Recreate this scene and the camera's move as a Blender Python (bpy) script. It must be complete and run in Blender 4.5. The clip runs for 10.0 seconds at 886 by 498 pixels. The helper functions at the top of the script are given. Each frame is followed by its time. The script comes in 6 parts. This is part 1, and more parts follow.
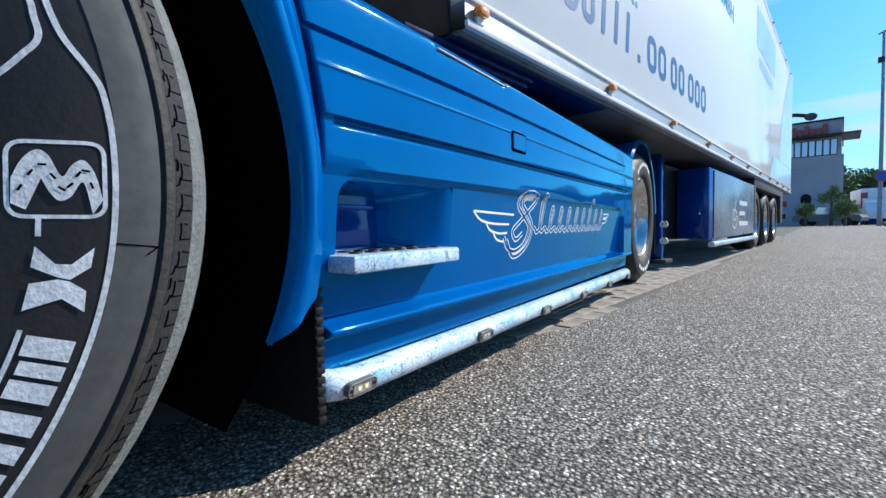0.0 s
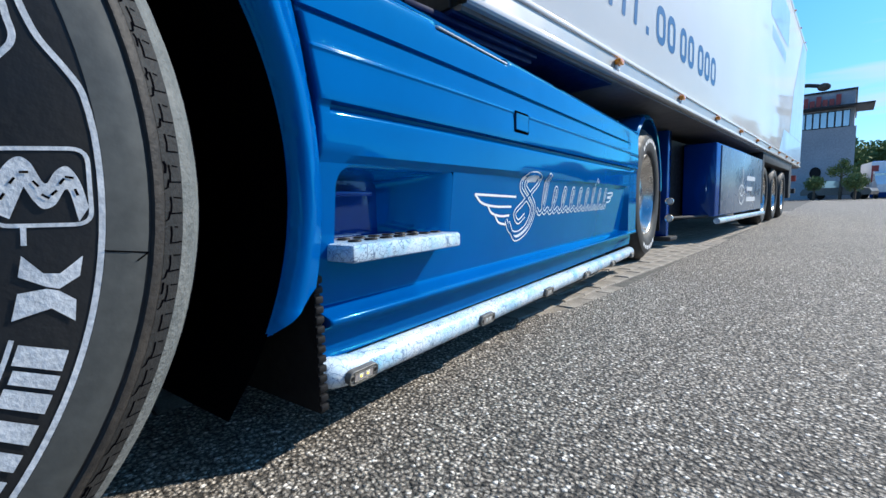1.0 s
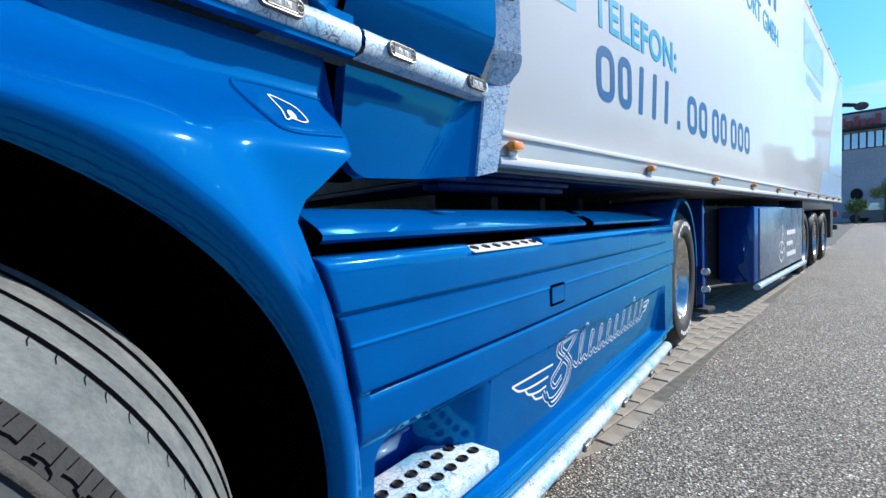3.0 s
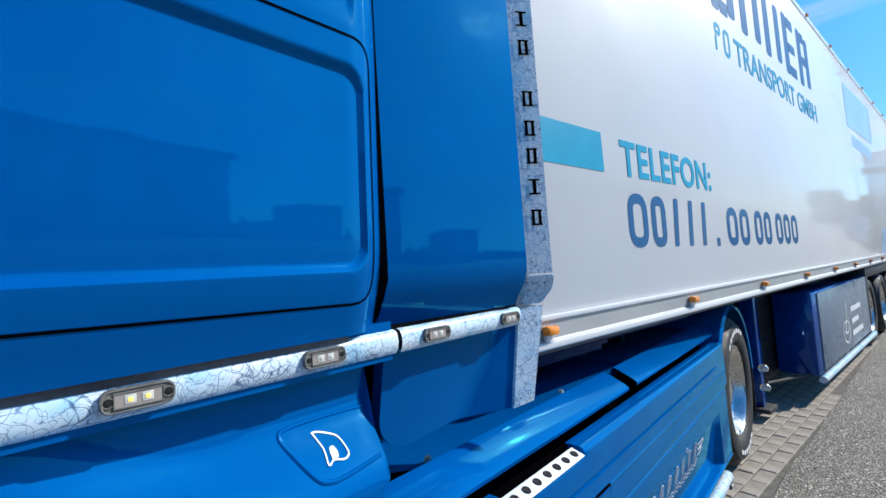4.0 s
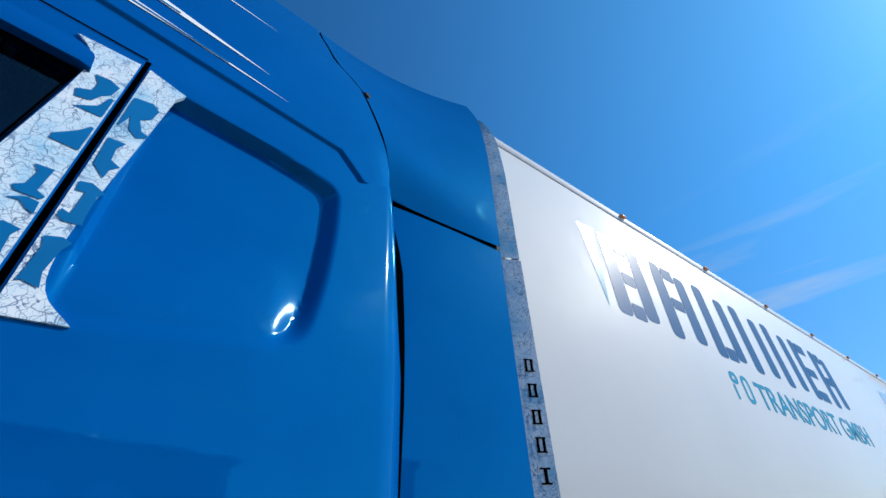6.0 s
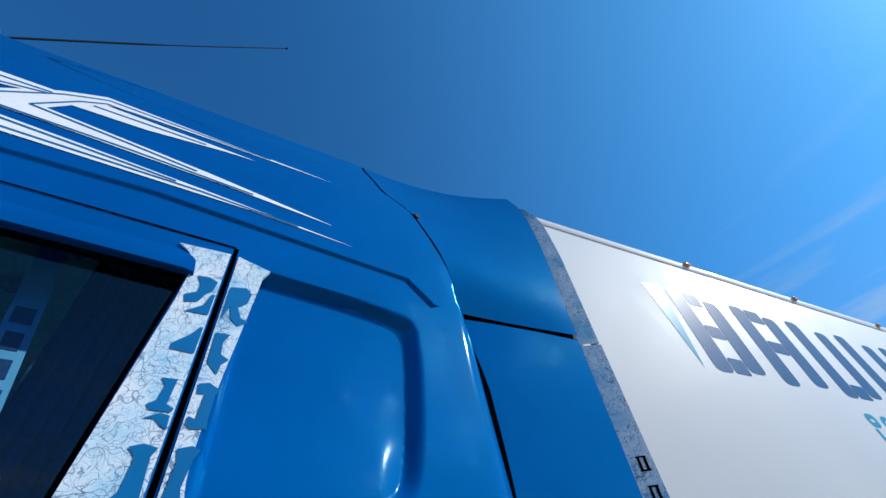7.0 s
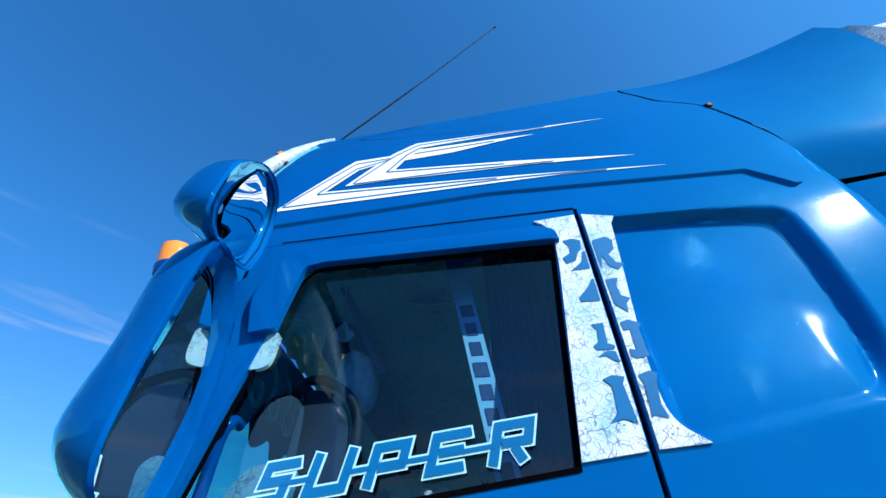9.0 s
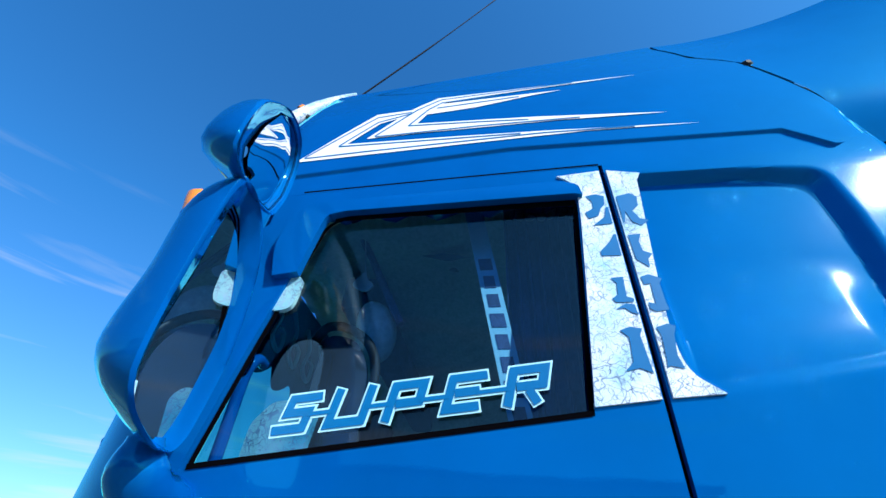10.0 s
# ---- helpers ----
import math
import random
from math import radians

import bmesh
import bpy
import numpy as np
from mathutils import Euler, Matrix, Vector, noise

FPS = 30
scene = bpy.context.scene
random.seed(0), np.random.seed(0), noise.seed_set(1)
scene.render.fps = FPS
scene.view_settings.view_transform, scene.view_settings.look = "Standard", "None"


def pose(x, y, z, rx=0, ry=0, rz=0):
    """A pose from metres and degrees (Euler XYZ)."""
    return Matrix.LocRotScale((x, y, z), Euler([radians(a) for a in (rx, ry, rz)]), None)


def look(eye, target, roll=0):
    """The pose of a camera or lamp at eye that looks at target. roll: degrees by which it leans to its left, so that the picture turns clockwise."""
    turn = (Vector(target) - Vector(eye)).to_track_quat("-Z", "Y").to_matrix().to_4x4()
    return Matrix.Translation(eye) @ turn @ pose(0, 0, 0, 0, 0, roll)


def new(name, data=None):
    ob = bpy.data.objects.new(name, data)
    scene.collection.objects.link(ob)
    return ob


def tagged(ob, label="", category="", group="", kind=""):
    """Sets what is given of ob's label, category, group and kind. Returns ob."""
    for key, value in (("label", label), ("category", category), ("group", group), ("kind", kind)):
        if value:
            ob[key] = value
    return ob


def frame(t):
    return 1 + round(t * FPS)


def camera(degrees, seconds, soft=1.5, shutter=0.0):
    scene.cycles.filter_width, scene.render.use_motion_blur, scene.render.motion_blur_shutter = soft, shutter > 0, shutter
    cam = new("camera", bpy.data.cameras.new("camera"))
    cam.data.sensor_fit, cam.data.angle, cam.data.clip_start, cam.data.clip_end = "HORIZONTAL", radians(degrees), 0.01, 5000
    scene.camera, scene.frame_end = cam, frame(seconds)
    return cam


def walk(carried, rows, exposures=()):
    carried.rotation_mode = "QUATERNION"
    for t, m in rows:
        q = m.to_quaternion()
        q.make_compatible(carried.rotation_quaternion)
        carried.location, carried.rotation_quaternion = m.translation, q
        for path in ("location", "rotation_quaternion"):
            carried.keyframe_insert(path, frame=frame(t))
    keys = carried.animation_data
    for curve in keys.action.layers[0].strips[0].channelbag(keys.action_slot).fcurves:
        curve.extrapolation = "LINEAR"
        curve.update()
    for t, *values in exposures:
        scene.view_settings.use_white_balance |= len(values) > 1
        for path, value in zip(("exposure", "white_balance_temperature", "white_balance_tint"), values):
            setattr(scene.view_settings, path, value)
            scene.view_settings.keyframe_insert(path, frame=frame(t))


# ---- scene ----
cam = camera(91.2, 10.0)
PATH = [
    (0, (0.978, 0.245, 0.446), (-0.374, 1.715, 0.347), -1.1),
    (0.5, (0.974, 0.246, 0.451), (-0.377, 1.712, 0.297), -1.1),
    (1, (0.977, 0.258, 0.469), (-0.384, 1.708, 0.259), -1.4),
    (1.5, (0.979, 0.27, 0.503), (-0.393, 1.707, 0.273), -1.9),
    (2, (0.97, 0.282, 0.575), (-0.406, 1.717, 0.357), -1.9),
    (2.2, (0.969, 0.284, 0.625), (-0.413, 1.717, 0.436), -1.9),
    (3.3, (0.918, 0.293, 1.094), (-0.561, 1.639, 1.039), -2.7),
    (3.5, (0.932, 0.297, 1.2), (-0.57, 1.618, 1.193), -3.1),
    (4, (0.96, 0.295, 1.421), (-0.586, 1.558, 1.536), -3.9),
    (4.5, (0.987, 0.28, 1.587), (-0.587, 1.474, 1.902), -3.5),
    (5, (1.05, 0.253, 1.74), (-0.46, 1.351, 2.457), -2.1),
    (5.5, (1.098, 0.23, 1.85), (-0.283, 1.248, 2.877), -1.3),
    (5.7, (1.115, 0.219, 1.882), (-0.222, 1.226, 2.976), -1.4),
    (6.8, (1.148, 0.112, 1.995), (0.023, 0.919, 3.438), -7.7),
    (7, (1.168, 0.098, 2.003), (0.001, 0.804, 3.466), -9.2),
    (7.5, (1.174, 0.037, 1.998), (-0.114, 0.515, 3.452), -9.1),
    (8, (1.18, -0.014, 1.984), (-0.204, 0.177, 3.415), -5.1),
    (8.5, (1.178, -0.07, 1.98), (-0.236, -0.207, 3.389), -3.1),
    (9, (1.177, -0.113, 1.962), (-0.231, -0.488, 3.332), 0.2),
    (9.5, (1.166, -0.123, 1.943), (-0.274, -0.583, 3.252), 3.1),
    (10, (1.156, -0.127, 1.931), (-0.326, -0.597, 3.19), 3.8),
]
walk(cam, [(t, look(eye, target, roll)) for t, eye, target, roll in PATH], [(0, 0.08), (2, 0.10), (3.3, 0.22), (3.5, 0.16), (4, -0.04), (4.5, -0.18), (5.5, -0.32), (7, -0.40), (8, -0.06), (9, 0.25), (10, 0.30)])

# ---------------------------------------------------------------- world, sun
SUN_DIR = Vector((0.40, 0.685, 0.61)).normalized()
world = bpy.data.worlds.new("sky")
scene.world = world
world.use_nodes = True
wn, wl = world.node_tree.nodes, world.node_tree.links
sky = wn.new("ShaderNodeTexSky")
sky.sky_type = "NISHITA"
sky.sun_disc = False
sky.sun_elevation = math.asin(SUN_DIR.z)
sky.sun_rotation = math.atan2(SUN_DIR.x, SUN_DIR.y)
sky.altitude, sky.air_density, sky.dust_density, sky.ozone_density = 300, 1.0, 0.4, 3.0
back = wn["Background"]
back.inputs["Strength"].default_value = 0.132
tint = wn.new("ShaderNodeMix")
tint.data_type, tint.blend_type = "RGBA", "MULTIPLY"
tint.inputs["Factor"].default_value = 1.0
height = wn.new("ShaderNodeSeparateXYZ")
lift = wn.new("ShaderNodeMapRange")
lift.inputs["From Min"].default_value, lift.inputs["From Max"].default_value = 0.02, 0.55
cast = wn.new("ShaderNodeMix")
cast.data_type = "RGBA"
cast.inputs["A"].default_value = (0.60, 0.88, 1.14, 1)
cast.inputs["B"].default_value = (0.28, 1.05, 1.60, 1)
wl.new(sky.outputs["Color"], tint.inputs["A"])
wl.new(height.outputs["Z"], lift.inputs["Value"])
wl.new(lift.outputs["Result"], cast.inputs["Factor"])
wl.new(cast.outputs["Result"], tint.inputs["B"])
# thin cirrus low in the sky
ray = wn.new("ShaderNodeTexCoord")
wl.new(ray.outputs["Generated"], height.inputs["Vector"])
squash = wn.new("ShaderNodeMapping")
squash.inputs["Scale"].default_value = (1.3, 1.3, 13.0)
squash.inputs["Rotation"].default_value = (0.25, -0.12, 0.0)
wisp = wn.new("ShaderNodeTexNoise")
wisp.inputs["Scale"].default_value, wisp.inputs["Detail"].default_value, wisp.inputs["Distortion"].default_value = 1.5, 6.0, 0.5
cover = wn.new("ShaderNodeValToRGB")
cover.color_ramp.elements[0].position, cover.color_ramp.elements[1].position = 0.55, 0.80
split = wn.new("ShaderNodeSeparateXYZ")
low = wn.new("ShaderNodeMapRange")
low.inputs["From Min"].default_value, low.inputs["From Max"].default_value = 0.62, 0.25
amount = wn.new("ShaderNodeMath")
amount.operation = "MULTIPLY"
veil = wn.new("ShaderNodeMix")
veil.data_type = "RGBA"
veil.inputs["B"].default_value = (4.8, 5.4, 6.0, 1)
wl.new(ray.outputs["Generated"], squash.inputs["Vector"])
wl.new(squash.outputs["Vector"], wisp.inputs["Vector"])
wl.new(wisp.outputs["Fac"], cover.inputs["Fac"])
wl.new(ray.outputs["Generated"], split.inputs["Vector"])
wl.new(split.outputs["Z"], low.inputs["Value"])
wl.new(cover.outputs["Color"], amount.inputs[0])
wl.new(low.outputs["Result"], amount.inputs[1])
wl.new(amount.outputs["Value"], veil.inputs["Factor"])
wl.new(tint.outputs["Result"], veil.inputs["A"])
# pale aureole of the hazy air round the sun
toward = wn.new("ShaderNodeVectorMath")
toward.operation = "DOT_PRODUCT"
toward.inputs[1].default_value = SUN_DIR
wl.new(ray.outputs["Generated"], toward.inputs[0])
last = veil.outputs["Result"]
for power, colour in ((3.5, (0.40, 1.45, 2.2)), (12.0, (0.40, 0.60, 0.75)), (60.0, (3.4, 3.5, 4.0))):
    near = wn.new("ShaderNodeMath")
    near.operation, near.use_clamp = "MULTIPLY_ADD", True
    near.inputs[1].default_value, near.inputs[2].default_value = 1.0, 0.0
    fall = wn.new("ShaderNodeMath")
    fall.operation = "POWER"
    fall.inputs[1].default_value = power
    glow = wn.new("ShaderNodeMix")
    glow.data_type, glow.blend_type = "RGBA", "ADD"
    glow.inputs["B"].default_value = (*colour, 1)
    wl.new(toward.outputs["Value"], near.inputs[0])
    wl.new(near.outputs["Value"], fall.inputs[0])
    wl.new(fall.outputs["Value"], glow.inputs["Factor"])
    wl.new(last, glow.inputs["A"])
    last = glow.outputs["Result"]
wl.new(last, back.inputs["Color"])
sun = new("sun", bpy.data.lights.new("sun", "SUN"))
sun.data.energy, sun.data.angle, sun.data.color = 6.1, radians(0.6), (1.0, 0.95, 0.86)
sun.matrix_world = look(SUN_DIR * 50, (0, 0, 0))

# ---------------------------------------------------------------- materials


def material(name, color, rough=0.5, metal=0.0, coat=0.0, spec=0.5):
    m = bpy.data.materials.new(name)
    m.use_nodes = True
    b = m.node_tree.nodes["Principled BSDF"]
    b.inputs["Base Color"].default_value = (*color, 1)
    b.inputs["Roughness"].default_value = rough
    b.inputs["Metallic"].default_value = metal
    b.inputs["Coat Weight"].default_value = coat
    b.inputs["Coat Roughness"].default_value = 0.03
    b.inputs["Coat IOR"].default_value = 1.42
    b.inputs["Specular IOR Level"].default_value = spec
    return m


def node(m, kind, **values):
    n = m.node_tree.nodes.new(kind)
    for key, value in values.items():
        n.inputs[key.replace("_", " ")].default_value = value
    return n


def wire(m, a, out, b, into):
    m.node_tree.links.new(a.outputs[out], b.inputs[into])


def shader(m):
    return m.node_tree.nodes["Principled BSDF"]


def coords(m, out="Object"):
    n = m.node_tree.nodes.get("coords") or m.node_tree.nodes.new("ShaderNodeTexCoord")
    n.name = "coords"
    return n.outputs[out]


def noise_tex(m, scale, detail=4.0, rough=0.6, distort=0.0):
    n = node(m, "ShaderNodeTexNoise", Scale=scale, Detail=detail, Roughness=rough, Distortion=distort)
    m.node_tree.links.new(coords(m), n.inputs["Vector"])
    return n


def ramp(m, source, out, stops):
    n = m.node_tree.nodes.new("ShaderNodeValToRGB")
    e = n.color_ramp.elements
    while len(e) < len(stops):
        e.new(0.5)
    for el, (pos, col) in zip(e, stops):
        el.position, el.color = pos, (*col, 1) if len(col) == 3 else col
    wire(m, source, out, n, "Fac")
    return n


def mottled(m, low, high, scale, fine=0.0, bump=0.0, rough=None):
    """Colour between low and high by two sizes of noise, with optional relief."""
    n = noise_tex(m, scale)
    r = ramp(m, n, "Fac", [(0.32, low), (0.68, high)])
    last = r
    if fine:
        n2 = noise_tex(m, fine, 2.0)
        r2 = ramp(m, n2, "Fac", [(0.3, (0.82,) * 3), (0.7, (1.1,) * 3)])
        mix = m.node_tree.nodes.new("ShaderNodeMix")
        mix.data_type, mix.blend_type = "RGBA", "MULTIPLY"
        mix.inputs["Factor"].default_value = 1.0
        m.node_tree.links.new(r.outputs["Color"], mix.inputs["A"])
        m.node_tree.links.new(r2.outputs["Color"], mix.inputs["B"])
        m.node_tree.links.new(mix.outputs["Result"], shader(m).inputs["Base Color"])
    else:
        wire(m, last, "Color", shader(m), "Base Color")
    if bump:
        relief(m, noise_tex(m, fine or scale * 8, 3.0), "Fac", bump)
    if rough:
        n3 = noise_tex(m, scale * 2.7, 3.0)
        r3 = ramp(m, n3, "Fac", [(0.3, (rough[0],) * 3), (0.7, (rough[1],) * 3)])
        wire(m, r3, "Color", shader(m), "Roughness")
    return m


def relief(m, source, out, strength, distance=0.01):
    b = node(m, "ShaderNodeBump", Strength=strength, Distance=distance)
    wire(m, source, out, b, "Height")
    wire(m, b, "Normal", shader(m), "Normal")


def paint(name, low, high, tint=(0.03, 0.80, 1.0), pearl=(0.0, 0.24, 0.38)):
    """Deep glossy lacquer over pearl flakes, its gloss tinted by the pigment, with faint orange peel and dust."""
    m = material(name, high, 0.04, 0.0, 0.0, 0.5)
    shader(m).inputs["IOR"].default_value = 1.52
    mottled(m, low, high, 3.0)
    shader(m).inputs["Specular IOR Level"].default_value = 0.05
    shader(m).inputs["Specular Tint"].default_value = (0.25, 0.86, 1.0, 1)
    shader(m).inputs["Roughness"].default_value = 0.10
    gloss, graze = node(m, "ShaderNodeBsdfGlossy", Color=(*tint, 1)), node(m, "ShaderNodeLayerWeight", Blend=0.5)
    power, fres = m.node_tree.nodes.new("ShaderNodeMath"), m.node_tree.nodes.new("ShaderNodeMath")
    power.operation, fres.operation = "POWER", "MULTIPLY_ADD"
    power.inputs[1].default_value, fres.inputs[1].default_value, fres.inputs[2].default_value = 5.0, 0.945, 0.055
    m.node_tree.links.new(graze.outputs["Facing"], power.inputs[0])
    m.node_tree.links.new(power.outputs["Value"], fres.inputs[0])
    mix = m.node_tree.nodes.new("ShaderNodeMixShader")
    m.node_tree.links.new(fres.outputs["Value"], mix.inputs["Fac"])
    m.node_tree.links.new(gloss.outputs["BSDF"], mix.inputs[2])
    wire(m, mix, "Shader", m.node_tree.nodes["Material Output"], "Surface")
    b = node(m, "ShaderNodeBump", Strength=0.012, Distance=0.002)
    wire(m, noise_tex(m, 160.0, 1.0), "Fac", b, "Height")
    wave = node(m, "ShaderNodeBump", Strength=0.028, Distance=0.03)
    wire(m, noise_tex(m, 3.5, 2.0), "Fac", wave, "Height")
    wire(m, wave, "Normal", b, "Normal")
    for lit in (gloss, graze):
        wire(m, b, "Normal", lit, "Normal")
    wire(m, b, "Normal", shader(m), "Normal")
    flake = node(m, "ShaderNodeBsdfGlossy", Color=(*pearl, 1), Roughness=0.66)
    wire(m, b, "Normal", flake, "Normal")
    body = m.node_tree.nodes.new("ShaderNodeMixShader")
    body.inputs["Fac"].default_value = 0.05
    m.node_tree.links.new(shader(m).outputs["BSDF"], body.inputs[1])
    m.node_tree.links.new(flake.outputs["BSDF"], body.inputs[2])
    m.node_tree.links.new(body.outputs["Shader"], mix.inputs[1])
    swirl = node(m, "ShaderNodeBump", Strength=0.55, Distance=0.0012)
    wire(m, noise_tex(m, 380.0, 3.0, 0.7), "Fac", swirl, "Height")
    marks = node(m, "ShaderNodeBsdfGlossy", Color=(0.12, 0.75, 1.0, 1), Roughness=0.03)
    wire(m, swirl, "Normal", marks, "Normal")
    patch = ramp(m, noise_tex(m, 7.0, 4.0, 0.7), "Fac", [(0.42, (0.0,) * 3), (0.75, (0.007,) * 3)])
    scuffed = m.node_tree.nodes.new("ShaderNodeMixShader")
    wire(m, patch, "Color", scuffed, "Fac")
    m.node_tree.links.new(mix.outputs["Shader"], scuffed.inputs[1])
    m.node_tree.links.new(marks.outputs["BSDF"], scuffed.inputs[2])
    wire(m, scuffed, "Shader", m.node_tree.nodes["Material Output"], "Surface")
    film = ramp(m, noise_tex(m, 9.0, 6.0, 0.7), "Fac", [(0.42, (0.018,) * 3), (0.8, (0.038,) * 3)])
    wire(m, film, "Color", gloss, "Roughness")
    return m


BLUE = paint("blue_lacquer", (0.0, 0.063, 0.272), (0.0, 0.076, 0.315))
# own colour of locker and post; darker stand-in for shade in the step recess
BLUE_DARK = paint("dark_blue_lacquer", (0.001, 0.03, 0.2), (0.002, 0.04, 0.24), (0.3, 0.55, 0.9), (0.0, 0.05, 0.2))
DECAL_BLUE = mottled(material("blue_film", (0.0, 0.09, 0.4), 0.45, 0.0, 0.08, 0.15), (0.0, 0.118, 0.31), (0.0, 0.142, 0.375), 8.0)
PRINT_BLUE = mottled(material("print_blue", (0.02, 0.12, 0.36), 0.4, 0.0, 0.12, 0.2), (0.002, 0.072, 0.205), (0.004, 0.088, 0.24), 6.0)
PRINT_CYAN = mottled(material("print_cyan", (0.02, 0.3, 0.55), 0.4, 0.0, 0.12, 0.2), (0.0, 0.27, 0.43), (0.0, 0.32, 0.49), 6.0)
PALE_PRINT_AND_SKY = mottled(material("pale_print_and_sky", (0.2, 0.42, 0.68), 0.3, 0.0, 0.3), (0.36, 0.52, 0.72), (0.52, 0.66, 0.80), 1.4)
WHITE_FILM = mottled(material("white_film", (0.8, 0.82, 0.84), 0.35, 0.0, 0.4), (0.76, 0.79, 0.82), (0.84, 0.86, 0.88), 9.0)
PALE_FILM = mottled(material("pale_film", (0.5, 0.75, 0.85), 0.4, 0.0, 0.1), (0.30, 0.66, 0.80), (0.42, 0.74, 0.86), 20.0)
BOX_WHITE = mottled(material("box_white", (0.8, 0.8, 0.8), 0.5, 0.0, 0.7, 0.1), (0.775, 0.768, 0.748), (0.825, 0.818, 0.795), 0.6, rough=(0.45, 0.6))
shader(BOX_WHITE).inputs["Coat Roughness"].default_value = 0.09
BLACK = mottled(material("black_plastic", (0.012, 0.012, 0.013), 0.55, spec=0.2), (0.008, 0.008, 0.009), (0.018, 0.018, 0.019), 14.0, rough=(0.45, 0.7))
# near-black of seals and lettering; elsewhere stands for shade in gaps, cuts and holes
GAP = material("black_and_gap_shade", (0.002, 0.002, 0.003), 1.0, spec=0.0)
RUBBER = mottled(material("tyre_rubber", (0.03, 0.03, 0.03), 0.7), (0.008, 0.008, 0.008), (0.015, 0.0145, 0.014), 5.0, fine=70.0, bump=0.08, rough=(0.55, 0.8))
RUBBER_GREY = mottled(material("dusty_rubber", (0.07, 0.07, 0.068), 0.5), (0.06, 0.063, 0.059), (0.095, 0.099, 0.092), 3.0, fine=60.0, bump=0.04, rough=(0.42, 0.6))
RIB = mottled(material("brown_rubber", (0.06, 0.05, 0.042), 0.7), (0.012, 0.010, 0.009), (0.034, 0.028, 0.023), 30.0, fine=140.0, bump=0.2)
SHOULDER = mottled(material("shoulder_rubber", (0.03, 0.027, 0.026), 0.75), (0.004, 0.0038, 0.0038), (0.012, 0.0108, 0.010), 18.0, fine=120.0, bump=0.25)
TREAD = mottled(material("worn_tread", (0.12, 0.13, 0.13), 0.8), (0.085, 0.095, 0.095), (0.16, 0.165, 0.158), 22.0, fine=160.0, bump=0.4)
CHALK = mottled(material("white_tyre_paint", (0.75, 0.75, 0.74), 0.7), (0.6, 0.61, 0.61), (0.82, 0.82, 0.81), 40.0, fine=190.0, bump=0.12)
CHROME = mottled(material("polished_aluminium", (0.8, 0.8, 0.8), 0.12, 1.0), (0.74, 0.73, 0.71), (0.88, 0.87, 0.85), 6.0, rough=(0.14, 0.3))
RIM = mottled(material("rim_aluminium", (0.72, 0.72, 0.7), 0.25, 1.0), (0.55, 0.54, 0.52), (0.72, 0.71, 0.69), 8.0, rough=(0.14, 0.3))
ALU = mottled(material("brushed_aluminium", (0.6, 0.61, 0.62), 0.35, 0.8), (0.5, 0.52, 0.53), (0.66, 0.67, 0.68), 5.0, fine=60.0, rough=(0.28, 0.45))
STEEL_DARK = mottled(material("dark_steel", (0.03, 0.032, 0.035), 0.6, 0.3), (0.015, 0.016, 0.018), (0.05, 0.05, 0.052), 7.0, fine=40.0, bump=0.1)
RAIL = mottled(material("grey_rail", (0.4, 0.41, 0.41), 0.42, 0.3), (0.36, 0.37, 0.37), (0.44, 0.45, 0.45), 1.5, rough=(0.35, 0.5))
UNDERSIDE = mottled(material("grey_underside", (0.22, 0.22, 0.21), 0.6), (0.07, 0.07, 0.072), (0.14, 0.14, 0.14), 2.0, fine=18.0)
NAVY_FRAME = mottled(material("navy_frame_paint", (0.002, 0.012, 0.07), 0.5, spec=0.08), (0.001, 0.009, 0.05), (0.003, 0.018, 0.09), 5.0, fine=40.0, rough=(0.4, 0.6))
AMBER = material("amber_lens", (0.85, 0.27, 0.02), 0.12, 0.0, 0.6)
CLEAR = material("clear_lens", (0.55, 0.55, 0.50), 0.12, 0.0, 0.6)
LAMP_GREY = mottled(material("lamp_housing", (0.2, 0.2, 0.19), 0.35), (0.085, 0.083, 0.078), (0.16, 0.155, 0.145), 30.0)
LED = material("led_yellow", (0.9, 0.6, 0.1), 0.4)
shader(LED).inputs["Emission Color"].default_value = (1.0, 0.6, 0.08, 1)
shader(LED).inputs["Emission Strength"].default_value = 1.6
MIRROR = material("mirror_glass", (0.82, 0.84, 0.85), 0.01, 1.0)


def thin_glass(name, tint):
    """A thin pane: clear, with gloss that grows towards grazing."""
    m = bpy.data.materials.new(name)
    m.use_nodes = True
    t = m.node_tree
    t.nodes.remove(t.nodes["Principled BSDF"])
    clear, gloss = t.nodes.new("ShaderNodeBsdfTransparent"), t.nodes.new("ShaderNodeBsdfGlossy")
    clear.inputs["Color"].default_value, gloss.inputs["Roughness"].default_value = (*tint, 1), 0.01
    fres, mix = t.nodes.new("ShaderNodeFresnel"), t.nodes.new("ShaderNodeMixShader")
    fres.inputs["IOR"].default_value = 1.6
    t.links.new(fres.outputs["Fac"], mix.inputs["Fac"])
    t.links.new(clear.outputs["BSDF"], mix.inputs[1])
    t.links.new(gloss.outputs["BSDF"], mix.inputs[2])
    t.links.new(mix.outputs["Shader"], t.nodes["Material Output"].inputs["Surface"])
    return m


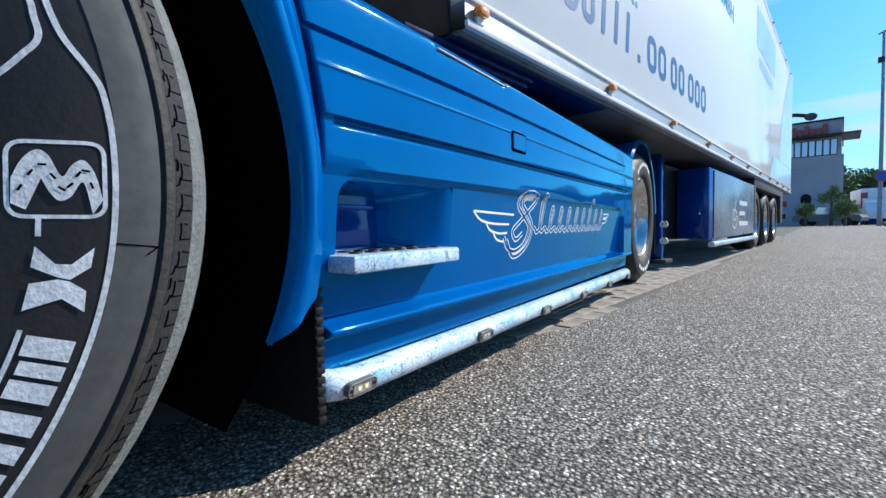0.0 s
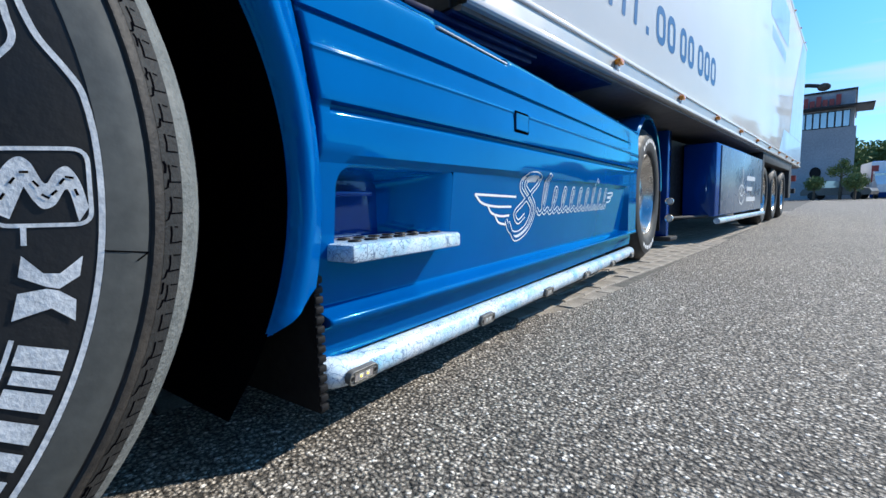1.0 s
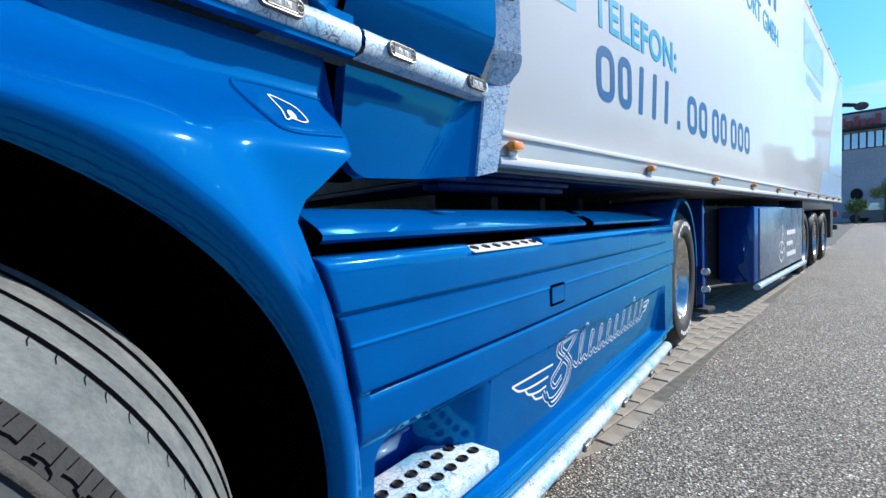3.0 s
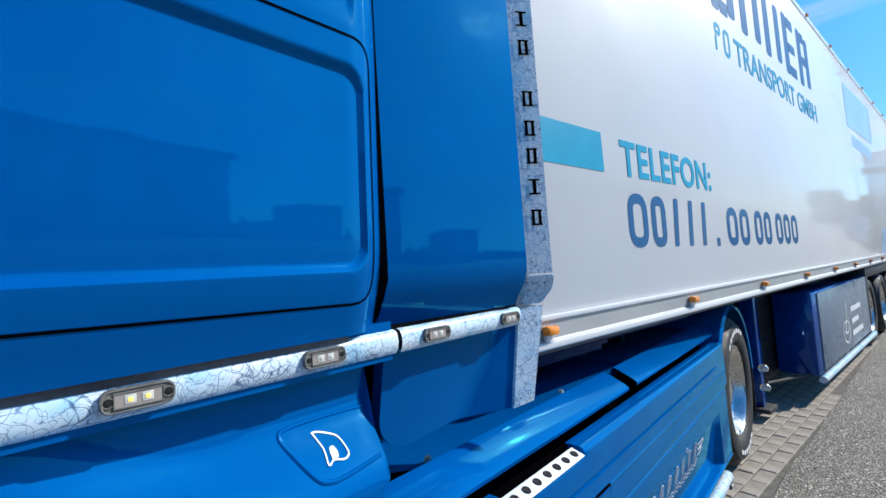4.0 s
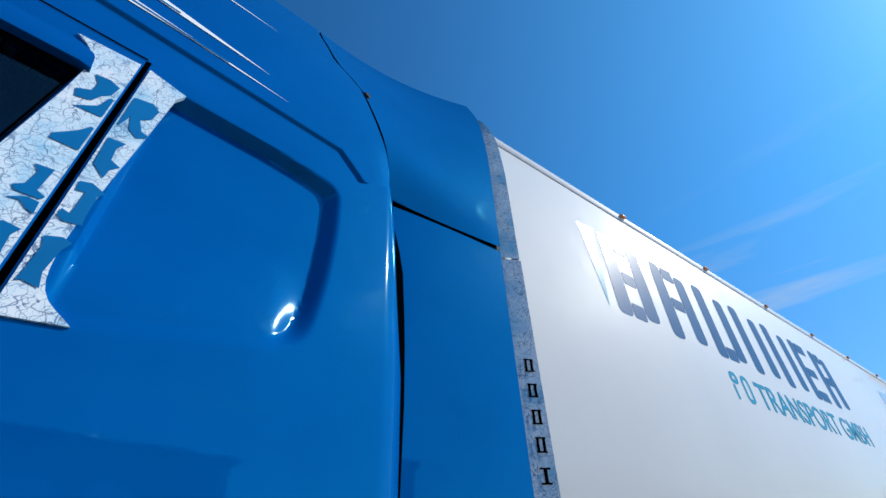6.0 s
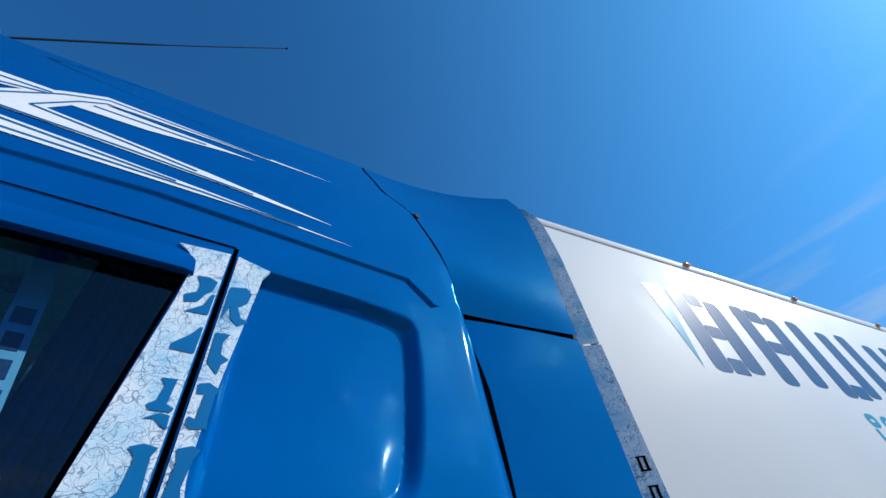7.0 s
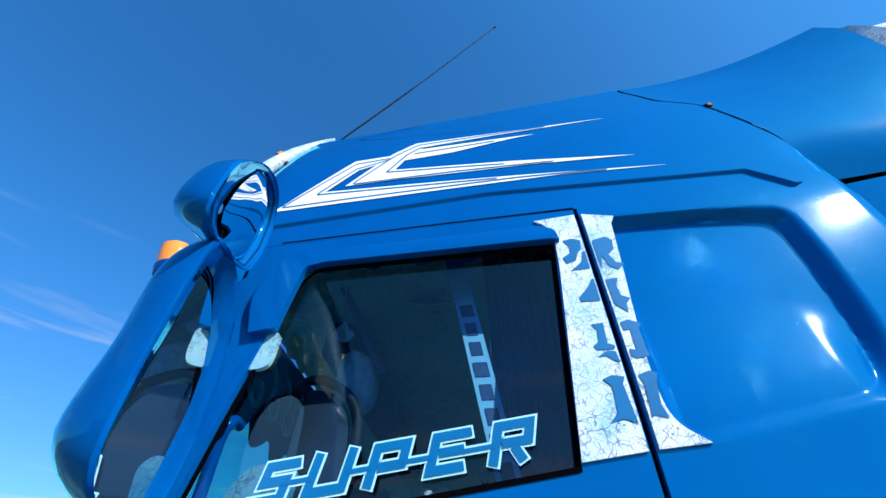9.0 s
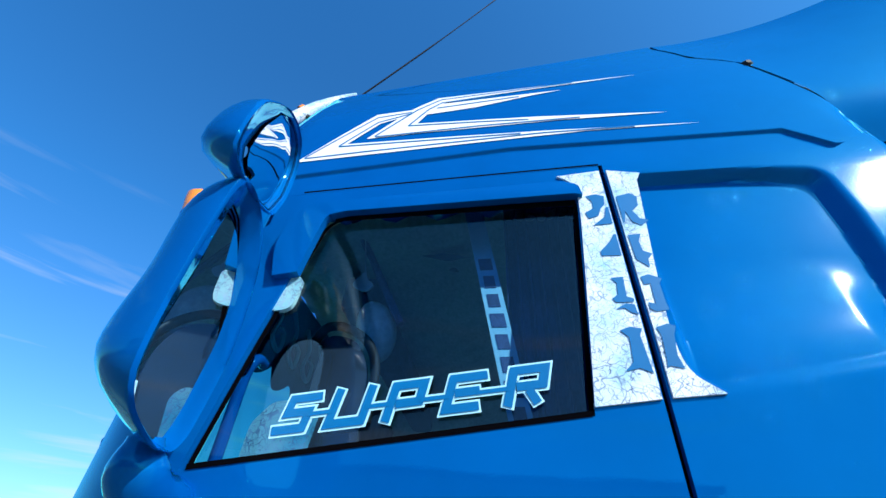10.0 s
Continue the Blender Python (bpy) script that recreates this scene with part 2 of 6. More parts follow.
GLASS = thin_glass("tinted_glass", (0.26, 0.53, 0.79))
SCREEN_GLASS = thin_glass("windscreen_glass", (0.30, 0.92, 0.62))
LENS = material("clouded_lens", (0.30, 0.26, 0.235), 0.12, 0.0, 0.7)
BEZEL = mottled(material("worn_bezel", (0.2, 0.19, 0.17), 0.3, 0.5), (0.16, 0.15, 0.135), (0.30, 0.285, 0.25), 60.0, rough=(0.25, 0.45))
PANE_FAR = material("far_pane", (0.5, 0.6, 0.68), 0.08, 0.4)
CREAM = mottled(material("quilted_cream", (0.55, 0.5, 0.42), 0.75), (0.76, 0.72, 0.64), (0.86, 0.83, 0.76), 4.0, fine=60.0, bump=0.2)
NAVY = mottled(material("navy_cloth", (0.015, 0.03, 0.08), 0.85), (0.032, 0.066, 0.16), (0.06, 0.11, 0.26), 9.0, fine=120.0, bump=0.2)
GREY_GLOSS = mottled(material("grey_gloss", (0.05, 0.055, 0.07), 0.2, 0.0, 0.25), (0.040, 0.048, 0.062), (0.065, 0.075, 0.095), 5.0)
LEATHER = mottled(material("grey_leather", (0.1, 0.1, 0.11), 0.5), (0.07, 0.07, 0.08), (0.14, 0.14, 0.15), 12.0, fine=90.0, bump=0.2)


def marble(clouds=((0.74, 0.79, 0.83), (0.56, 0.71, 0.81), (0.18, 0.50, 0.72))):
    """White film with curling hair-thin slate-blue cracks and pale cyan clouds."""
    m = material("marble_film", (0.7, 0.73, 0.75), 0.3, 0.0, 0.5)
    links = m.node_tree.links

    def mix(a, b, fac, blend="MIX"):
        n = m.node_tree.nodes.new("ShaderNodeMix")
        n.data_type, n.blend_type = "RGBA", blend
        for sock, value in (("Factor", fac), ("A", a), ("B", b)):
            if isinstance(value, (int, float)):
                n.inputs[sock].default_value = value
            else:
                links.new(value, n.inputs[sock])
        return n.outputs["Result"]

    white = m.node_tree.nodes.new("ShaderNodeRGB")
    white.outputs[0].default_value = (1, 1, 1, 1)
    lines = None
    for k, (scale, width, keep_from) in enumerate(((17.0, 0.008, 0.34), (24.0, 0.009, 0.36), (33.0, 0.011, 0.38), (46.0, 0.013, 0.40), (64.0, 0.015, 0.42), (21.0, 0.007, 0.30), (29.0, 0.008, 0.34), (90.0, 0.018, 0.44))):
        turn = m.node_tree.nodes.new("ShaderNodeMapping")
        turn.inputs["Rotation"].default_value = (0.9 * k, 1.7 * k, 2.3 * k)
        turn.inputs["Location"].default_value = (3.1 * k, 1.3 * k, 5.7 * k)
        links.new(coords(m), turn.inputs["Vector"])
        n = node(m, "ShaderNodeTexNoise", Scale=scale, Detail=1.0, Roughness=0.4, Distortion=0.3)
        links.new(turn.outputs["Vector"], n.inputs["Vector"])
        crack = ramp(m, n, "Fac", [(0.5 - width, (1.0,) * 3), (0.5 - width * 0.3, (0.0,) * 3), (0.5 + width * 0.3, (0.0,) * 3), (0.5 + width, (1.0,) * 3)])
        keep = ramp(m, noise_tex(m, scale * 0.8 + 3.0 * k, 2.0), "Fac", [(keep_from, (0.0,) * 3), (keep_from + 0.16, (1.0,) * 3)])
        line = mix(white.outputs[0], crack.outputs["Color"], keep.outputs["Color"])
        lines = line if lines is None else mix(lines, line, 1.0, "MULTIPLY")
    cloud = ramp(m, noise_tex(m, 8.0, 5.0), "Fac", list(zip((0.36, 0.52, 0.66), clouds)))
    vein = ramp(m, noise_tex(m, 19.0, 2.0), "Fac", [(0.35, (0.06, 0.11, 0.22)), (0.7, (0.28, 0.43, 0.60))])
    links.new(mix(vein.outputs["Color"], cloud.outputs["Color"], lines), shader(m).inputs["Base Color"])
    return m


MARBLE = marble()
MARBLE_TEAL = marble(((0.30, 0.56, 0.60), (0.20, 0.48, 0.56), (0.06, 0.36, 0.50)))


def asphalt():
    """Grit of brown, grey and a few pale stones in dark binder, of two sizes."""
    m = material("worn_asphalt", (0.2, 0.19, 0.18), 0.8)
    links = m.node_tree.links

    def blend(a, b, fac, mode="MIX"):
        n = m.node_tree.nodes.new("ShaderNodeMix")
        n.data_type, n.blend_type = "RGBA", mode
        for sock, value in (("Factor", fac), ("A", a), ("B", b)):
            if isinstance(value, (int, float)):
                n.inputs[sock].default_value = value
            else:
                links.new(value, n.inputs[sock])
        return n.outputs["Result"]

    warp = noise_tex(m, 90.0, 3.0)
    push = m.node_tree.nodes.new("ShaderNodeMix")
    push.data_type = "VECTOR"
    push.inputs["Factor"].default_value = 0.008
    links.new(coords(m), push.inputs["A"])
    links.new(warp.outputs["Color"], push.inputs["B"])
    grit = []
    for scale in (105.0, 210.0):
        v = node(m, "ShaderNodeTexVoronoi", Scale=scale, Randomness=1.0)
        links.new(push.outputs["Result"], v.inputs["Vector"])
        grit.append(v)
    big = ramp(m, grit[0], "Color", [(0.05, (0.022, 0.018, 0.015)), (0.45, (0.125, 0.106, 0.086)), (0.72, (0.33, 0.288, 0.238)), (0.93, (0.92, 0.86, 0.77))])
    small = ramp(m, grit[1], "Color", [(0.1, (0.045, 0.037, 0.03)), (0.5, (0.185, 0.158, 0.127)), (0.9, (0.54, 0.485, 0.41))])
    pick = ramp(m, noise_tex(m, 55.0, 2.0), "Fac", [(0.44, (0.0,) * 3), (0.54, (1.0,) * 3)])
    pit = ramp(m, grit[0], "Distance", [(0.31, (1.0,) * 3), (0.71, (0.09,) * 3)])
    wide = ramp(m, noise_tex(m, 0.7, 5.0), "Fac", [(0.3, (1.22,) * 3), (0.7, (1.64,) * 3)])
    tone = blend(big.outputs["Color"], small.outputs["Color"], pick.outputs["Color"])
    tone = blend(tone, pit.outputs["Color"], 0.92, "MULTIPLY")
    links.new(blend(tone, wide.outputs["Color"], 1.0, "MULTIPLY"), shader(m).inputs["Base Color"])
    b = node(m, "ShaderNodeBump", Strength=1.0, Distance=0.007)
    b.invert = True
    wire(m, grit[0], "Distance", b, "Height")
    b2 = node(m, "ShaderNodeBump", Strength=0.5, Distance=0.003)
    wire(m, noise_tex(m, 260.0, 3.0), "Fac", b2, "Height")
    wire(m, b, "Normal", b2, "Normal")
    wire(m, b2, "Normal", shader(m), "Normal")
    return m


ASPHALT = asphalt()
PAVER = material("concrete_paver", (0.3, 0.28, 0.25), 0.85)
mottled(PAVER, (0.21, 0.183, 0.15), (0.37, 0.325, 0.27), 6.0, fine=120.0, bump=0.5)
SAND = mottled(material("joint_sand", (0.12, 0.11, 0.095), 0.95), (0.08, 0.075, 0.065), (0.16, 0.145, 0.125), 20.0, fine=200.0, bump=0.5)
PLASTER = mottled(material("grey_plaster", (0.16, 0.165, 0.18), 0.85), (0.37, 0.375, 0.40), (0.45, 0.455, 0.48), 0.6, fine=9.0)
SIGN_RED = material("sign_red", (0.4, 0.06, 0.05), 0.5)
LEAF = mottled(material("leaf_green", (0.06, 0.11, 0.02), 0.8, 0.0, 0.0, 0.1), (0.08, 0.12, 0.04), (0.22, 0.27, 0.10), 3.0)
BARK = mottled(material("bark", (0.12, 0.09, 0.06), 0.9), (0.07, 0.05, 0.035), (0.17, 0.13, 0.09), 8.0, fine=60.0, bump=0.4)
GALV = mottled(material("galvanised_steel", (0.3, 0.31, 0.32), 0.5, 0.6), (0.24, 0.25, 0.26), (0.36, 0.37, 0.38), 4.0, fine=40.0)

# ---------------------------------------------------------------- mesh helpers


def finish(bm, sharp=38):
    bm.normal_update()
    for f in bm.faces:
        f.smooth = True
    for e in bm.edges:
        e.smooth = len(e.link_faces) != 2 or e.calc_face_angle(0.0) < radians(sharp)


def part(name, bm, mat, parent=None, label="", sharp=38):
    """Links a bmesh as one mesh object, under a thing or a part."""
    finish(bm, sharp)
    me = bpy.data.meshes.new(name)
    bm.to_mesh(me)
    bm.free()
    me.materials.append(mat)
    ob = new(name, me)
    if parent:
        ob.parent = parent
    return tagged(ob, label)


def shared(name, me, parent, m, label=""):
    ob = new(name, me)
    ob.parent = parent
    ob.matrix_basis = m
    return tagged(ob, label)


def thing(name, m, label, category, group="", kind=""):
    ob = new(name)
    ob.matrix_basis = m
    return tagged(ob, label, category, group, kind)


def box(bm, x0, x1, y0, y1, z0, z1, bevel=0.0):
    r = bmesh.ops.create_cube(bm, size=1.0, matrix=Matrix.Translation(((x0 + x1) / 2, (y0 + y1) / 2, (z0 + z1) / 2)) @ Matrix.Diagonal((abs(x1 - x0), abs(y1 - y0), abs(z1 - z0), 1)))
    if bevel:
        edges = list({e for v in r["verts"] for e in v.link_edges})
        bmesh.ops.bevel(bm, geom=edges, offset=bevel, segments=2, profile=0.5, affect="EDGES")
    return bm


def one_box(*a, **k):
    return box(bmesh.new(), *a, **k)


def loft(bm, rings, closed=False, caps=False):
    """Skins a list of rings of equal length."""
    rows = [[bm.verts.new(p) for p in ring] for ring in rings]
    n = len(rows[0])
    for a, b in zip(rows, rows[1:]):
        for i in range(n if closed else n - 1):
            j = (i + 1) % n
            bm.faces.new((a[i], a[j], b[j], b[i]))
    if caps:
        bm.faces.new(rows[0])
        bm.faces.new(reversed(rows[-1]))
    bmesh.ops.recalc_face_normals(bm, faces=bm.faces)
    return bm


def tube(bm, points, radius, sides=12, caps=True):
    pts = [Vector(p) for p in points]
    rad = radius if isinstance(radius, (list, tuple)) else [radius] * len(pts)
    rings, up = [], None
    for i, p in enumerate(pts):
        t = (pts[min(i + 1, len(pts) - 1)] - pts[max(i - 1, 0)]).normalized()
        if up is None:
            up = t.orthogonal().normalized()
        up = (up - t * up.dot(t)).normalized()
        side = t.cross(up)
        rings.append([p + (up * math.cos(a) + side * math.sin(a)) * rad[i] for a in (2 * math.pi * k / sides for k in range(sides))])
    return loft(bm, rings, True, caps)


def lathe(bm, profile, sides=48, axis="x", turn=1.0):
    """Turns a profile of (radius, along) round the axis."""
    rings = []
    for k in range(sides + 1 if turn < 1 else sides):
        a = 2 * math.pi * turn * k / sides
        c, s = math.cos(a), math.sin(a)
        rings.append([{"x": (h, r * c, r * s), "y": (r * c, h, r * s), "z": (r * c, r * s, h)}[axis] for r, h in profile])
    if turn >= 1:
        rings.append(rings[0])
        loft(bm, rings)
        bmesh.ops.remove_doubles(bm, verts=bm.verts, dist=1e-6)
        bmesh.ops.recalc_face_normals(bm, faces=bm.faces)
        return bm
    return loft(bm, rings)


def rounded(points, radius, steps=5):
    """A closed outline with its corners rounded; radius: one, or one a corner."""
    out, n = [], len(points)
    for i, p in enumerate(points):
        p = Vector(p)
        a, b = Vector(points[i - 1]) - p, Vector(points[(i + 1) % n]) - p
        r = radius[i] if isinstance(radius, (list, tuple)) else radius
        r = min(r, a.length * 0.45, b.length * 0.45)
        if r < 1e-5:
            out.append(tuple(p))
            continue
        s, e = p + a.normalized() * r, p + b.normalized() * r
        for k in range(steps + 1):
            t = k / steps
            out.append(tuple(s * (1 - t) ** 2 + p * 2 * t * (1 - t) + e * t * t))
    return out


def cells(outline, step=0.0):
    """A flat outline of (y, z) as faces, cut into cells of about that size."""
    bm = bmesh.new()
    f = bm.faces.new([bm.verts.new((0, y, z)) for y, z in outline])
    f.normal_update()
    if f.normal.x < 0:
        f.normal_flip()
    if step:
        ys, zs = [p[0] for p in outline], [p[1] for p in outline]
        for axis, lo, hi in ((2, min(zs), max(zs)), (1, min(ys), max(ys))):
            for k in range(1, int((hi - lo) / step) + 1):
                co, no = Vector(), Vector()
                co[axis], no[axis] = lo + k * step, 1
                bmesh.ops.bisect_plane(bm, geom=bm.verts[:] + bm.edges[:] + bm.faces[:], plane_co=co, plane_no=no, dist=1e-5)
    return bm


def sheet(outlines, surface, off=0.0, thick=0.0, step=0.02):
    """Outlines of (y, z) laid on a side surface x = surface(y, z), with thickness."""
    whole = bmesh.new()
    for outline in outlines:
        bm = cells(outline, step)
        for v in bm.verts:
            v.co.x = surface(v.co.y, v.co.z) + off
        if thick:
            r = bmesh.ops.extrude_face_region(bm, geom=bm.faces[:], use_keep_orig=True)
            for v in r["geom"]:
                if isinstance(v, bmesh.types.BMVert):
                    v.co.x -= thick
            bmesh.ops.recalc_face_normals(bm, faces=bm.faces)
        me = bpy.data.meshes.new("scrap")
        bm.to_mesh(me)
        bm.free()
        whole.from_mesh(me)
        bpy.data.meshes.remove(me)
    return whole


def ribbon(bm, points, width, surface, off=0.001, closed=False):
    """A flat line of (y, z) points laid on a side surface."""
    pts = [Vector(p) for p in points]
    n, rows = len(pts), []
    for i, p in enumerate(pts):
        a = pts[(i - 1) % n] if closed or i else p
        b = pts[(i + 1) % n] if closed or i < n - 1 else p
        t = (b - a).normalized()
        side = Vector((-t.y, t.x)) * width / 2
        rows.append([bm.verts.new((surface(q.x, q.y) + off, q.x, q.y)) for q in (p - side, p + side)])
    for i in range(n if closed else n - 1):
        a, b = rows[i], rows[(i + 1) % n]
        bm.faces.new((a[0], a[1], b[1], b[0]))
    bmesh.ops.recalc_face_normals(bm, faces=bm.faces)
    return bm


def dense(points, step=0.02, closed=False):
    out, n = [], len(points)
    for i in range(n if closed else n - 1):
        a, b = Vector(points[i]), Vector(points[(i + 1) % n])
        k = max(1, int((b - a).length / step))
        out += [tuple(a.lerp(b, j / k)) for j in range(k)]
    return out if closed else out + [tuple(points[-1])]


def smooth_path(points, n=8):
    """A smooth curve through points."""
    p = [Vector(q) for q in points]
    p = [2 * p[0] - p[1]] + p + [2 * p[-1] - p[-2]]
    out = []
    for i in range(1, len(p) - 2):
        for k in range(n):
            t = k / n
            out.append(0.5 * ((2 * p[i]) + (p[i + 1] - p[i - 1]) * t + (2 * p[i - 1] - 5 * p[i] + 4 * p[i + 1] - p[i + 2]) * t * t + (3 * p[i] - p[i - 1] - 3 * p[i + 1] + p[i + 2]) * t ** 3))
    return [tuple(q) for q in out] + [tuple(p[-2])]


def words(name, text, height, m, mat, parent, bold=0.0, depth=0.001, shear=0.0, spread=1.0, label=""):
    """Writing in the built-in font, as a mesh; the line starts at m, in its xy plane."""
    c = bpy.data.curves.new(name, "FONT")
    c.body, c.size, c.extrude, c.offset, c.shear, c.space_character = text, height / 0.73, depth, bold, shear, spread
    t = bpy.data.objects.new(name, c)
    scene.collection.objects.link(t)
    bpy.context.view_layer.update()
    me = bpy.data.meshes.new_from_object(t.evaluated_get(bpy.context.evaluated_depsgraph_get()))
    bpy.data.objects.remove(t)
    me.materials.clear()
    me.materials.append(mat)
    ob = new(name, me)
    ob.parent = parent
    ob.matrix_basis = m
    return tagged(ob, label)


def sdf_round(y, z, y0, y1, z0, z1, r):
    qy, qz = abs(y - (y0 + y1) / 2) - (y1 - y0) / 2 + r, abs(z - (z0 + z1) / 2) - (z1 - z0) / 2 + r
    return math.hypot(max(qy, 0), max(qz, 0)) + min(max(qy, qz), 0) - r


def ease(t):
    t = max(0.0, min(1.0, t))
    return t * t * (3 - 2 * t)


def flat(x):
    return lambda y, z: x



# ---------------------------------------------------------------- ground
PAVE_X0, PAVE_X1 = -3.4, 0.19


def edge_x(y):
    """Where the pavers end and the asphalt begins."""
    return PAVE_X1 - 0.03 * y - 0.34 * ease((1.72 - y) / 0.45)


def ground():
    bm = bmesh.new()
    far = 2500.0
    ys = [-far, -8.0] + [-8.0 + 0.5 * k for k in range(1, 97)] + [far]
    rng = random.Random(3)
    right = [(edge_x(max(-8.0, min(40.0, y))) + rng.uniform(-0.012, 0.012)) for y in ys]
    rows = [[bm.verts.new((x, y, 0.0)) for x in (-far, PAVE_X0, r, far)] for y, r in zip(ys, right)]
    for i, (a, b) in enumerate(zip(rows, rows[1:])):
        for k in range(3):
            if k == 1 and 0 < i < len(rows) - 2:
                continue
            bm.faces.new((a[k], a[k + 1], b[k + 1], b[k]))
    rims = [e for e in bm.edges if len(e.link_faces) == 1 and all(abs(v.co.y) < 100 and -5 < v.co.x < 2 for v in e.verts)]
    r = bmesh.ops.extrude_edge_only(bm, edges=rims)
    for v in r["geom"]:
        if isinstance(v, bmesh.types.BMVert):
            v.co.z = -0.06
    return tagged(part("ground", bm, ASPHALT), "worn grey asphalt yard with exposed pale stones", "ground", kind="structure")


ground()
pavement = tagged(part("pavement", one_box(PAVE_X0 - 0.1, 0.6, -8.2, 40.2, -0.08, -0.012), SAND), "sandy joints under weathered grey concrete pavers", "pavement", kind="structure")

# ---------------------------------------------------------------- the tractor unit
TRACTOR = pose(0.389, 0.0, 0.0, 0, 0, 7.8)
truck = thing("truck", TRACTOR, "glossy blue tractor unit with white marbled trim, parked", "truck")

BASE_Z = (1.00, 1.30, 1.43, 1.90, 2.30, 2.80)
BASE_X = (-0.055, -0.05, 0.0, 0.02, 0.02, 0.0)
ROOF_S = (0.0, 0.12, 0.30, 0.55, 0.70, 0.85, 1.0)
ROOF_X = (0.0, -0.02, -0.04, -0.075, -0.11, -0.15, -0.20)


def crest(y):
    return 3.655 + 0.135 * y


def plain_side(y, z):
    if z <= 2.8:
        return float(np.interp(z, BASE_Z, BASE_X))
    return float(np.interp((z - 2.8) / (crest(y) - 2.8), ROOF_S, ROOF_X))


def cab_side(y, z):
    x = sum(plain_side(y, z + d) for d in (-0.06, -0.04, -0.02, 0.0, 0.02, 0.04, 0.06)) / 7
    if y < -0.85:
        x -= 1.65 * (-0.85 - y) ** 1.75
    if y > 0.645:
        x -= 0.08 * min(1.0, (y - 0.645) / (0.12 - 0.045 * max(0.0, min(1.0, (z - 2.3) / 0.6)))) ** 2
    return x


RECESS = rounded([(-0.3, 2.758), (0.30, 2.750), (0.500, 2.742), (0.502, 2.58), (0.492, 2.42), (0.458, 2.262), (0.30, 2.232), (0.10, 2.198), (-0.3, 2.17)], [0, 0, 0.06, 0, 0.12, 0.075, 0, 0, 0], 5)
EDGE_A = np.array(RECESS)
EDGE_D = np.roll(EDGE_A, -1, 0) - EDGE_A


def recess_depth(y, z):
    """How far inside the sleeper's pressed field a point lies; negative outside."""
    w = np.array((y, z)) - EDGE_A
    t = np.clip((w * EDGE_D).sum(1) / (EDGE_D ** 2).sum(1), 0, 1)
    d = float(np.sqrt(((w - EDGE_D * t[:, None]) ** 2).sum(1).min()))
    b = EDGE_A + EDGE_D
    cross = ((EDGE_A[:, 1] > z) != (b[:, 1] > z)) & (y < EDGE_D[:, 0] * (z - EDGE_A[:, 1]) / np.where(EDGE_D[:, 1] == 0, 1e-9, EDGE_D[:, 1]) + EDGE_A[:, 0])
    return d if cross.sum() % 2 else -d


def pressed(t):
    """A soft rim that ends in a crisp foot."""
    return 0.25 * ease(t) + 0.75 * (1 - math.cos(math.pi / 2 * max(0.0, min(1.0, t))))


def shell(y, z):
    """The cab's side with its pressed fields."""
    x = cab_side(y, z)
    if 0.06 < y < 0.55 and z > 2.1:
        low = ease((2.50 - z) / 0.26) * ease((0.475 - y) / 0.10)
        x -= (0.030 - 0.025 * low) * pressed(recess_depth(y, z) / (0.017 + 0.012 * low + 0.018 * ease((y - 0.36) / 0.1))) * ease((y - 0.07) / 0.012)
    over, side = 2.0 - z, 0.664 - y
    d = min(0.03 - math.hypot(max(0.03 - over, 0.0), max(0.03 - side, 0.0)), over, side) if min(over, side) < 0.03 else 0.05
    x -= 0.014 * ease(d / (0.015 + 0.03 * ease((0.5 - y) / 0.7))) * ease((z - 1.85) / 0.11) * ease((y + 0.4) / 0.05)
    d = -sdf_round(y, z, -0.3, 0.684, 1.434, 1.79, 0.045)
    x -= 0.012 * ease(d / 0.016)
    return x


def mirror_side(bm):
    """Adds the same mesh on the truck's far side."""
    me = bpy.data.meshes.new("scrap")
    bm.to_mesh(me)
    n = len(bm.verts)
    bm.from_mesh(me)
    bm.verts.ensure_lookup_table()
    for v in bm.verts[n:]:
        v.co.x = -2.5 - v.co.x
    bpy.data.meshes.remove(me)
    bmesh.ops.recalc_face_normals(bm, faces=bm.faces)
    return bm


# cab sides: the sleeper's wall and the door with its window opening
part("sleeper_side", sheet([[(0.026, 1.325), (0.765, 1.325), (0.760, 2.2), (0.738, 2.6), (0.708, 2.86), (0.70, 2.89), (0.55, 2.80), (0.026, 2.796)]], shell, 0, 0.02, 0.0055), BLUE, truck)
door = part("door", sheet([
    [(-1.0, 1.325), (0.016, 1.325), (0.016, 2.19), (-0.093, 2.17), (-0.775, 2.075), (-1.0, 2.04)],
    [(-0.093, 2.17), (0.016, 2.19), (0.016, 2.79), (-0.05, 2.786), (-0.05, 2.675)],
    [(-0.05, 2.675), (-0.05, 2.786), (-0.80, 2.742), (-0.80, 2.64), (-0.655, 2.655)],
    [(-0.775, 2.075), (-0.655, 2.655), (-0.80, 2.64), (-1.0, 2.45), (-1.0, 2.04)],
], shell, 0, 0.02, 0.012), BLUE, truck)
part("far_side", sheet([[(-1.0, 1.325), (0.712, 1.325), (0.712, 2.14), (-1.0, 2.1)], [(-0.05, 2.12), (0.712, 2.14), (0.69, 2.90), (-0.05, 2.78)], [(-1.0, 2.62), (-0.05, 2.66), (-0.05, 2.78), (-1.0, 2.74)]], lambda y, z: -2.5 - cab_side(y, z), 0, 0.02, 0.2), BLUE, truck)
far_pane = part("far_window_pane", sheet([[(-1.0, 2.1), (-0.05, 2.13), (-0.05, 2.66), (-1.0, 2.62)]], lambda y, z: -2.49 - cab_side(y, z), 0, 0, 0.2), GLASS, truck)
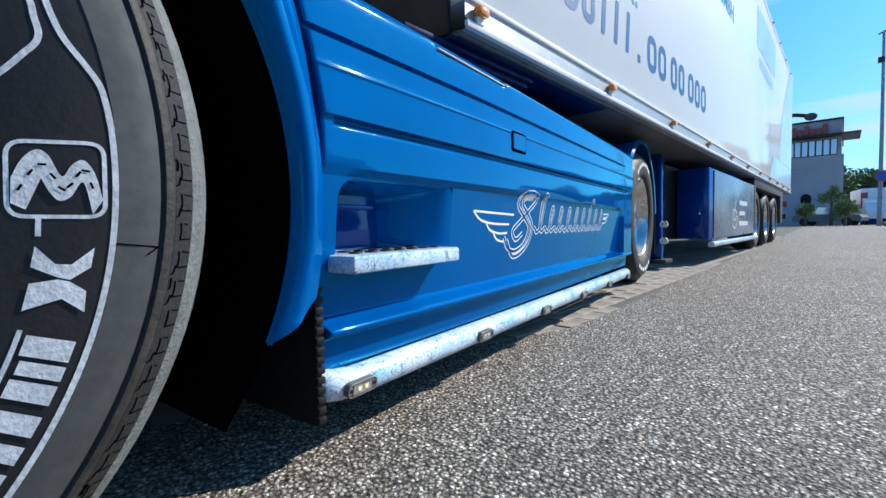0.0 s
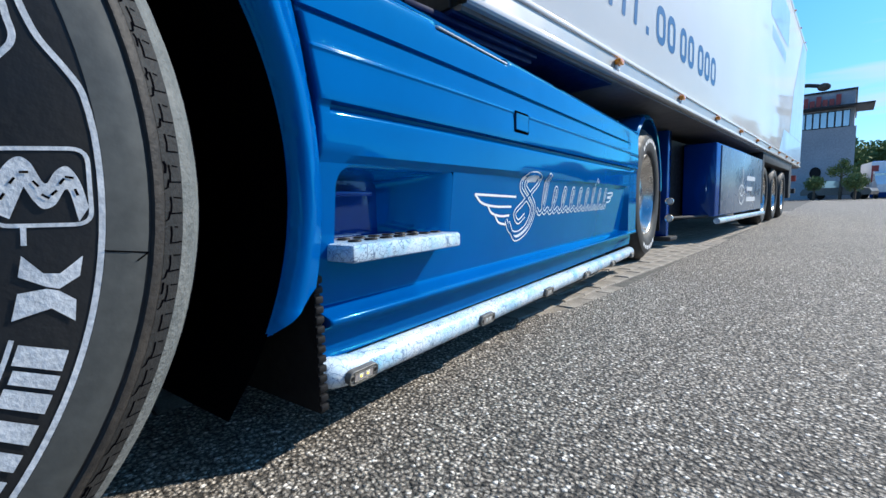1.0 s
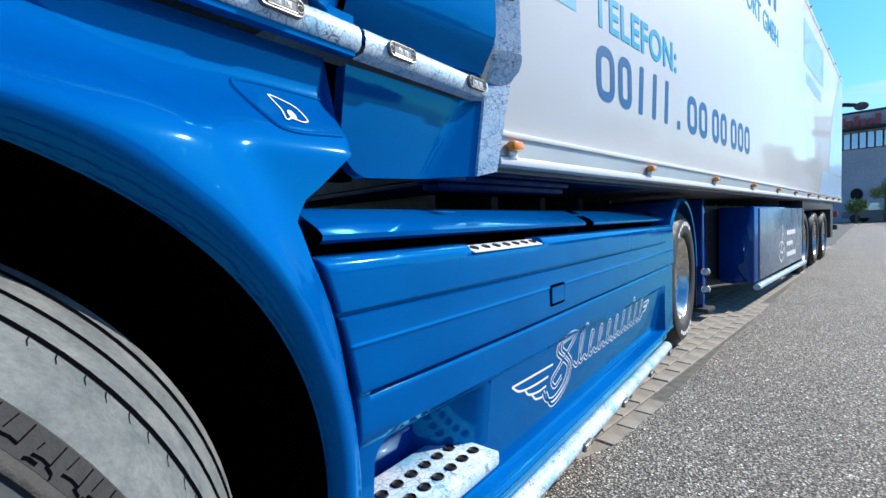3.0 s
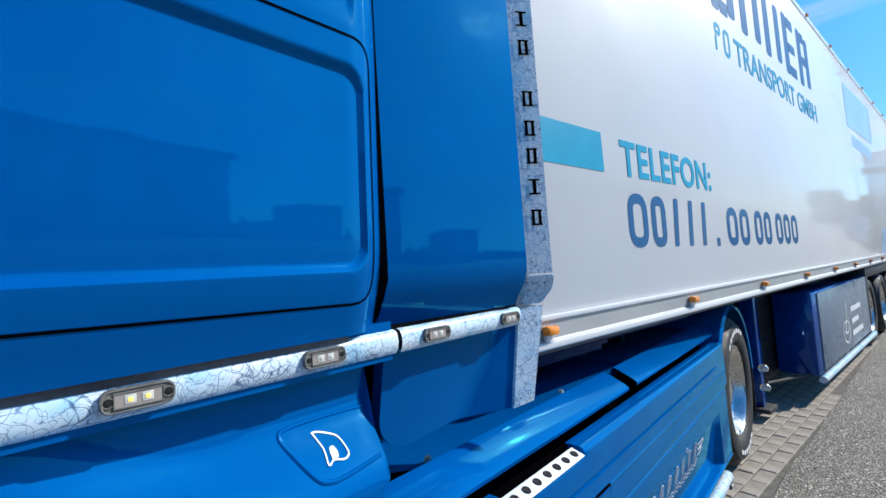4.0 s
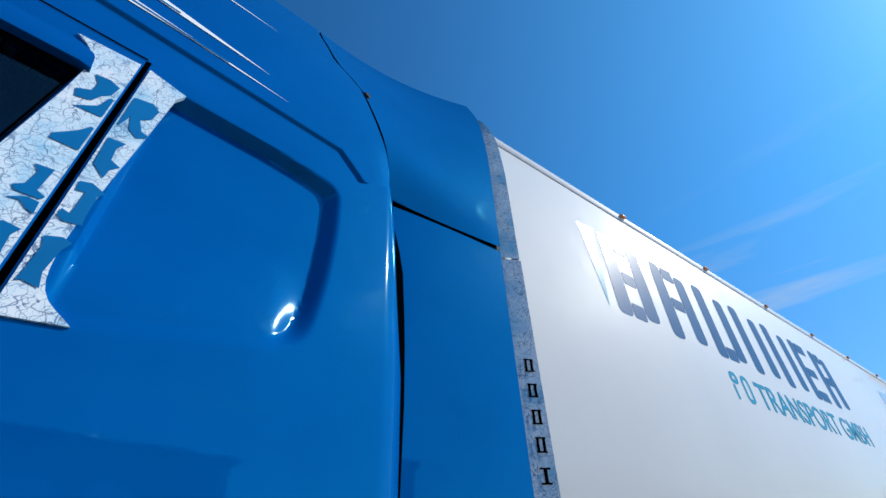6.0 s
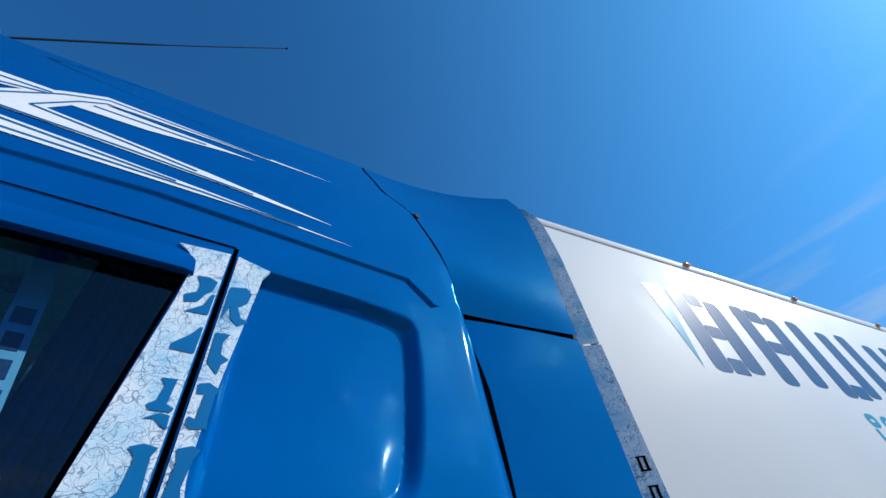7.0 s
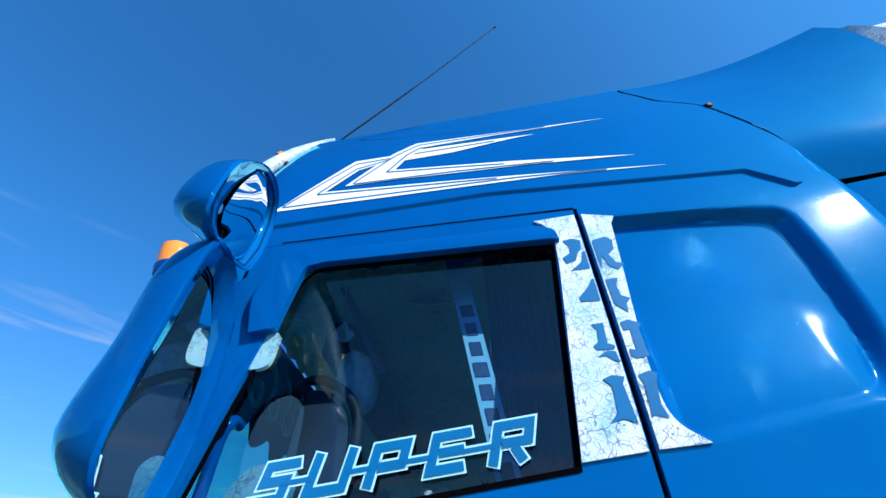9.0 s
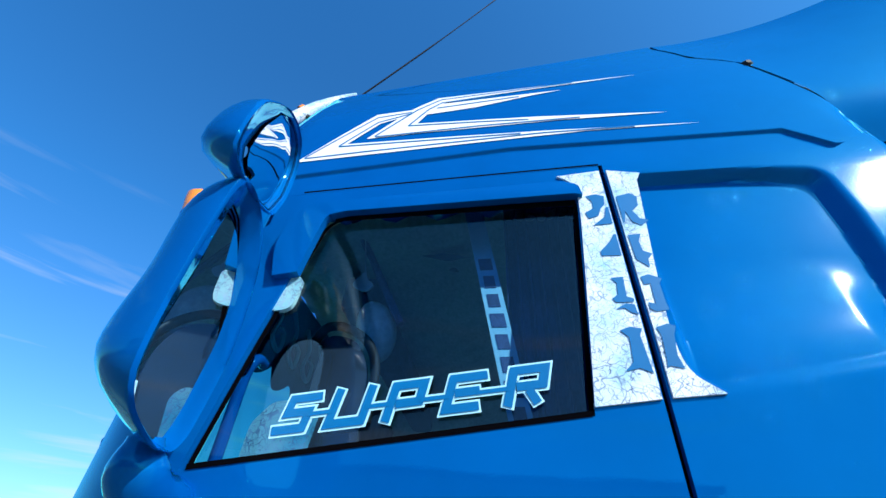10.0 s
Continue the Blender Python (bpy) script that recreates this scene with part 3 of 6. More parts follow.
far_pane.visible_shadow = False
bm = bmesh.new()
ribbon(bm, dense([(0.021, 1.32), (0.021, 2.80)], 0.05), 0.03, cab_side, -0.015)
ribbon(bm, dense([(-0.9, 2.742), (0.021, 2.796), (0.56, 2.806)], 0.05), 0.03, cab_side, -0.018)
ribbon(bm, dense([(-0.74, 2.752), (-0.3, 2.776), (0.018, 2.792)], 0.05), 0.006, cab_side, 0.0015)
part("door_gap", bm, GAP, truck)
bm = bmesh.new()
ribbon(bm, dense(rounded([(0.05, 1.392), (0.70, 1.379), (0.70, 1.838), (0.05, 1.828)], [0.0, 0.05, 0.04, 0.0]), 0.02)[1:], 0.0042, shell, 0.0012)
part("hatch_seal", bm, GAP, truck, "black seal of the storage hatch")

# window: black surround, glass, rain visor
WIN = rounded([(-0.765, 2.078), (-0.093, 2.17), (-0.05, 2.672), (-0.645, 2.652)], [0.02, 0.02, 0.03, 0.05])
win_surf = lambda y, z: cab_side(y, z) - 0.018
bm = bmesh.new()
ribbon(bm, dense(WIN, 0.03, True), 0.010, win_surf, 0.008, True)
ribbon(bm, dense([(-0.099, 2.178), (-0.057, 2.67)], 0.03), 0.004, win_surf, 0.012)
ribbon(bm, dense([(-0.63, 2.648), (-0.30, 2.656), (-0.055, 2.660)], 0.03), 0.020, win_surf, 0.016)
ribbon(bm, dense([(-0.76, 2.081), (-0.095, 2.174)], 0.03), 0.009, win_surf, 0.02)
window = part("window_surround", bm, GAP, door)
pane = part("window_pane", sheet([WIN], win_surf, 0, 0, 0.06), GLASS, door)
pane.visible_shadow = False
part("rain_visor", sheet([smooth_path([(-0.727, 2.462), (-0.748, 2.56), (-0.728, 2.65), (-0.69, 2.69)], 5) + [(-0.40, 2.712), (-0.10, 2.732)] + smooth_path([(-0.075, 2.73), (-0.05, 2.712), (-0.04, 2.668)], 4) + [(-0.06, 2.672), (-0.60, 2.655)] + smooth_path([(-0.64, 2.645), (-0.652, 2.61), (-0.672, 2.470)], 4)], lambda y, z: cab_side(y, z) + 0.012 - 0.012 * ease((z - 2.69) / 0.04), 0.006, 0.02, 0.02), BLUE, door)
part("corner_cover", sheet([smooth_path([(-0.727, 2.464), (-0.672, 2.472), (-0.667, 2.44), (-0.669, 2.409), (-0.677, 2.392), (-0.697, 2.386), (-0.719, 2.391), (-0.724, 2.428)], 3)], cab_side, -0.006, 0.012, 0.03), MARBLE_TEAL, door, "teal marbled corner cover")

# pillar trim on both sides of the door gap
TRIM_DOOR = smooth_path([(-0.088, 2.75), (-0.06, 2.725), (-0.048, 2.68)], 4) + [(-0.052, 2.60), (-0.068, 2.43), (-0.092, 2.183), (0.013, 2.196), (0.013, 2.762)]
TRIM_BODY = [(0.03, 2.762), (0.104, 2.745)] + smooth_path([(0.092, 2.72), (0.083, 2.62), (0.066, 2.44), (0.058, 2.32), (0.068, 2.245), (0.112, 2.205)], 4) + [(0.03, 2.198)]
# blackletter numerals cut by the door gap, stroke by stroke
STROKES = {
    "door_trim": [
        [(-0.032, 2.671), (-0.010, 2.676), (0.008, 2.668), (0.004, 2.640), (-0.006, 2.628), (-0.014, 2.606), (-0.036, 2.598), (-0.041, 2.617), (-0.022, 2.630), (-0.021, 2.652)],
        [(-0.030, 2.577), (-0.014, 2.591), (-0.002, 2.602), (0.005, 2.632), (0.011, 2.632), (0.011, 2.580)],
        [(0.006, 2.549), (0.011, 2.549), (0.011, 2.490), (-0.028, 2.491), (-0.028, 2.503), (-0.004, 2.530)],
        [(-0.022, 2.434), (0.002, 2.436), (-0.001, 2.390), (0.011, 2.384), (0.009, 2.377), (-0.022, 2.377), (-0.028, 2.385), (-0.016, 2.395), (-0.013, 2.421)],
        [(-0.026, 2.362), (-0.006, 2.374), (0.009, 2.372), (0.011, 2.350), (0.001, 2.354), (-0.010, 2.364)],
        [(-0.028, 2.318), (-0.010, 2.325), (0.010, 2.321), (0.004, 2.307), (0.008, 2.258), (0.010, 2.238), (-0.010, 2.247), (-0.034, 2.241), (-0.018, 2.258), (-0.015, 2.304)],
    ],
    "pillar_trim": [
        [(0.034, 2.665), (0.064, 2.674), (0.078, 2.661), (0.074, 2.632), (0.059, 2.617), (0.069, 2.592), (0.086, 2.586), (0.068, 2.571), (0.052, 2.583), (0.044, 2.615), (0.036, 2.580), (0.034, 2.584)],
        [(0.034, 2.545), (0.060, 2.547), (0.052, 2.527), (0.054, 2.500), (0.070, 2.492), (0.059, 2.478), (0.057, 2.457), (0.036, 2.479), (0.035, 2.512)],
        [(0.034, 2.435), (0.050, 2.440), (0.071, 2.429), (0.064, 2.418), (0.064, 2.374), (0.066, 2.359), (0.043, 2.355), (0.034, 2.362), (0.034, 2.376), (0.046, 2.372), (0.048, 2.418), (0.036, 2.416)],
        [(0.034, 2.323), (0.054, 2.330), (0.067, 2.325), (0.060, 2.308), (0.055, 2.269), (0.061, 2.245), (0.040, 2.251), (0.034, 2.247), (0.036, 2.261), (0.039, 2.306)],
    ],
}
for name, outline in (("door_trim", TRIM_DOOR), ("pillar_trim", TRIM_BODY)):
    trim = part(name, sheet([outline], cab_side, 0.005, 0.012, 0.03), MARBLE, truck, "white and blue marbled trim film")
    for shape in STROKES[name]:
        part("numeral_stroke", sheet([shape], cab_side, 0.0065, 0, 0.03), DECAL_BLUE, trim, "blue blackletter stroke")

# roof: one skin from the gutter over the crest to the far side


def roof_y(y, s):
    """Rear end of the roof skin leans forward with height."""
    return float(np.interp(s, (0.0, 0.1, 0.4, 0.6, 0.72, 1.0, 2.0), (0.705, 0.70, 0.62, 0.555, 0.45, 0.39, 0.36)))


def groove_z(y):
    return float(np.interp(y, (-1.2, -0.8, -0.19, 0.50, 0.56, 0.8), (2.77, 2.836, 2.908, 2.903, 2.81, 2.79)))


def roof_ring(u):
    ring = []
    for k in range(51):
        y = -1.36 + u * 2.0
        for _ in range(3):
            c = crest(y) - 0.5 * max(0.0, -1.05 - y) ** 1.5
            z0 = 2.803 + 0.0588 * min(0.0, y - 0.016)
            g = max(groove_z(y), z0 + 0.012)
            z = float(np.interp(k, (0, 6, 14, 50), (z0, g - 0.008, g + 0.008, c)))
            s = max(0.0, min(1.0, (z - z0) / (c - z0)))
            y = -1.36 + u * (roof_y(0, s) + 1.36)
        s = k / 50
        x = cab_side(y, min(z, crest(y))) if s < 1 else cab_side(y, crest(y))
        x -= 0.010 * ease((g - z) / 0.014 + 0.5)
        ring.append((x, y, z))
    x0, y0, z0 = ring[-1]
    for k in range(1, 15):
        t = k / 14
        ring.append((x0 + (-1.25 - x0) * t, y0 + (0.0 if u < 1 else -0.03 * t), z0 + 0.11 * (1 - (1 - t) ** 3)))
    return ring


bm = loft(bmesh.new(), [roof_ring(k / 60) for k in range(61)])
part("roof", mirror_side(bm), BLUE, truck)
# two-part white flash on the roof's side
FLASH = [
    [(-0.820, 2.912), (-0.625, 3.198), (-0.490, 3.212), (-0.512, 3.166), (-0.600, 3.124), (-0.682, 3.000), (-0.376, 2.995), (-0.093, 2.986), (0.316, 2.966), (0.02, 2.968), (-0.275, 2.950)],
    [(-0.626, 3.024), (-0.499, 3.222), (-0.424, 3.306), (-0.173, 3.312), (0.243, 3.331), (-0.134, 3.292), (-0.36, 3.262), (-0.408, 3.240), (-0.01, 3.259), (-0.10, 3.240), (-0.290, 3.184), (-0.451, 3.162), (-0.476, 3.100), (-0.105, 3.076), (0.252, 3.038), (-0.055, 3.043), (-0.45, 3.034)],
]
for outline in FLASH:
    part("flash", sheet([outline], cab_side, 0.002, 0, 0.03), WHITE_FILM, truck, "white streaked flash film")
for line in (
    [(-0.797, 2.934), (-0.616, 3.172), (-0.503, 3.190)], [(-0.797, 2.930), (-0.596, 2.946), (-0.276, 2.964), (-0.10, 2.974), (0.15, 2.972)],
    [(-0.705, 2.990), (-0.608, 3.134), (-0.506, 3.178)], [(-0.705, 2.987), (-0.442, 2.983), (-0.16, 2.980)],
    [(-0.602, 3.034), (-0.486, 3.205), (-0.412, 3.283), (-0.173, 3.300), (0.032, 3.317)], [(-0.598, 3.031), (-0.279, 3.047), (0.015, 3.048)],
    [(-0.502, 3.088), (-0.448, 3.200), (-0.406, 3.251), (-0.22, 3.262)], [(-0.502, 3.088), (-0.281, 3.074), (-0.132, 3.062)], [(-0.42, 3.205), (-0.288, 3.220), (-0.15, 3.236)],
):
    part("flash_line", ribbon(bmesh.new(), dense(line, 0.03), 0.0056, cab_side, 0.0035), DECAL_BLUE, truck)


# cab closure: front with windscreen, back wall, floor, far window
part("back_wall", one_box(-2.42, -0.12, 0.64, 0.67, 1.3, 3.3), CREAM, truck)
part("cab_floor", one_box(-2.45, -0.05, -1.3, 0.66, 1.30, 1.34), LEATHER, truck)


def front_curve(z, grow=0.0, n=24):
    """The cab's rounded front at height z, from side to side."""
    lean = 0.10 * (z - 1.9)
    out = []
    for k in range(n + 1):
        t = k / n
        y = -0.95 - 0.40 * math.sin(math.pi * t) ** 0.6 + lean - grow
        out.append((-0.045 + grow * math.cos(math.pi * t) - 2.41 * t, y, z))
    return out


part("front_panel", loft(bmesh.new(), [front_curve(z) for z in (1.0, 1.3, 1.7, 2.02)]), BLUE, truck)
part("windscreen_header", loft(bmesh.new(), [front_curve(z) for z in (2.70, 2.8, 2.86)]), BLUE, truck)
for x, name in ((-0.05, "near"), (-2.45, "far")):
    part("windscreen_pillar", tube(bmesh.new(), [(x, -0.93, 2.0), (x, -0.85, 2.78)], 0.045, 10), BLUE, truck)
screen = part("windscreen", loft(bmesh.new(), [front_curve(z, -0.01) for z in (2.0, 2.4, 2.72)]), SCREEN_GLASS, truck)
screen.visible_shadow = False


def face_inward(ob, centre):
    """Turns every face's front towards the cab's middle."""
    bm = bmesh.new()
    bm.from_mesh(ob.data)
    bmesh.ops.reverse_faces(bm, faces=[f for f in bm.faces if f.normal.dot(Vector(centre) - f.calc_center_median()) < 0])
    bm.to_mesh(ob.data)
    bm.free()


for ob in (screen, far_pane):
    face_inward(ob, (-1.25, -0.2, 2.3))
bm = one_box(-0.185, -0.125, -1.06, -1.0, 2.0, 2.165, bevel=0.008)
for v in bm.verts:
    if v.co.z > 2.1:
        v.co.x += 0.012
        v.co.y -= 0.02
part("corner_vane", bm, BLUE, truck, "blue corner air vane")

# side deflector behind the cab


def deflector_x(y, z):
    return -0.085 + 0.085 * max(0.0, (y - 0.70) / 0.48) ** 0.85 - 0.05 * ease((1.44 - z) / 0.13) ** 1.5


part("side_deflector", sheet([[(0.772, 1.322), (1.178, 1.328), (1.178, 2.868), (1.0, 2.872), (0.722, 2.872), (0.75, 2.6), (0.772, 2.2)]], deflector_x, 0, 0.02, 0.03), BLUE, truck)
flare = lambda y, z: 0.64 * (y - 1.302)
part("column_trim", sheet([[(1.236, 1.405), (1.302, 1.405), (1.302, 2.885), (1.236, 2.885)]], flare, 0.002, 0.015, 0.02), MARBLE, truck, "marbled vertical edge trim")
part("column_foot", sheet([rounded([(1.24, 1.322), (1.29, 1.322), (1.308, 1.36), (1.304, 1.40), (1.237, 1.40)], 0.01)], lambda y, z: flare(y, z) - 0.03 * ease((1.41 - z) / 0.1), 0.004, 0.015, 0.02), MARBLE, truck, "marbled foot of the edge trim")
for k, z in enumerate((2.458, 2.375, 2.293, 2.213, 2.130, 2.046, 1.897, 1.812, 1.733, 1.646, 1.560)):
    bars_at = [(1.2575, 1.2855, z + 0.017, z + 0.022), (1.2575, 1.2855, z - 0.022, z - 0.017)]
    bars_at += [(1.267, 1.2765, z - 0.017, z + 0.017)] if k in (4, 9) else [(1.2595, 1.2665, z - 0.017, z + 0.017), (1.2755, 1.2835, z - 0.017, z + 0.017)]
    for y0, y1, z0, z1 in bars_at:
        part("lettering_bar", sheet([[(y0, z0), (y1, z0), (y1, z1), (y0, z1)]], flare, 0.0045, 0, 0), GAP, truck, "black lettering bar")
# upper deflector: from the roof's rear edge out to full width
U, V = 26, 30


def upper_ring(v):
    """v: 0 at the seam, 1 at the crest, 2 at the middle."""
    ring = []
    s = min(v, 1.0)
    yf = roof_y(0, s * 0.9 + 0.1 if s else 0.1) + 0.012
    zf = 2.803 + (0.1 + 0.9 * s) * (crest(yf) - 2.803)
    xf = cab_side(yf, min(zf, crest(yf)))
    yb = float(np.interp(s, (0, 0.55, 0.8, 0.93, 1.0), (1.182, 1.182, 1.172, 1.15, 1.105)))
    zb = 2.892 + s * (3.72 - 2.892)
    xb = float(np.interp(s, (0, 0.6, 0.9, 1.0), (0.0, 0.0, -0.01, -0.03)))
    if v > 1:
        t = v - 1
        zf, xf = zf + 0.1 * (1 - (1 - t) ** 3), xf + (-1.25 - xf) * t
        zb, xb = zb + 0.13 * (1 - (1 - t) ** 3), xb + (-1.25 - xb) * t
    for k in range(U + 1):
        u = k / U
        e = u ** 1.25
        sag = -0.05 * math.sin(math.pi * u) * s
        ring.append((xf + (xb - xf) * e, yf + (yb - yf) * u, zf + (zb - zf) * u ** 1.5 + sag * (1 if v <= 1 else 1)))
    return ring


bm = loft(bmesh.new(), [upper_ring(2 * k / V) for k in range(V + 1)])
part("roof_deflector", mirror_side(bm), BLUE, truck)
# its marbled rear edge
bm = bmesh.new()
edge = [upper_ring(k / 16)[-1] for k in range(17)]
edge += [upper_ring(1 + k / 8)[-1] for k in range(1, 9)]
inner = [(x - 0.04, y + 0.052, z) for x, y, z in edge]
outer = [(x - (0.03 if i > 16 else 0), y + 0.116, z + (0.0 if i < 12 else -0.004 * (i - 11) if i < 17 else -0.02)) for i, (x, y, z) in enumerate(edge)]
lift = [(x - 0.018, y + 0.086, z) for x, y, z in edge]
loft(bm, [inner, lift, outer, [(x - 0.03, y - 0.01, z - 0.01) for x, y, z in outer]])
part("deflector_trim", bm, MARBLE, truck, "marbled edge of the roof deflector")
# near-black sheets behind the deflector seam, put in for its shade
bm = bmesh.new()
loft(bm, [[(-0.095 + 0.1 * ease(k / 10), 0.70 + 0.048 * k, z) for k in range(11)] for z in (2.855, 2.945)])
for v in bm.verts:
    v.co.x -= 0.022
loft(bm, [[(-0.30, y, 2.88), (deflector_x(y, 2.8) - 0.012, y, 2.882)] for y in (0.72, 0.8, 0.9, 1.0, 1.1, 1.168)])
part("deflector_gap_shade", bm, GAP, truck)
# near-black strips stand for the shade in the seam behind the cab
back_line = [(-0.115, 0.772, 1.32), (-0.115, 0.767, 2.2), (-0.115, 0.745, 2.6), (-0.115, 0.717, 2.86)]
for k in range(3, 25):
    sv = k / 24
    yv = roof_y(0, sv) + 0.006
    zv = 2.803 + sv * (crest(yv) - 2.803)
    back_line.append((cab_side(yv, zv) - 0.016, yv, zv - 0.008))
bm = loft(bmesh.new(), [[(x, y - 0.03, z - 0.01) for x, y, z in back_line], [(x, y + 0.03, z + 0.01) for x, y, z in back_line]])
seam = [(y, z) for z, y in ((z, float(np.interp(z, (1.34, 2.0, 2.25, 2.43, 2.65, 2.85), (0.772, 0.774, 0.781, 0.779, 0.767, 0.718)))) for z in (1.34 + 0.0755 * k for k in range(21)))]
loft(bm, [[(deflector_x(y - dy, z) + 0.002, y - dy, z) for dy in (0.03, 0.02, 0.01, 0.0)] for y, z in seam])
part("cab_gap_shade", bm, GAP, truck)
bm = lathe(bmesh.new(), [(0.0, 0.016), (0.008, 0.016), (0.017, 0.008), (0.02, 0.0)], 16, "x")
bmesh.ops.transform(bm, matrix=pose(-0.088, 0.585, 3.33), verts=bm.verts)
part("bolt", bm, BLACK, truck)

# lower strip with lamps, lower deflector


def strip_lamp(parent, m, lit=False):
    """An oval marker lamp with a clear window and two diodes; its face looks along +x."""
    bm = sheet([rounded([(-0.039, -0.0145), (0.039, -0.0145), (0.039, 0.0145), (-0.039, 0.0145)], 0.0142, 6)], flat(0.009), 0, 0.012, 0)
    lamp = part("marker_lamp", bm, LAMP_GREY, parent, "grey oval marker lamp" + (" with lit yellow diodes" if lit else ""))
    lamp.matrix_basis = m
    bm = sheet([rounded([(-0.026, -0.0095), (0.026, -0.0095), (0.026, 0.0095), (-0.026, 0.0095)], 0.003, 3)], flat(0.0100), 0, 0.004, 0)
    part("lens", bm, LENS, lamp)
    bm = tube(bmesh.new(), [(0.0098, y, z) for y, z in rounded([(-0.0375, -0.013), (0.0375, -0.013), (0.0375, 0.013), (-0.0375, 0.013)], 0.0128, 6)] + [(0.0098, -0.0375, 0.0)], 0.0016, 6)
    part("bezel", bm, BEZEL, lamp)
    bm = tube(bmesh.new(), [(0.0102, y, z) for y, z in ((-0.0255, -0.009), (0.0255, -0.009), (0.0255, 0.009), (-0.0255, 0.009), (-0.0255, -0.009))], 0.0012, 5)
    part("lens_edge", bm, BEZEL, lamp)
    for y in (-0.009, 0.009):
        part("diode_board", one_box(0.0098, 0.0106, y - 0.006, y + 0.006, -0.0055, 0.0055, bevel=0.0004), CLEAR, lamp)
        bm = one_box(0.0104, 0.0115, y - 0.0024, y + 0.0024, -0.0024, 0.0024, bevel=0.0006)
        part("diode", bm, LED if lit else CLEAR, lamp)
    for y in (-0.031, 0.031):
        bm = lathe(bmesh.new(), [(0.0, 0.002), (0.004, 0.0015), (0.005, 0.0)], 8, "x")
        bmesh.ops.transform(bm, matrix=pose(0.009, y, 0.0), verts=bm.verts)
        part("screw", bm, BLACK, lamp)
        bm = lathe(bmesh.new(), [(0.0046, 0.0), (0.0052, 0.0016), (0.0066, 0.0016), (0.0074, 0.0)], 14, "x")
        bmesh.ops.transform(bm, matrix=pose(0.009, y, 0.0), verts=bm.verts)
        part("screw_collar", bm, BEZEL, lamp)
    return lamp


for y0, y1 in ((-0.9, 0.771), (0.781, 1.205)):
    prof = [(-0.088, 1.270), (-0.056, 1.273), (-0.049, 1.281), (-0.046, 1.297), (-0.049, 1.311), (-0.054, 1.317), (-0.064, 1.3195)]
    bm = loft(bmesh.new(), [[(x - (0.12 * max(0, -0.4 - y) ** 2), y, z) for x, z in prof] for y in [y0 + (y1 - y0) * k / 14 for k in range(15)]])
    strip = part("side_strip", bm, MARBLE, truck, "marbled strip along the cab's lower edge")
    for y in (0.085, 0.348, 0.607, 0.876, 1.148):
        if y0 < y < y1:
            strip_lamp(strip, pose(-0.050, y, 1.2965), y < 0.4)
part("lower_deflector", sheet([rounded([(0.775, 1.262), (1.232, 1.272), (1.162, 1.067), (0.83, 1.05), (0.775, 1.10)], [0, 0, 0, 0.06, 0.06])], lambda y, z: max(-0.100 - 0.20 * max(0, 1.26 - z), -0.034 - 0.64 * (1.284 - 0.36 * (1.318 - z) - y)), 0, 0.03, 0.02), BLUE, truck)
part("lower_trim", sheet([[(1.222, 1.312), (1.284, 1.318), (1.20, 1.078), (1.150, 1.066)]], lambda y, z: -0.03 - 0.64 * (1.284 - 0.36 * (1.318 - z) - y), 0.004, 0.02, 0.03), MARBLE, truck, "marbled lower corner trim")
# near-black sheet added where only shade lies beside the wing
part("wing_gap_shade", one_box(-0.24, -0.20, 0.66, 0.86, 1.05, 1.30), GAP, truck)
part("cab_skirt", sheet([[(-0.9, 1.262), (0.765, 1.262), (0.765, 1.336), (-0.9, 1.336)]], flat(-0.060), 0, 0.02, 0.1), BLUE, truck)

# front wing round the wheel arch
AX_Y, AX_Z = -0.03, 0.46


def wing_out(a):
    """Outer limit of the wing, as a distance from the arch's centre at angle a (0 rear, 90 up)."""
    if a > radians(47.5):
        return 0.80 / max(0.3, math.sin(a))
    return float(np.interp(math.degrees(a), (-18, -15, -11, 4, 17.8, 27.9, 33.9, 39.0, 40.2, 47.5), (0.652, 0.69, 0.709, 0.718, 0.733, 0.764, 0.778, 0.80, 0.945, 1.085)))


LIP_Y, LIP_Z, LIP_R = 0.055, 0.515, 0.575


def wing_x(y, z):
    """Slanted inner flange, swollen lip, crease, flat upper field."""
    r = math.hypot(y - LIP_Y, z - LIP_Z) + 0.013
    crease = float(np.interp(math.degrees(math.atan2(z - LIP_Z, y - LIP_Y)), (10, 23.5, 36.4, 47.9, 60.6, 75, 95), (0.625, 0.634, 0.657, 0.683, 0.718, 0.735, 0.74)))
    x = sum(float(np.interp(r + d, (0.57, 0.592, 0.598, 0.606, min(0.622, crease - 0.03), crease, crease + 0.012, crease + 0.05), (-0.045, -0.016, 0.002, 0.014, 0.025, 0.004, -0.006, -0.016))) for d in (-0.012, -0.008, -0.004, 0.0, 0.004, 0.008, 0.012)) / 7
    return x - 0.09 * ease((z - 1.06) / 0.14)


def at(r, a):
    return (AX_Y + r * math.cos(radians(a)), AX_Z + r * math.sin(radians(a)))


def lip(r, a):
    return (LIP_Y + r * math.cos(radians(a)), LIP_Z + r * math.sin(radians(a)))


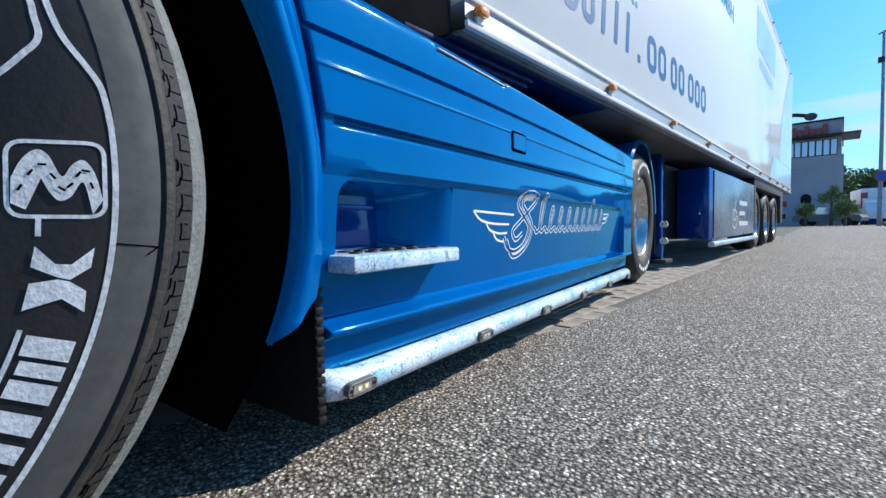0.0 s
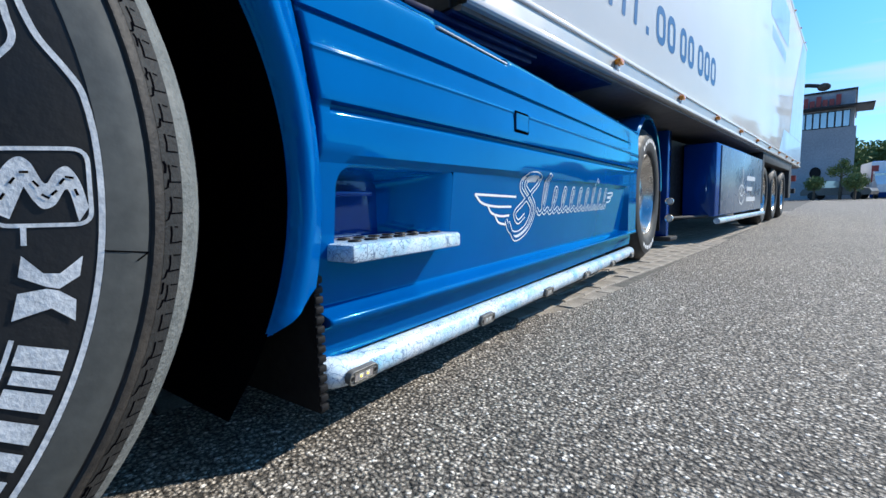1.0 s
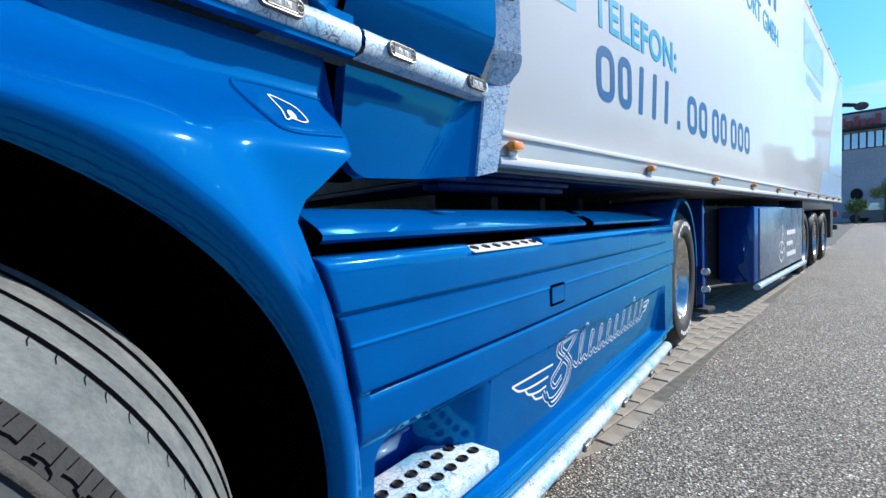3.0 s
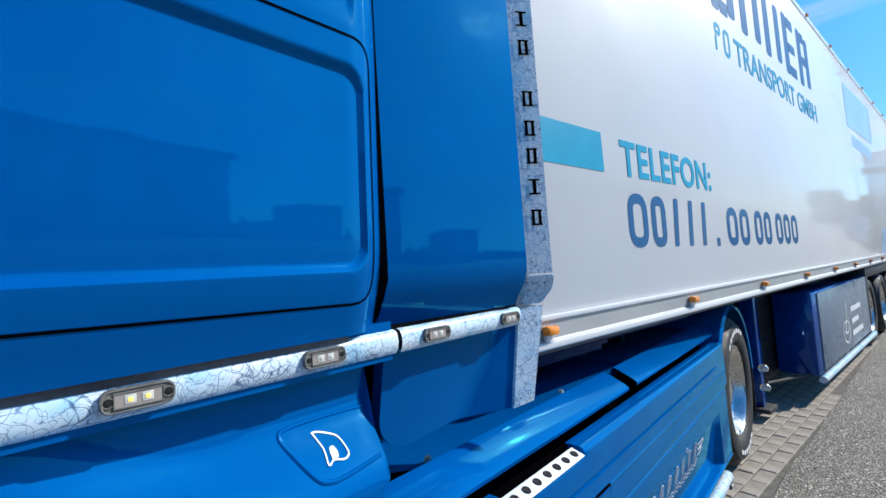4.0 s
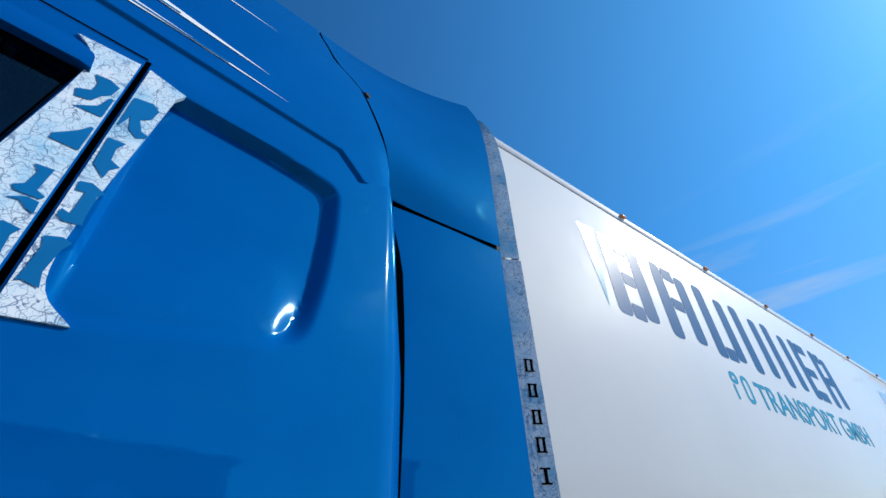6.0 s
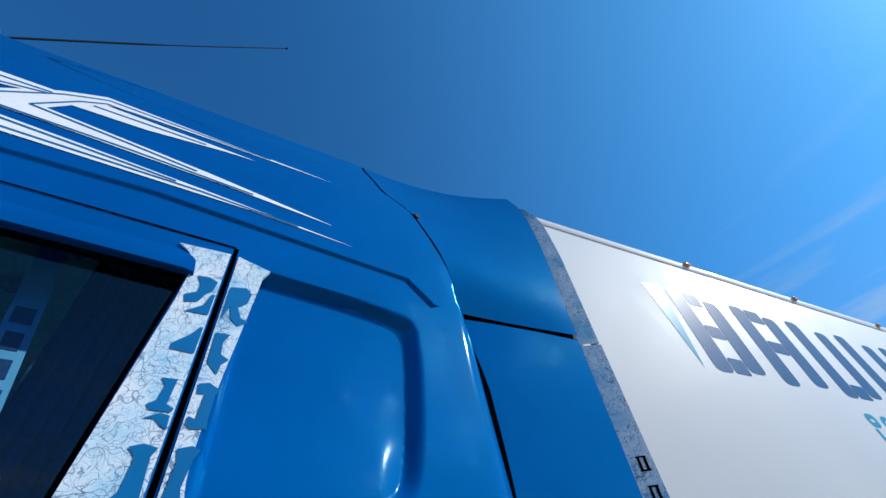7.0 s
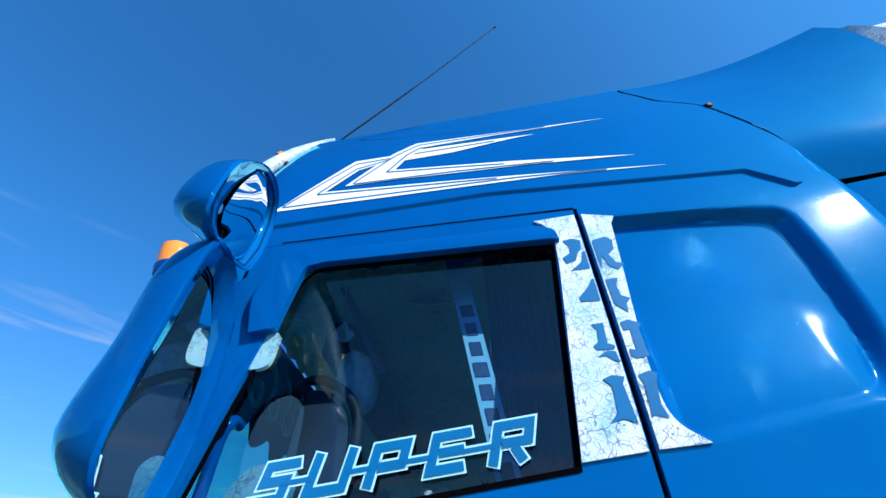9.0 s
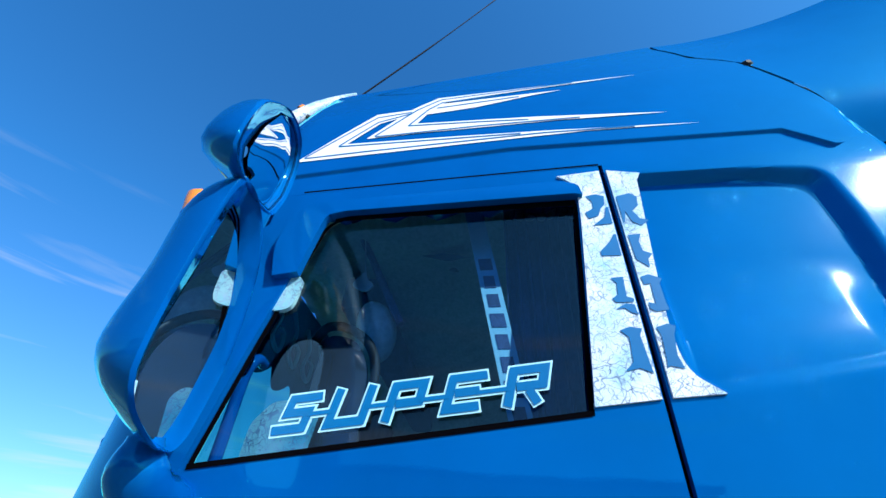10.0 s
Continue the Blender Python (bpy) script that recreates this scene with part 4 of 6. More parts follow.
outer = [at(wing_out(radians(a)), a) for a in [-11 + 1.5 * k for k in range(34)]] + [(0.612, 0.99), (0.645, 1.015), (0.708, 1.069), (0.721, 1.14), (0.727, 1.262)]
outer += [(-0.95, 1.262), (-0.95, 0.55)]
inner_arc = [lip(LIP_R, 176 - 1.5 * k) for k in range(136)]
bm = sheet([outer + inner_arc], wing_x, 0, 0, 0.007)
for _ in range(9):
    bmesh.ops.smooth_vert(bm, verts=[v for v in bm.verts if not v.is_boundary], factor=0.5, use_axis_x=True, use_axis_y=False, use_axis_z=False)
rings = []
for a in range(176, -27, -2):
    y, z = lip(LIP_R + 0.0005, a)
    rings.append([(wing_x(y, z), y, z)] + [(wing_x(y, z) - dx, *lip(r, a)) for dx, r in ((0.004, LIP_R - 0.002), (0.009, LIP_R - 0.0005), (0.014, LIP_R + 0.006), (0.03, LIP_R + 0.03))])
loft(bm, rings)
rim = [(x, y, z) for x, y, z in ((wing_x(y, z), y, z) for y, z in outer[:39])]
loft(bm, [rim, [(x - 0.03, y - 0.004, z) for x, y, z in rim]])
part("front_wing", bm, BLUE, truck)
bm = tube(bmesh.new(), [(wing_x(y, z) - 0.001, y, z) for y, z in smooth_path([(0.714, 1.180), (0.62, 1.183), (0.558, 1.181), (0.547, 1.172), (0.553, 1.155), (0.578, 1.112), (0.596, 1.10), (0.63, 1.098), (0.706, 1.105)], 5)], 0.0045, 8)
part("emblem_frame", bm, BLUE, truck)
# near-black liner and inner wall carry the shade inside the arch
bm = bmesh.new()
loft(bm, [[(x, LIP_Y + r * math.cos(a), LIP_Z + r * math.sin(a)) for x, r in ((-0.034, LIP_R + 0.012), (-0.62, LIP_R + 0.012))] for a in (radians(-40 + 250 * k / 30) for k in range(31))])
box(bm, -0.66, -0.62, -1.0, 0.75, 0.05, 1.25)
part("arch_liner_shade", bm, GAP, truck)
EMBLEM = smooth_path([(0.588, 1.172), (0.602, 1.170), (0.625, 1.162), (0.645, 1.150), (0.652, 1.122), (0.636, 1.114), (0.612, 1.119), (0.596, 1.114), (0.600, 1.14), (0.588, 1.172)], 4)[:-1]
emblem = part("emblem", ribbon(bmesh.new(), [(0.626 + 0.76 * (y - 0.62), 1.143 + 0.8 * (z - 1.143)) for y, z in EMBLEM], 0.0024, wing_x, 0.0025, True), WHITE_FILM, truck, "small white emblem in outline")
part("emblem_spot", sheet([smooth_path([(0.618, 1.124), (0.620, 1.138), (0.628, 1.141), (0.632, 1.133), (0.630, 1.125)], 3)], wing_x, 0.0025, 0, 0.03), WHITE_FILM, emblem)
# mud flap with a ribbed edge
bm = one_box(-0.45, -0.02, 0.668, 0.68, 0.085, 0.35)
for k in range(14):
    box(bm, -0.027, -0.015, 0.667, 0.686, 0.087 + k * 0.0186, 0.1015 + k * 0.0186, bevel=0.004)
part("mud_flap", bm, BLACK, truck, "black ribbed rubber mud flap")

# unseen panels, added to stop sky light under the truck
part("skirt_light_block", one_box(-2.5, -2.46, -0.9, 3.24, 0.17, 0.9), BLUE, truck)
part("front_light_block", one_box(-2.4, -0.3, -1.25, -1.1, 0.15, 1.1), BLACK, truck)
# side skirt


def skirt_x(y, z):
    q = max(0.0, min(1.0, (z - 0.876) / 0.022))
    x = 0.009 * ease((z - 0.648) / 0.012) - 0.004 * ((z - 0.65) / 0.23 if z > 0.65 else 0.0) ** 2 - 0.022 * (1 - math.sqrt(1 - q * q))
    if z < 0.25:
        x -= 0.030 * ease((0.246 - z) / 0.014) + (0.25 - z) * 0.10
    x += 0.005 * math.exp(-((z - 0.252) / 0.009) ** 2) + 0.0026 * math.exp(-((z - 0.742) / 0.0035) ** 2)
    x -= 0.004 * (max(0.0, 1.42 - y) / 0.43) ** 2
    if y < 0.701:
        x -= 0.005 * (1 - math.sqrt(1 - min(1.0, (0.701 - y) / 0.007) ** 2))
    if 0.634 < z < 0.6455 and 0.72 < y < 3.15:
        x -= 0.006 * ((z - 0.634) / 0.0115) ** 2
    d = min(0.565 - z - 0.012 * (y - 1.1), 3.03 - y)
    x -= (0.012 + 0.11 * max(0.0, 0.565 - z)) * ease(d / 0.016) * ease((z - 0.256) / 0.022)
    for level, y0, y1 in ((0.80, 0.69, 3.03), (0.65, 0.72, 3.15)):
        if abs(z - level) < 0.0045 and y0 < y < y1:
            x -= 0.011
    return x


bm = bmesh.new()
ys = sorted(set([0.694, 0.6945, 0.6955, 0.697, 0.699, 0.702, 0.72, 0.721, 0.738, 1.032, 1.036, 1.123, 1.396, 1.40, 3.03, 3.046, 3.15, 3.151, 3.24] + [0.76 + 0.04 * k for k in range(62)]))


def notch_z(y, z):
    """The skirt's top drops where the grip plate lies."""
    return min(z, 0.85 + 0.68 * (z - 0.85)) if 1.034 < y < 1.398 else z


zs = sorted(set([0.17 + 0.012 * k for k in range(10)] + [0.285 + 0.02 * k for k in range(30)] + [0.234 + 0.003 * k for k in range(17)] + [0.735 + 0.0015 * k for k in range(10)] + [0.634, 0.6365, 0.639, 0.641, 0.38, 0.548, 0.565, 0.55, 0.7925, 0.796, 0.804, 0.8075, 0.6425, 0.646, 0.654, 0.6575, 0.815, 0.83, 0.838, 0.85, 0.86, 0.878, 0.882, 0.886, 0.89, 0.893, 0.896, 0.898]))
grid = {(i, j): bm.verts.new((skirt_x(y, z), y - 0.066 * max(0.0, (z - 0.62) / 0.28) ** 1.4 * max(0.0, 1 - (y - 0.694) / 0.25), notch_z(y, z))) for i, y in enumerate(ys) for j, z in enumerate(zs)}
for i in range(len(ys) - 1):
    for j in range(len(zs) - 1):
        if 0.738 <= ys[i] < 1.122 and 0.379 <= zs[j] < 0.547:
            continue
        bm.faces.new((grid[i, j], grid[i + 1, j], grid[i + 1, j + 1], grid[i, j + 1]))
for k in range(6):
    a0, a1 = math.pi / 12 * k, math.pi / 12 * (k + 1)
    bm.faces.new([bm.verts.new((skirt_x(y, z), y, z)) for y, z in ((0.738, 0.548), (0.783 - 0.045 * math.cos(a0), 0.503 + 0.045 * math.sin(a0)), (0.783 - 0.045 * math.cos(a1), 0.503 + 0.045 * math.sin(a1)))])
loose = [v for v in bm.verts if not v.link_faces]
bmesh.ops.delete(bm, geom=loose, context="VERTS")
rim = [e for e in bm.edges if len(e.link_faces) == 1]
r = bmesh.ops.extrude_edge_only(bm, edges=rim)
for v in r["geom"]:
    if isinstance(v, bmesh.types.BMVert):
        v.co.x -= 0.04 if v.co.z > 0.895 else 0.025
        if v.co.y < 0.7:
            v.co.y += 0.004
bmesh.ops.recalc_face_normals(bm, faces=bm.faces)
skirt = part("side_skirt", bm, BLUE, truck, sharp=32)
# step pocket and step
bm = bmesh.new()


def pocket_ring(s):
    y0, y1, z1 = 0.738 + 0.014 * s, 1.123 - 0.14 * math.sqrt(s), 0.548 - 0.022 * math.sqrt(s)
    mouth = rounded([(y0, 0.376), (y1, 0.376), (y1, z1), (y0, z1)], [0.0, 0.0, 0.02, 0.052], 7)
    return [(skirt_x(y, z) * (1 - s) - 0.16 * s - 0.0005, y, z) for y, z in mouth]


rings = [pocket_ring(s) for s in (0.0, 0.01, 0.04, 0.1, 0.2, 0.35, 0.6, 1.0)]
loft(bm, rings, True)
part("step_pocket", bm, BLUE, skirt)
# darker lacquer here stands for the shade inside the recess
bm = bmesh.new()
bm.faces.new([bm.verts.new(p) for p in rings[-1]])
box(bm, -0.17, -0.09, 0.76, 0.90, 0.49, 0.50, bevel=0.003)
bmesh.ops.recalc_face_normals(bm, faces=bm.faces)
part("pocket_back_shade", bm, BLUE_DARK, skirt, "back of the step recess, its shade put in as darker blue")
step_top = 0.397
bm = bmesh.new()
HOLES = [(0.775 + 0.045 * k, -0.022 - 0.055 * r) for r in range(2) for k in range(7)]
box(bm, -0.14, 0.03, 0.722, 1.082, 0.362, step_top, bevel=0.007)
step = part("step", bm, MARBLE, skirt, "marbled step plate with round grip holes")
for y, x in HOLES:
    bm = lathe(bmesh.new(), [(0.0, 0.0005), (0.009, 0.0005), (0.0125, 0.004), (0.0145, 0.001)], 14, "z")
    bmesh.ops.transform(bm, matrix=pose(x, y + (0.02 if x < -0.05 else 0), step_top), verts=bm.verts)
    part("grip_hole", bm, BLACK, step)
# push flap
bm = bmesh.new()
ribbon(bm, dense(rounded([(1.432, 0.688), (1.532, 0.688), (1.532, 0.746), (1.432, 0.746)], 0.004, 2), 0.02, True), 0.008, skirt_x, 0.001, True)
part("flap_gap", bm, GAP, skirt)
part("fuel_flap", sheet([rounded([(1.438, 0.693), (1.527, 0.693), (1.527, 0.741), (1.438, 0.741)], 0.004, 2)], skirt_x, 0.004, 0.01, 0.03), BLUE, skirt)
# winged ornament in white outline
bm = bmesh.new()
strokes = [
    [(1.235, 0.492), (1.36, 0.488), (1.50, 0.484)], [(1.235, 0.492), (1.28, 0.466), (1.36, 0.455), (1.47, 0.452)], [(1.31, 0.462), (1.34, 0.436), (1.40, 0.424), (1.46, 0.424)], [(1.36, 0.43), (1.39, 0.405), (1.44, 0.395)],
    [(1.44, 0.41), (1.47, 0.375), (1.53, 0.36), (1.60, 0.385), (1.63, 0.44), (1.58, 0.48), (1.53, 0.515), (1.55, 0.552), (1.63, 0.562), (1.68, 0.54), (1.62, 0.50), (1.55, 0.46), (1.50, 0.43), (1.53, 0.40), (1.58, 0.42)],
    [(1.46, 0.40), (1.52, 0.342), (1.62, 0.372), (1.66, 0.44), (1.61, 0.49), (1.565, 0.52), (1.58, 0.541), (1.645, 0.545)],
]
for k in range(9):
    y = 1.70 + 0.103 * k
    strokes.append([(y - 0.02, 0.44), (y + 0.01, 0.422), (y + 0.045, 0.455), (y + 0.065, 0.505 if k not in (0, 6) else 0.548), (y + 0.045, 0.515 if k not in (0, 6) else 0.555), (y + 0.03, 0.46), (y + 0.05, 0.424), (y + 0.085, 0.44)])
strokes += [[(2.62, 0.50), (2.72, 0.502), (2.70, 0.485), (2.62, 0.48)], [(2.62, 0.475), (2.69, 0.472), (2.67, 0.455), (2.61, 0.452)]]
for k, st in enumerate(strokes):
    wide = 4 <= k < len(strokes) - 2
    part("ornament_stroke", ribbon(bmesh.new(), smooth_path(st, 6), 0.0185 if wide else 0.0070, skirt_x, 0.0012), WHITE_FILM, skirt, "white stroke of the winged ornament")
    if wide:
        part("stroke_core", ribbon(bmesh.new(), smooth_path(st, 6), 0.0095, skirt_x, 0.0018), BLUE, skirt)
# marbled tube under the skirt
bm = tube(bmesh.new(), smooth_path([(-0.055, 0.70, 0.146), (-0.034, 0.74, 0.142), (-0.032, 0.9, 0.138), (-0.032, 2.0, 0.13), (-0.032, 3.12, 0.122), (-0.038, 3.20, 0.12)], 8), 0.031, 18)
rail = part("side_tube", bm, MARBLE, truck, "marbled side tube under the skirt")
for k in range(6):
    strip_lamp(rail, pose(-0.003, (0.782 + 0.473 * k) if k else 0.757, 0.138 - 0.006 * k, 0, 8, 0), k == 0)

# deck behind the cab
for y0, y1 in ((0.672, 1.93), (2.02, 3.34)):
    prof = [(-0.072, 0.918), (-0.062, 0.924), (-0.060, 0.934), (-0.075, 0.946), (-0.14, 0.980), (-0.155, 0.985), (-0.165, 0.972), (-0.165, 0.94)]
    part("deck_edge", loft(bmesh.new(), [[(x, y, z) for x, z in prof] for y in (y0, y0 + 0.02, (y0 + y1) / 2, y1 - 0.02, y1)]), BLUE, truck)
part("deck", sheet([[(0.80, -1.05), (3.3, -1.05), (3.3, -0.17), (1.11, -0.17), (0.953, -0.236), (0.80, -0.33)]], flat(0), 0, 0, 0), BLUE, truck)
deck = [o for o in truck.children if o.name == "deck"][0]
for v in deck.data.vertices:
    v.co = (v.co.z, v.co.y, 0.94 if v.co.y < 3 else 0.97)
for y in (1.0, 1.706):
    bm = lathe(bmesh.new(), [(0.0, 0.014), (0.008, 0.012), (0.012, 0.0)], 10, "z")
    bmesh.ops.transform(bm, matrix=pose(-0.228, y, 0.945), verts=bm.verts)
    part("deck_bolt", bm, ALU, truck)
part("tank", one_box(-0.75, -0.19, 0.80, 3.1, 0.2, 0.88, bevel=0.05), STEEL_DARK, truck)
bm = one_box(-0.95, -0.80, 0.5, 5.0, 0.72, 0.95)
box(bm, -1.70, -1.55, 0.5, 5.0, 0.72, 0.95)
box(bm, -1.7, -0.8, 3.3, 4.2, 0.95, 1.1)
part("chassis", bm, STEEL_DARK, truck)
# unseen blocks under the cab, added to stop light from the far side
part("engine_light_block", one_box(-1.75, -0.68, -0.95, 0.75, 0.30, 1.18, bevel=0.08), STEEL_DARK, truck)
part("axle_light_block", one_box(-2.2, -0.4, -0.12, 0.04, 0.40, 0.52, bevel=0.03), STEEL_DARK, truck)
part("gearbox_light_block", one_box(-1.55, -0.9, 0.75, 1.7, 0.35, 0.85, bevel=0.06), STEEL_DARK, truck)
part("tank_light_block", one_box(-2.4, -1.75, 0.80, 3.1, 0.2, 0.88, bevel=0.05), STEEL_DARK, truck)
# near-black sheet stands for the shade between skirt and deck
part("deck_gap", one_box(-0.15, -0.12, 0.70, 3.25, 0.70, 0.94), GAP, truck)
bm = one_box(-0.0215, 0.0215, 1.04, 1.392, -0.004, 0.0, bevel=0.0015)
GRIP = pose(-0.013, 0, 0.8865, 0, 19, 0)
bmesh.ops.transform(bm, matrix=GRIP, verts=bm.verts)
plate = part("grip_plate", bm, WHITE_FILM, truck, "white grip plate with dark round holes")
for k in range(7):
    bm = lathe(bmesh.new(), [(0.0, 0.0005), (0.008, 0.0005), (0.011, 0.003), (0.0125, 0.0005)], 12, "z")
    bmesh.ops.transform(bm, matrix=GRIP @ pose(0, 1.066 + 0.05 * k, 0), verts=bm.verts)
    part("grip_hole", bm, BLACK, plate)

# ---------------------------------------------------------------- wheels


FRONT_SIDE = [(0.300, -0.045), (0.312, -0.022), (0.335, -0.008), (0.37, -0.001), (0.41, 0.0), (0.445, -0.0012), (0.462, -0.0045), (0.4735, -0.0085), (0.4765, -0.0072), (0.481, -0.0125), (0.488, -0.025), (0.4950, -0.039)]


def tyre_profile(R, w, side=None):
    side = side or [(0.300, -0.045), (0.312, -0.022), (0.335, -0.008), (0.365, -0.001), (0.395, 0.0), (0.425, -0.003), (0.444, -0.009), (0.4475, -0.007), (0.4505, -0.012), (0.462, -0.024), (0.476, -0.034), (0.486, -0.042)]
    side = [(r + (R - 0.505) * ((r - 0.3) / 0.205), x) for r, x in side]
    back = [(r, -w - x) for r, x in reversed(side)]
    return side + [(R - 0.006, -0.062), (R, -0.08), (R + 0.001, -w / 2), (R, -w + 0.08), (R - 0.006, -w + 0.062)] + back


def wheel(parent, m, R=0.495, w=0.36, dish=0.02, seg=72, side=None):
    """Axle along x, outer sidewall at x = 0."""
    root = new("wheel")
    root.parent, root.matrix_basis = parent, m
    part("tyre", lathe(bmesh.new(), tyre_profile(R, w, side), seg, "x"), RUBBER, root)
    d = dish
    prof = [(0.302, -0.05), (0.304, -0.03), (0.296, -0.024), (0.286, -0.036), (0.278, -0.06 - d), (0.262, -0.08 - d), (0.20, -0.10 - d), (0.15, -0.095 - d), (0.14, -0.07 - d), (0.12, -0.04 - d), (0.06, -0.03 - d), (0.0, -0.028 - d)]
    rim = part("rim", lathe(bmesh.new(), prof, seg, "x"), RIM, root, "polished rim")
    for k in range(10):
        a = 2 * math.pi * k / 10
        bm = lathe(bmesh.new(), [(0.0, 0.002), (0.022, 0.002), (0.027, 0.006), (0.03, 0.0)], 14, "x")
        bmesh.ops.transform(bm, matrix=pose(-0.088 - d, 0.231 * math.cos(a), 0.231 * math.sin(a)), verts=bm.verts)
        part("vent_hole", bm, GAP, rim)
        bm = lathe(bmesh.new(), [(0.0, 0.03), (0.011, 0.03), (0.013, 0.026), (0.014, 0.0)], 6, "x")
        bmesh.ops.transform(bm, matrix=pose(-0.1 - d, 0.168 * math.cos(a + 0.3), 0.168 * math.sin(a + 0.3)), verts=bm.verts)
        part("wheel_nut", bm, CHROME, rim)
    return root


# steered front wheel with white-painted sidewall
FRONT_WHEEL = pose(0.012, -0.097, 0.499, 0, 0, -25.5)
front = wheel(truck, FRONT_WHEEL, 0.505, 0.37, seg=120, side=FRONT_SIDE)


def wall_x(y, z):
    return float(np.interp(math.hypot(y, z), [q[0] for q in FRONT_SIDE], [q[1] for q in FRONT_SIDE]))


def polar(r, a):
    return (r * math.cos(radians(a)), r * math.sin(radians(a)))


bm = bmesh.new()
ribbon(bm, [polar(0.4415, a) for a in range(-100, 6, 2)] + smooth_path([polar(0.441, 6), polar(0.4395, 8.2), polar(0.434, 10.2), polar(0.4255, 13), polar(0.4232, 15.2), polar(0.4235, 18)], 5) + [polar(0.424, a) for a in range(20, 90, 3)], 0.0042, wall_x, 0.0006)
ribbon(bm, [polar(0.3985, a) for a in range(-100, -16, 2)], 0.0032, wall_x, 0.0006)
ribbon(bm, smooth_path([polar(0.4112, 60), polar(0.4115, 40), polar(0.4118, 20), polar(0.4125, 15), polar(0.4098, 13), polar(0.3985, 11.6), polar(0.383, 9.8), polar(0.36, 7.5)], 5), 0.0042, wall_x, 0.0006)
icon = [polar(0.378, 2.5), polar(0.4355, 2.4), polar(0.4355, -5.2), polar(0.3778, -5.9)]
ribbon(bm, dense(rounded(icon, 0.011, 5), 0.01, True), 0.0030, wall_x, 0.0006, True)
ribbon(bm, [polar(0.3953, -5.9), polar(0.396, -7.8)], 0.0034, wall_x, 0.0006)
part("sidewall_outline", bm, CHALK, front, "white painted sidewall lines")
wave = [polar(0.3795, -1.6), polar(0.386, 0.5), polar(0.3945, 1.6), polar(0.4015, 1.0), polar(0.4085, -1.2), polar(0.4150, 0.1), polar(0.4225, 0.6), polar(0.4290, -0.9), polar(0.4335, -3.5), polar(0.4275, -5.0), polar(0.4214, -1.7), polar(0.4140, -3.3), polar(0.4068, -3.8), polar(0.4010, -2.9), polar(0.3965, -1.5), polar(0.388, -5.0), polar(0.3795, -4.4)]
road_mark = part("sidewall_mark", sheet([smooth_path(wave[:9], 4) + smooth_path(wave[9:14], 4) + wave[14:]], wall_x, 0.0011, 0, 0.02), CHALK, front, "white painted wave mark")
for r, a, turn in ((0.3845, -2.6, 60), (0.3905, -0.9, 55), (0.3975, 0.0, 0), (0.4035, -1.2, -55), (0.4085, -2.5, -35), (0.4135, -2.1, 45), (0.4185, -0.9, 55), (0.4230, -0.5, -10), (0.4265, -2.0, -75)):
    y, z = polar(r, a)
    d = Vector((math.cos(radians(turn)), math.sin(radians(turn)))) * 0.0026
    part("mark_dash", ribbon(bmesh.new(), [(y - d.x, z - d.y), (y + d.x, z + d.y)], 0.0017, wall_x, 0.0016), GAP, road_mark)
cross = [
    [polar(0.395, -8.9), polar(0.4085, -10.6), polar(0.4180, -10.5), polar(0.4305, -8.5), polar(0.4300, -10.6), polar(0.4190, -12.1), polar(0.4115, -12.0), polar(0.3945, -11.2)],
    [polar(0.3957, -13.0), polar(0.4115, -12.2), polar(0.4190, -12.3), polar(0.4300, -13.1), polar(0.4322, -15.3), polar(0.4165, -14.2), polar(0.3957, -16.0)],
]
for shape in cross:
    part("sidewall_bar", sheet([shape], wall_x, 0.0011, 0, 0.02), CHALK, front, "white painted sidewall stroke")
for a0, a1, r0 in ((-20.6, -18.4, 0.403), (-22.6, -21.1, 0.405), (-25.1, -23.1, 0.404), (-28.4, -26.3, 0.403), (-31.2, -29.4, 0.403), (-34.5, -32.2, 0.403), (-38.6, -36.2, 0.403), (-42.6, -40.0, 0.403)):
    part("sidewall_bar", sheet([[polar(r0, a0), polar(0.433, a0), polar(0.433, a1), polar(r0, a1)]], wall_x, 0.0011, 0, 0.02), CHALK, front, "white painted sidewall bar")
bm = lathe(bmesh.new(), [(r, wall_x(r, 0) + 0.0006) for r in (0.4440, 0.45, 0.456, 0.462, 0.468, 0.4715)], 120, "x")
part("sidewall_band", bm, RUBBER_GREY, front, "dusty grey outer band")
bm = lathe(bmesh.new(), [(0.4735, -0.0082), (0.4760, -0.0062), (0.4785, -0.0075), (0.4815, -0.0122), (0.4825, -0.0145)], 120, "x")
part("sidewall_rib", bm, RIB, front, "brown worn rib")
part("sidewall_seam", ribbon(bmesh.new(), dense([polar(0.4435, -7.9), polar(0.472, -7.9)], 0.01), 0.0012, wall_x, 0.0012), GAP, front)
part("sidewall_seam", ribbon(bmesh.new(), dense([polar(0.465, -8.8), polar(0.472, -7.9)], 0.01), 0.0012, wall_x, 0.0014), GAP, front)
bm = lathe(bmesh.new(), [(0.4945, -0.0382), (0.4985, -0.046), (0.5025, -0.058), (0.5055, -0.075), (0.507, -0.10), (0.5075, -0.19), (0.5065, -0.29)], 120, "x")
part("tread", bm, TREAD, front, "worn grey tread")
for x in (-0.128, -0.19, -0.252):
    part("tread_groove", lathe(bmesh.new(), [(0.5078, x - 0.006), (0.5085, x - 0.004), (0.5085, x + 0.004), (0.5078, x + 0.006)], 120, "x"), GAP, front)
rng = random.Random(5)
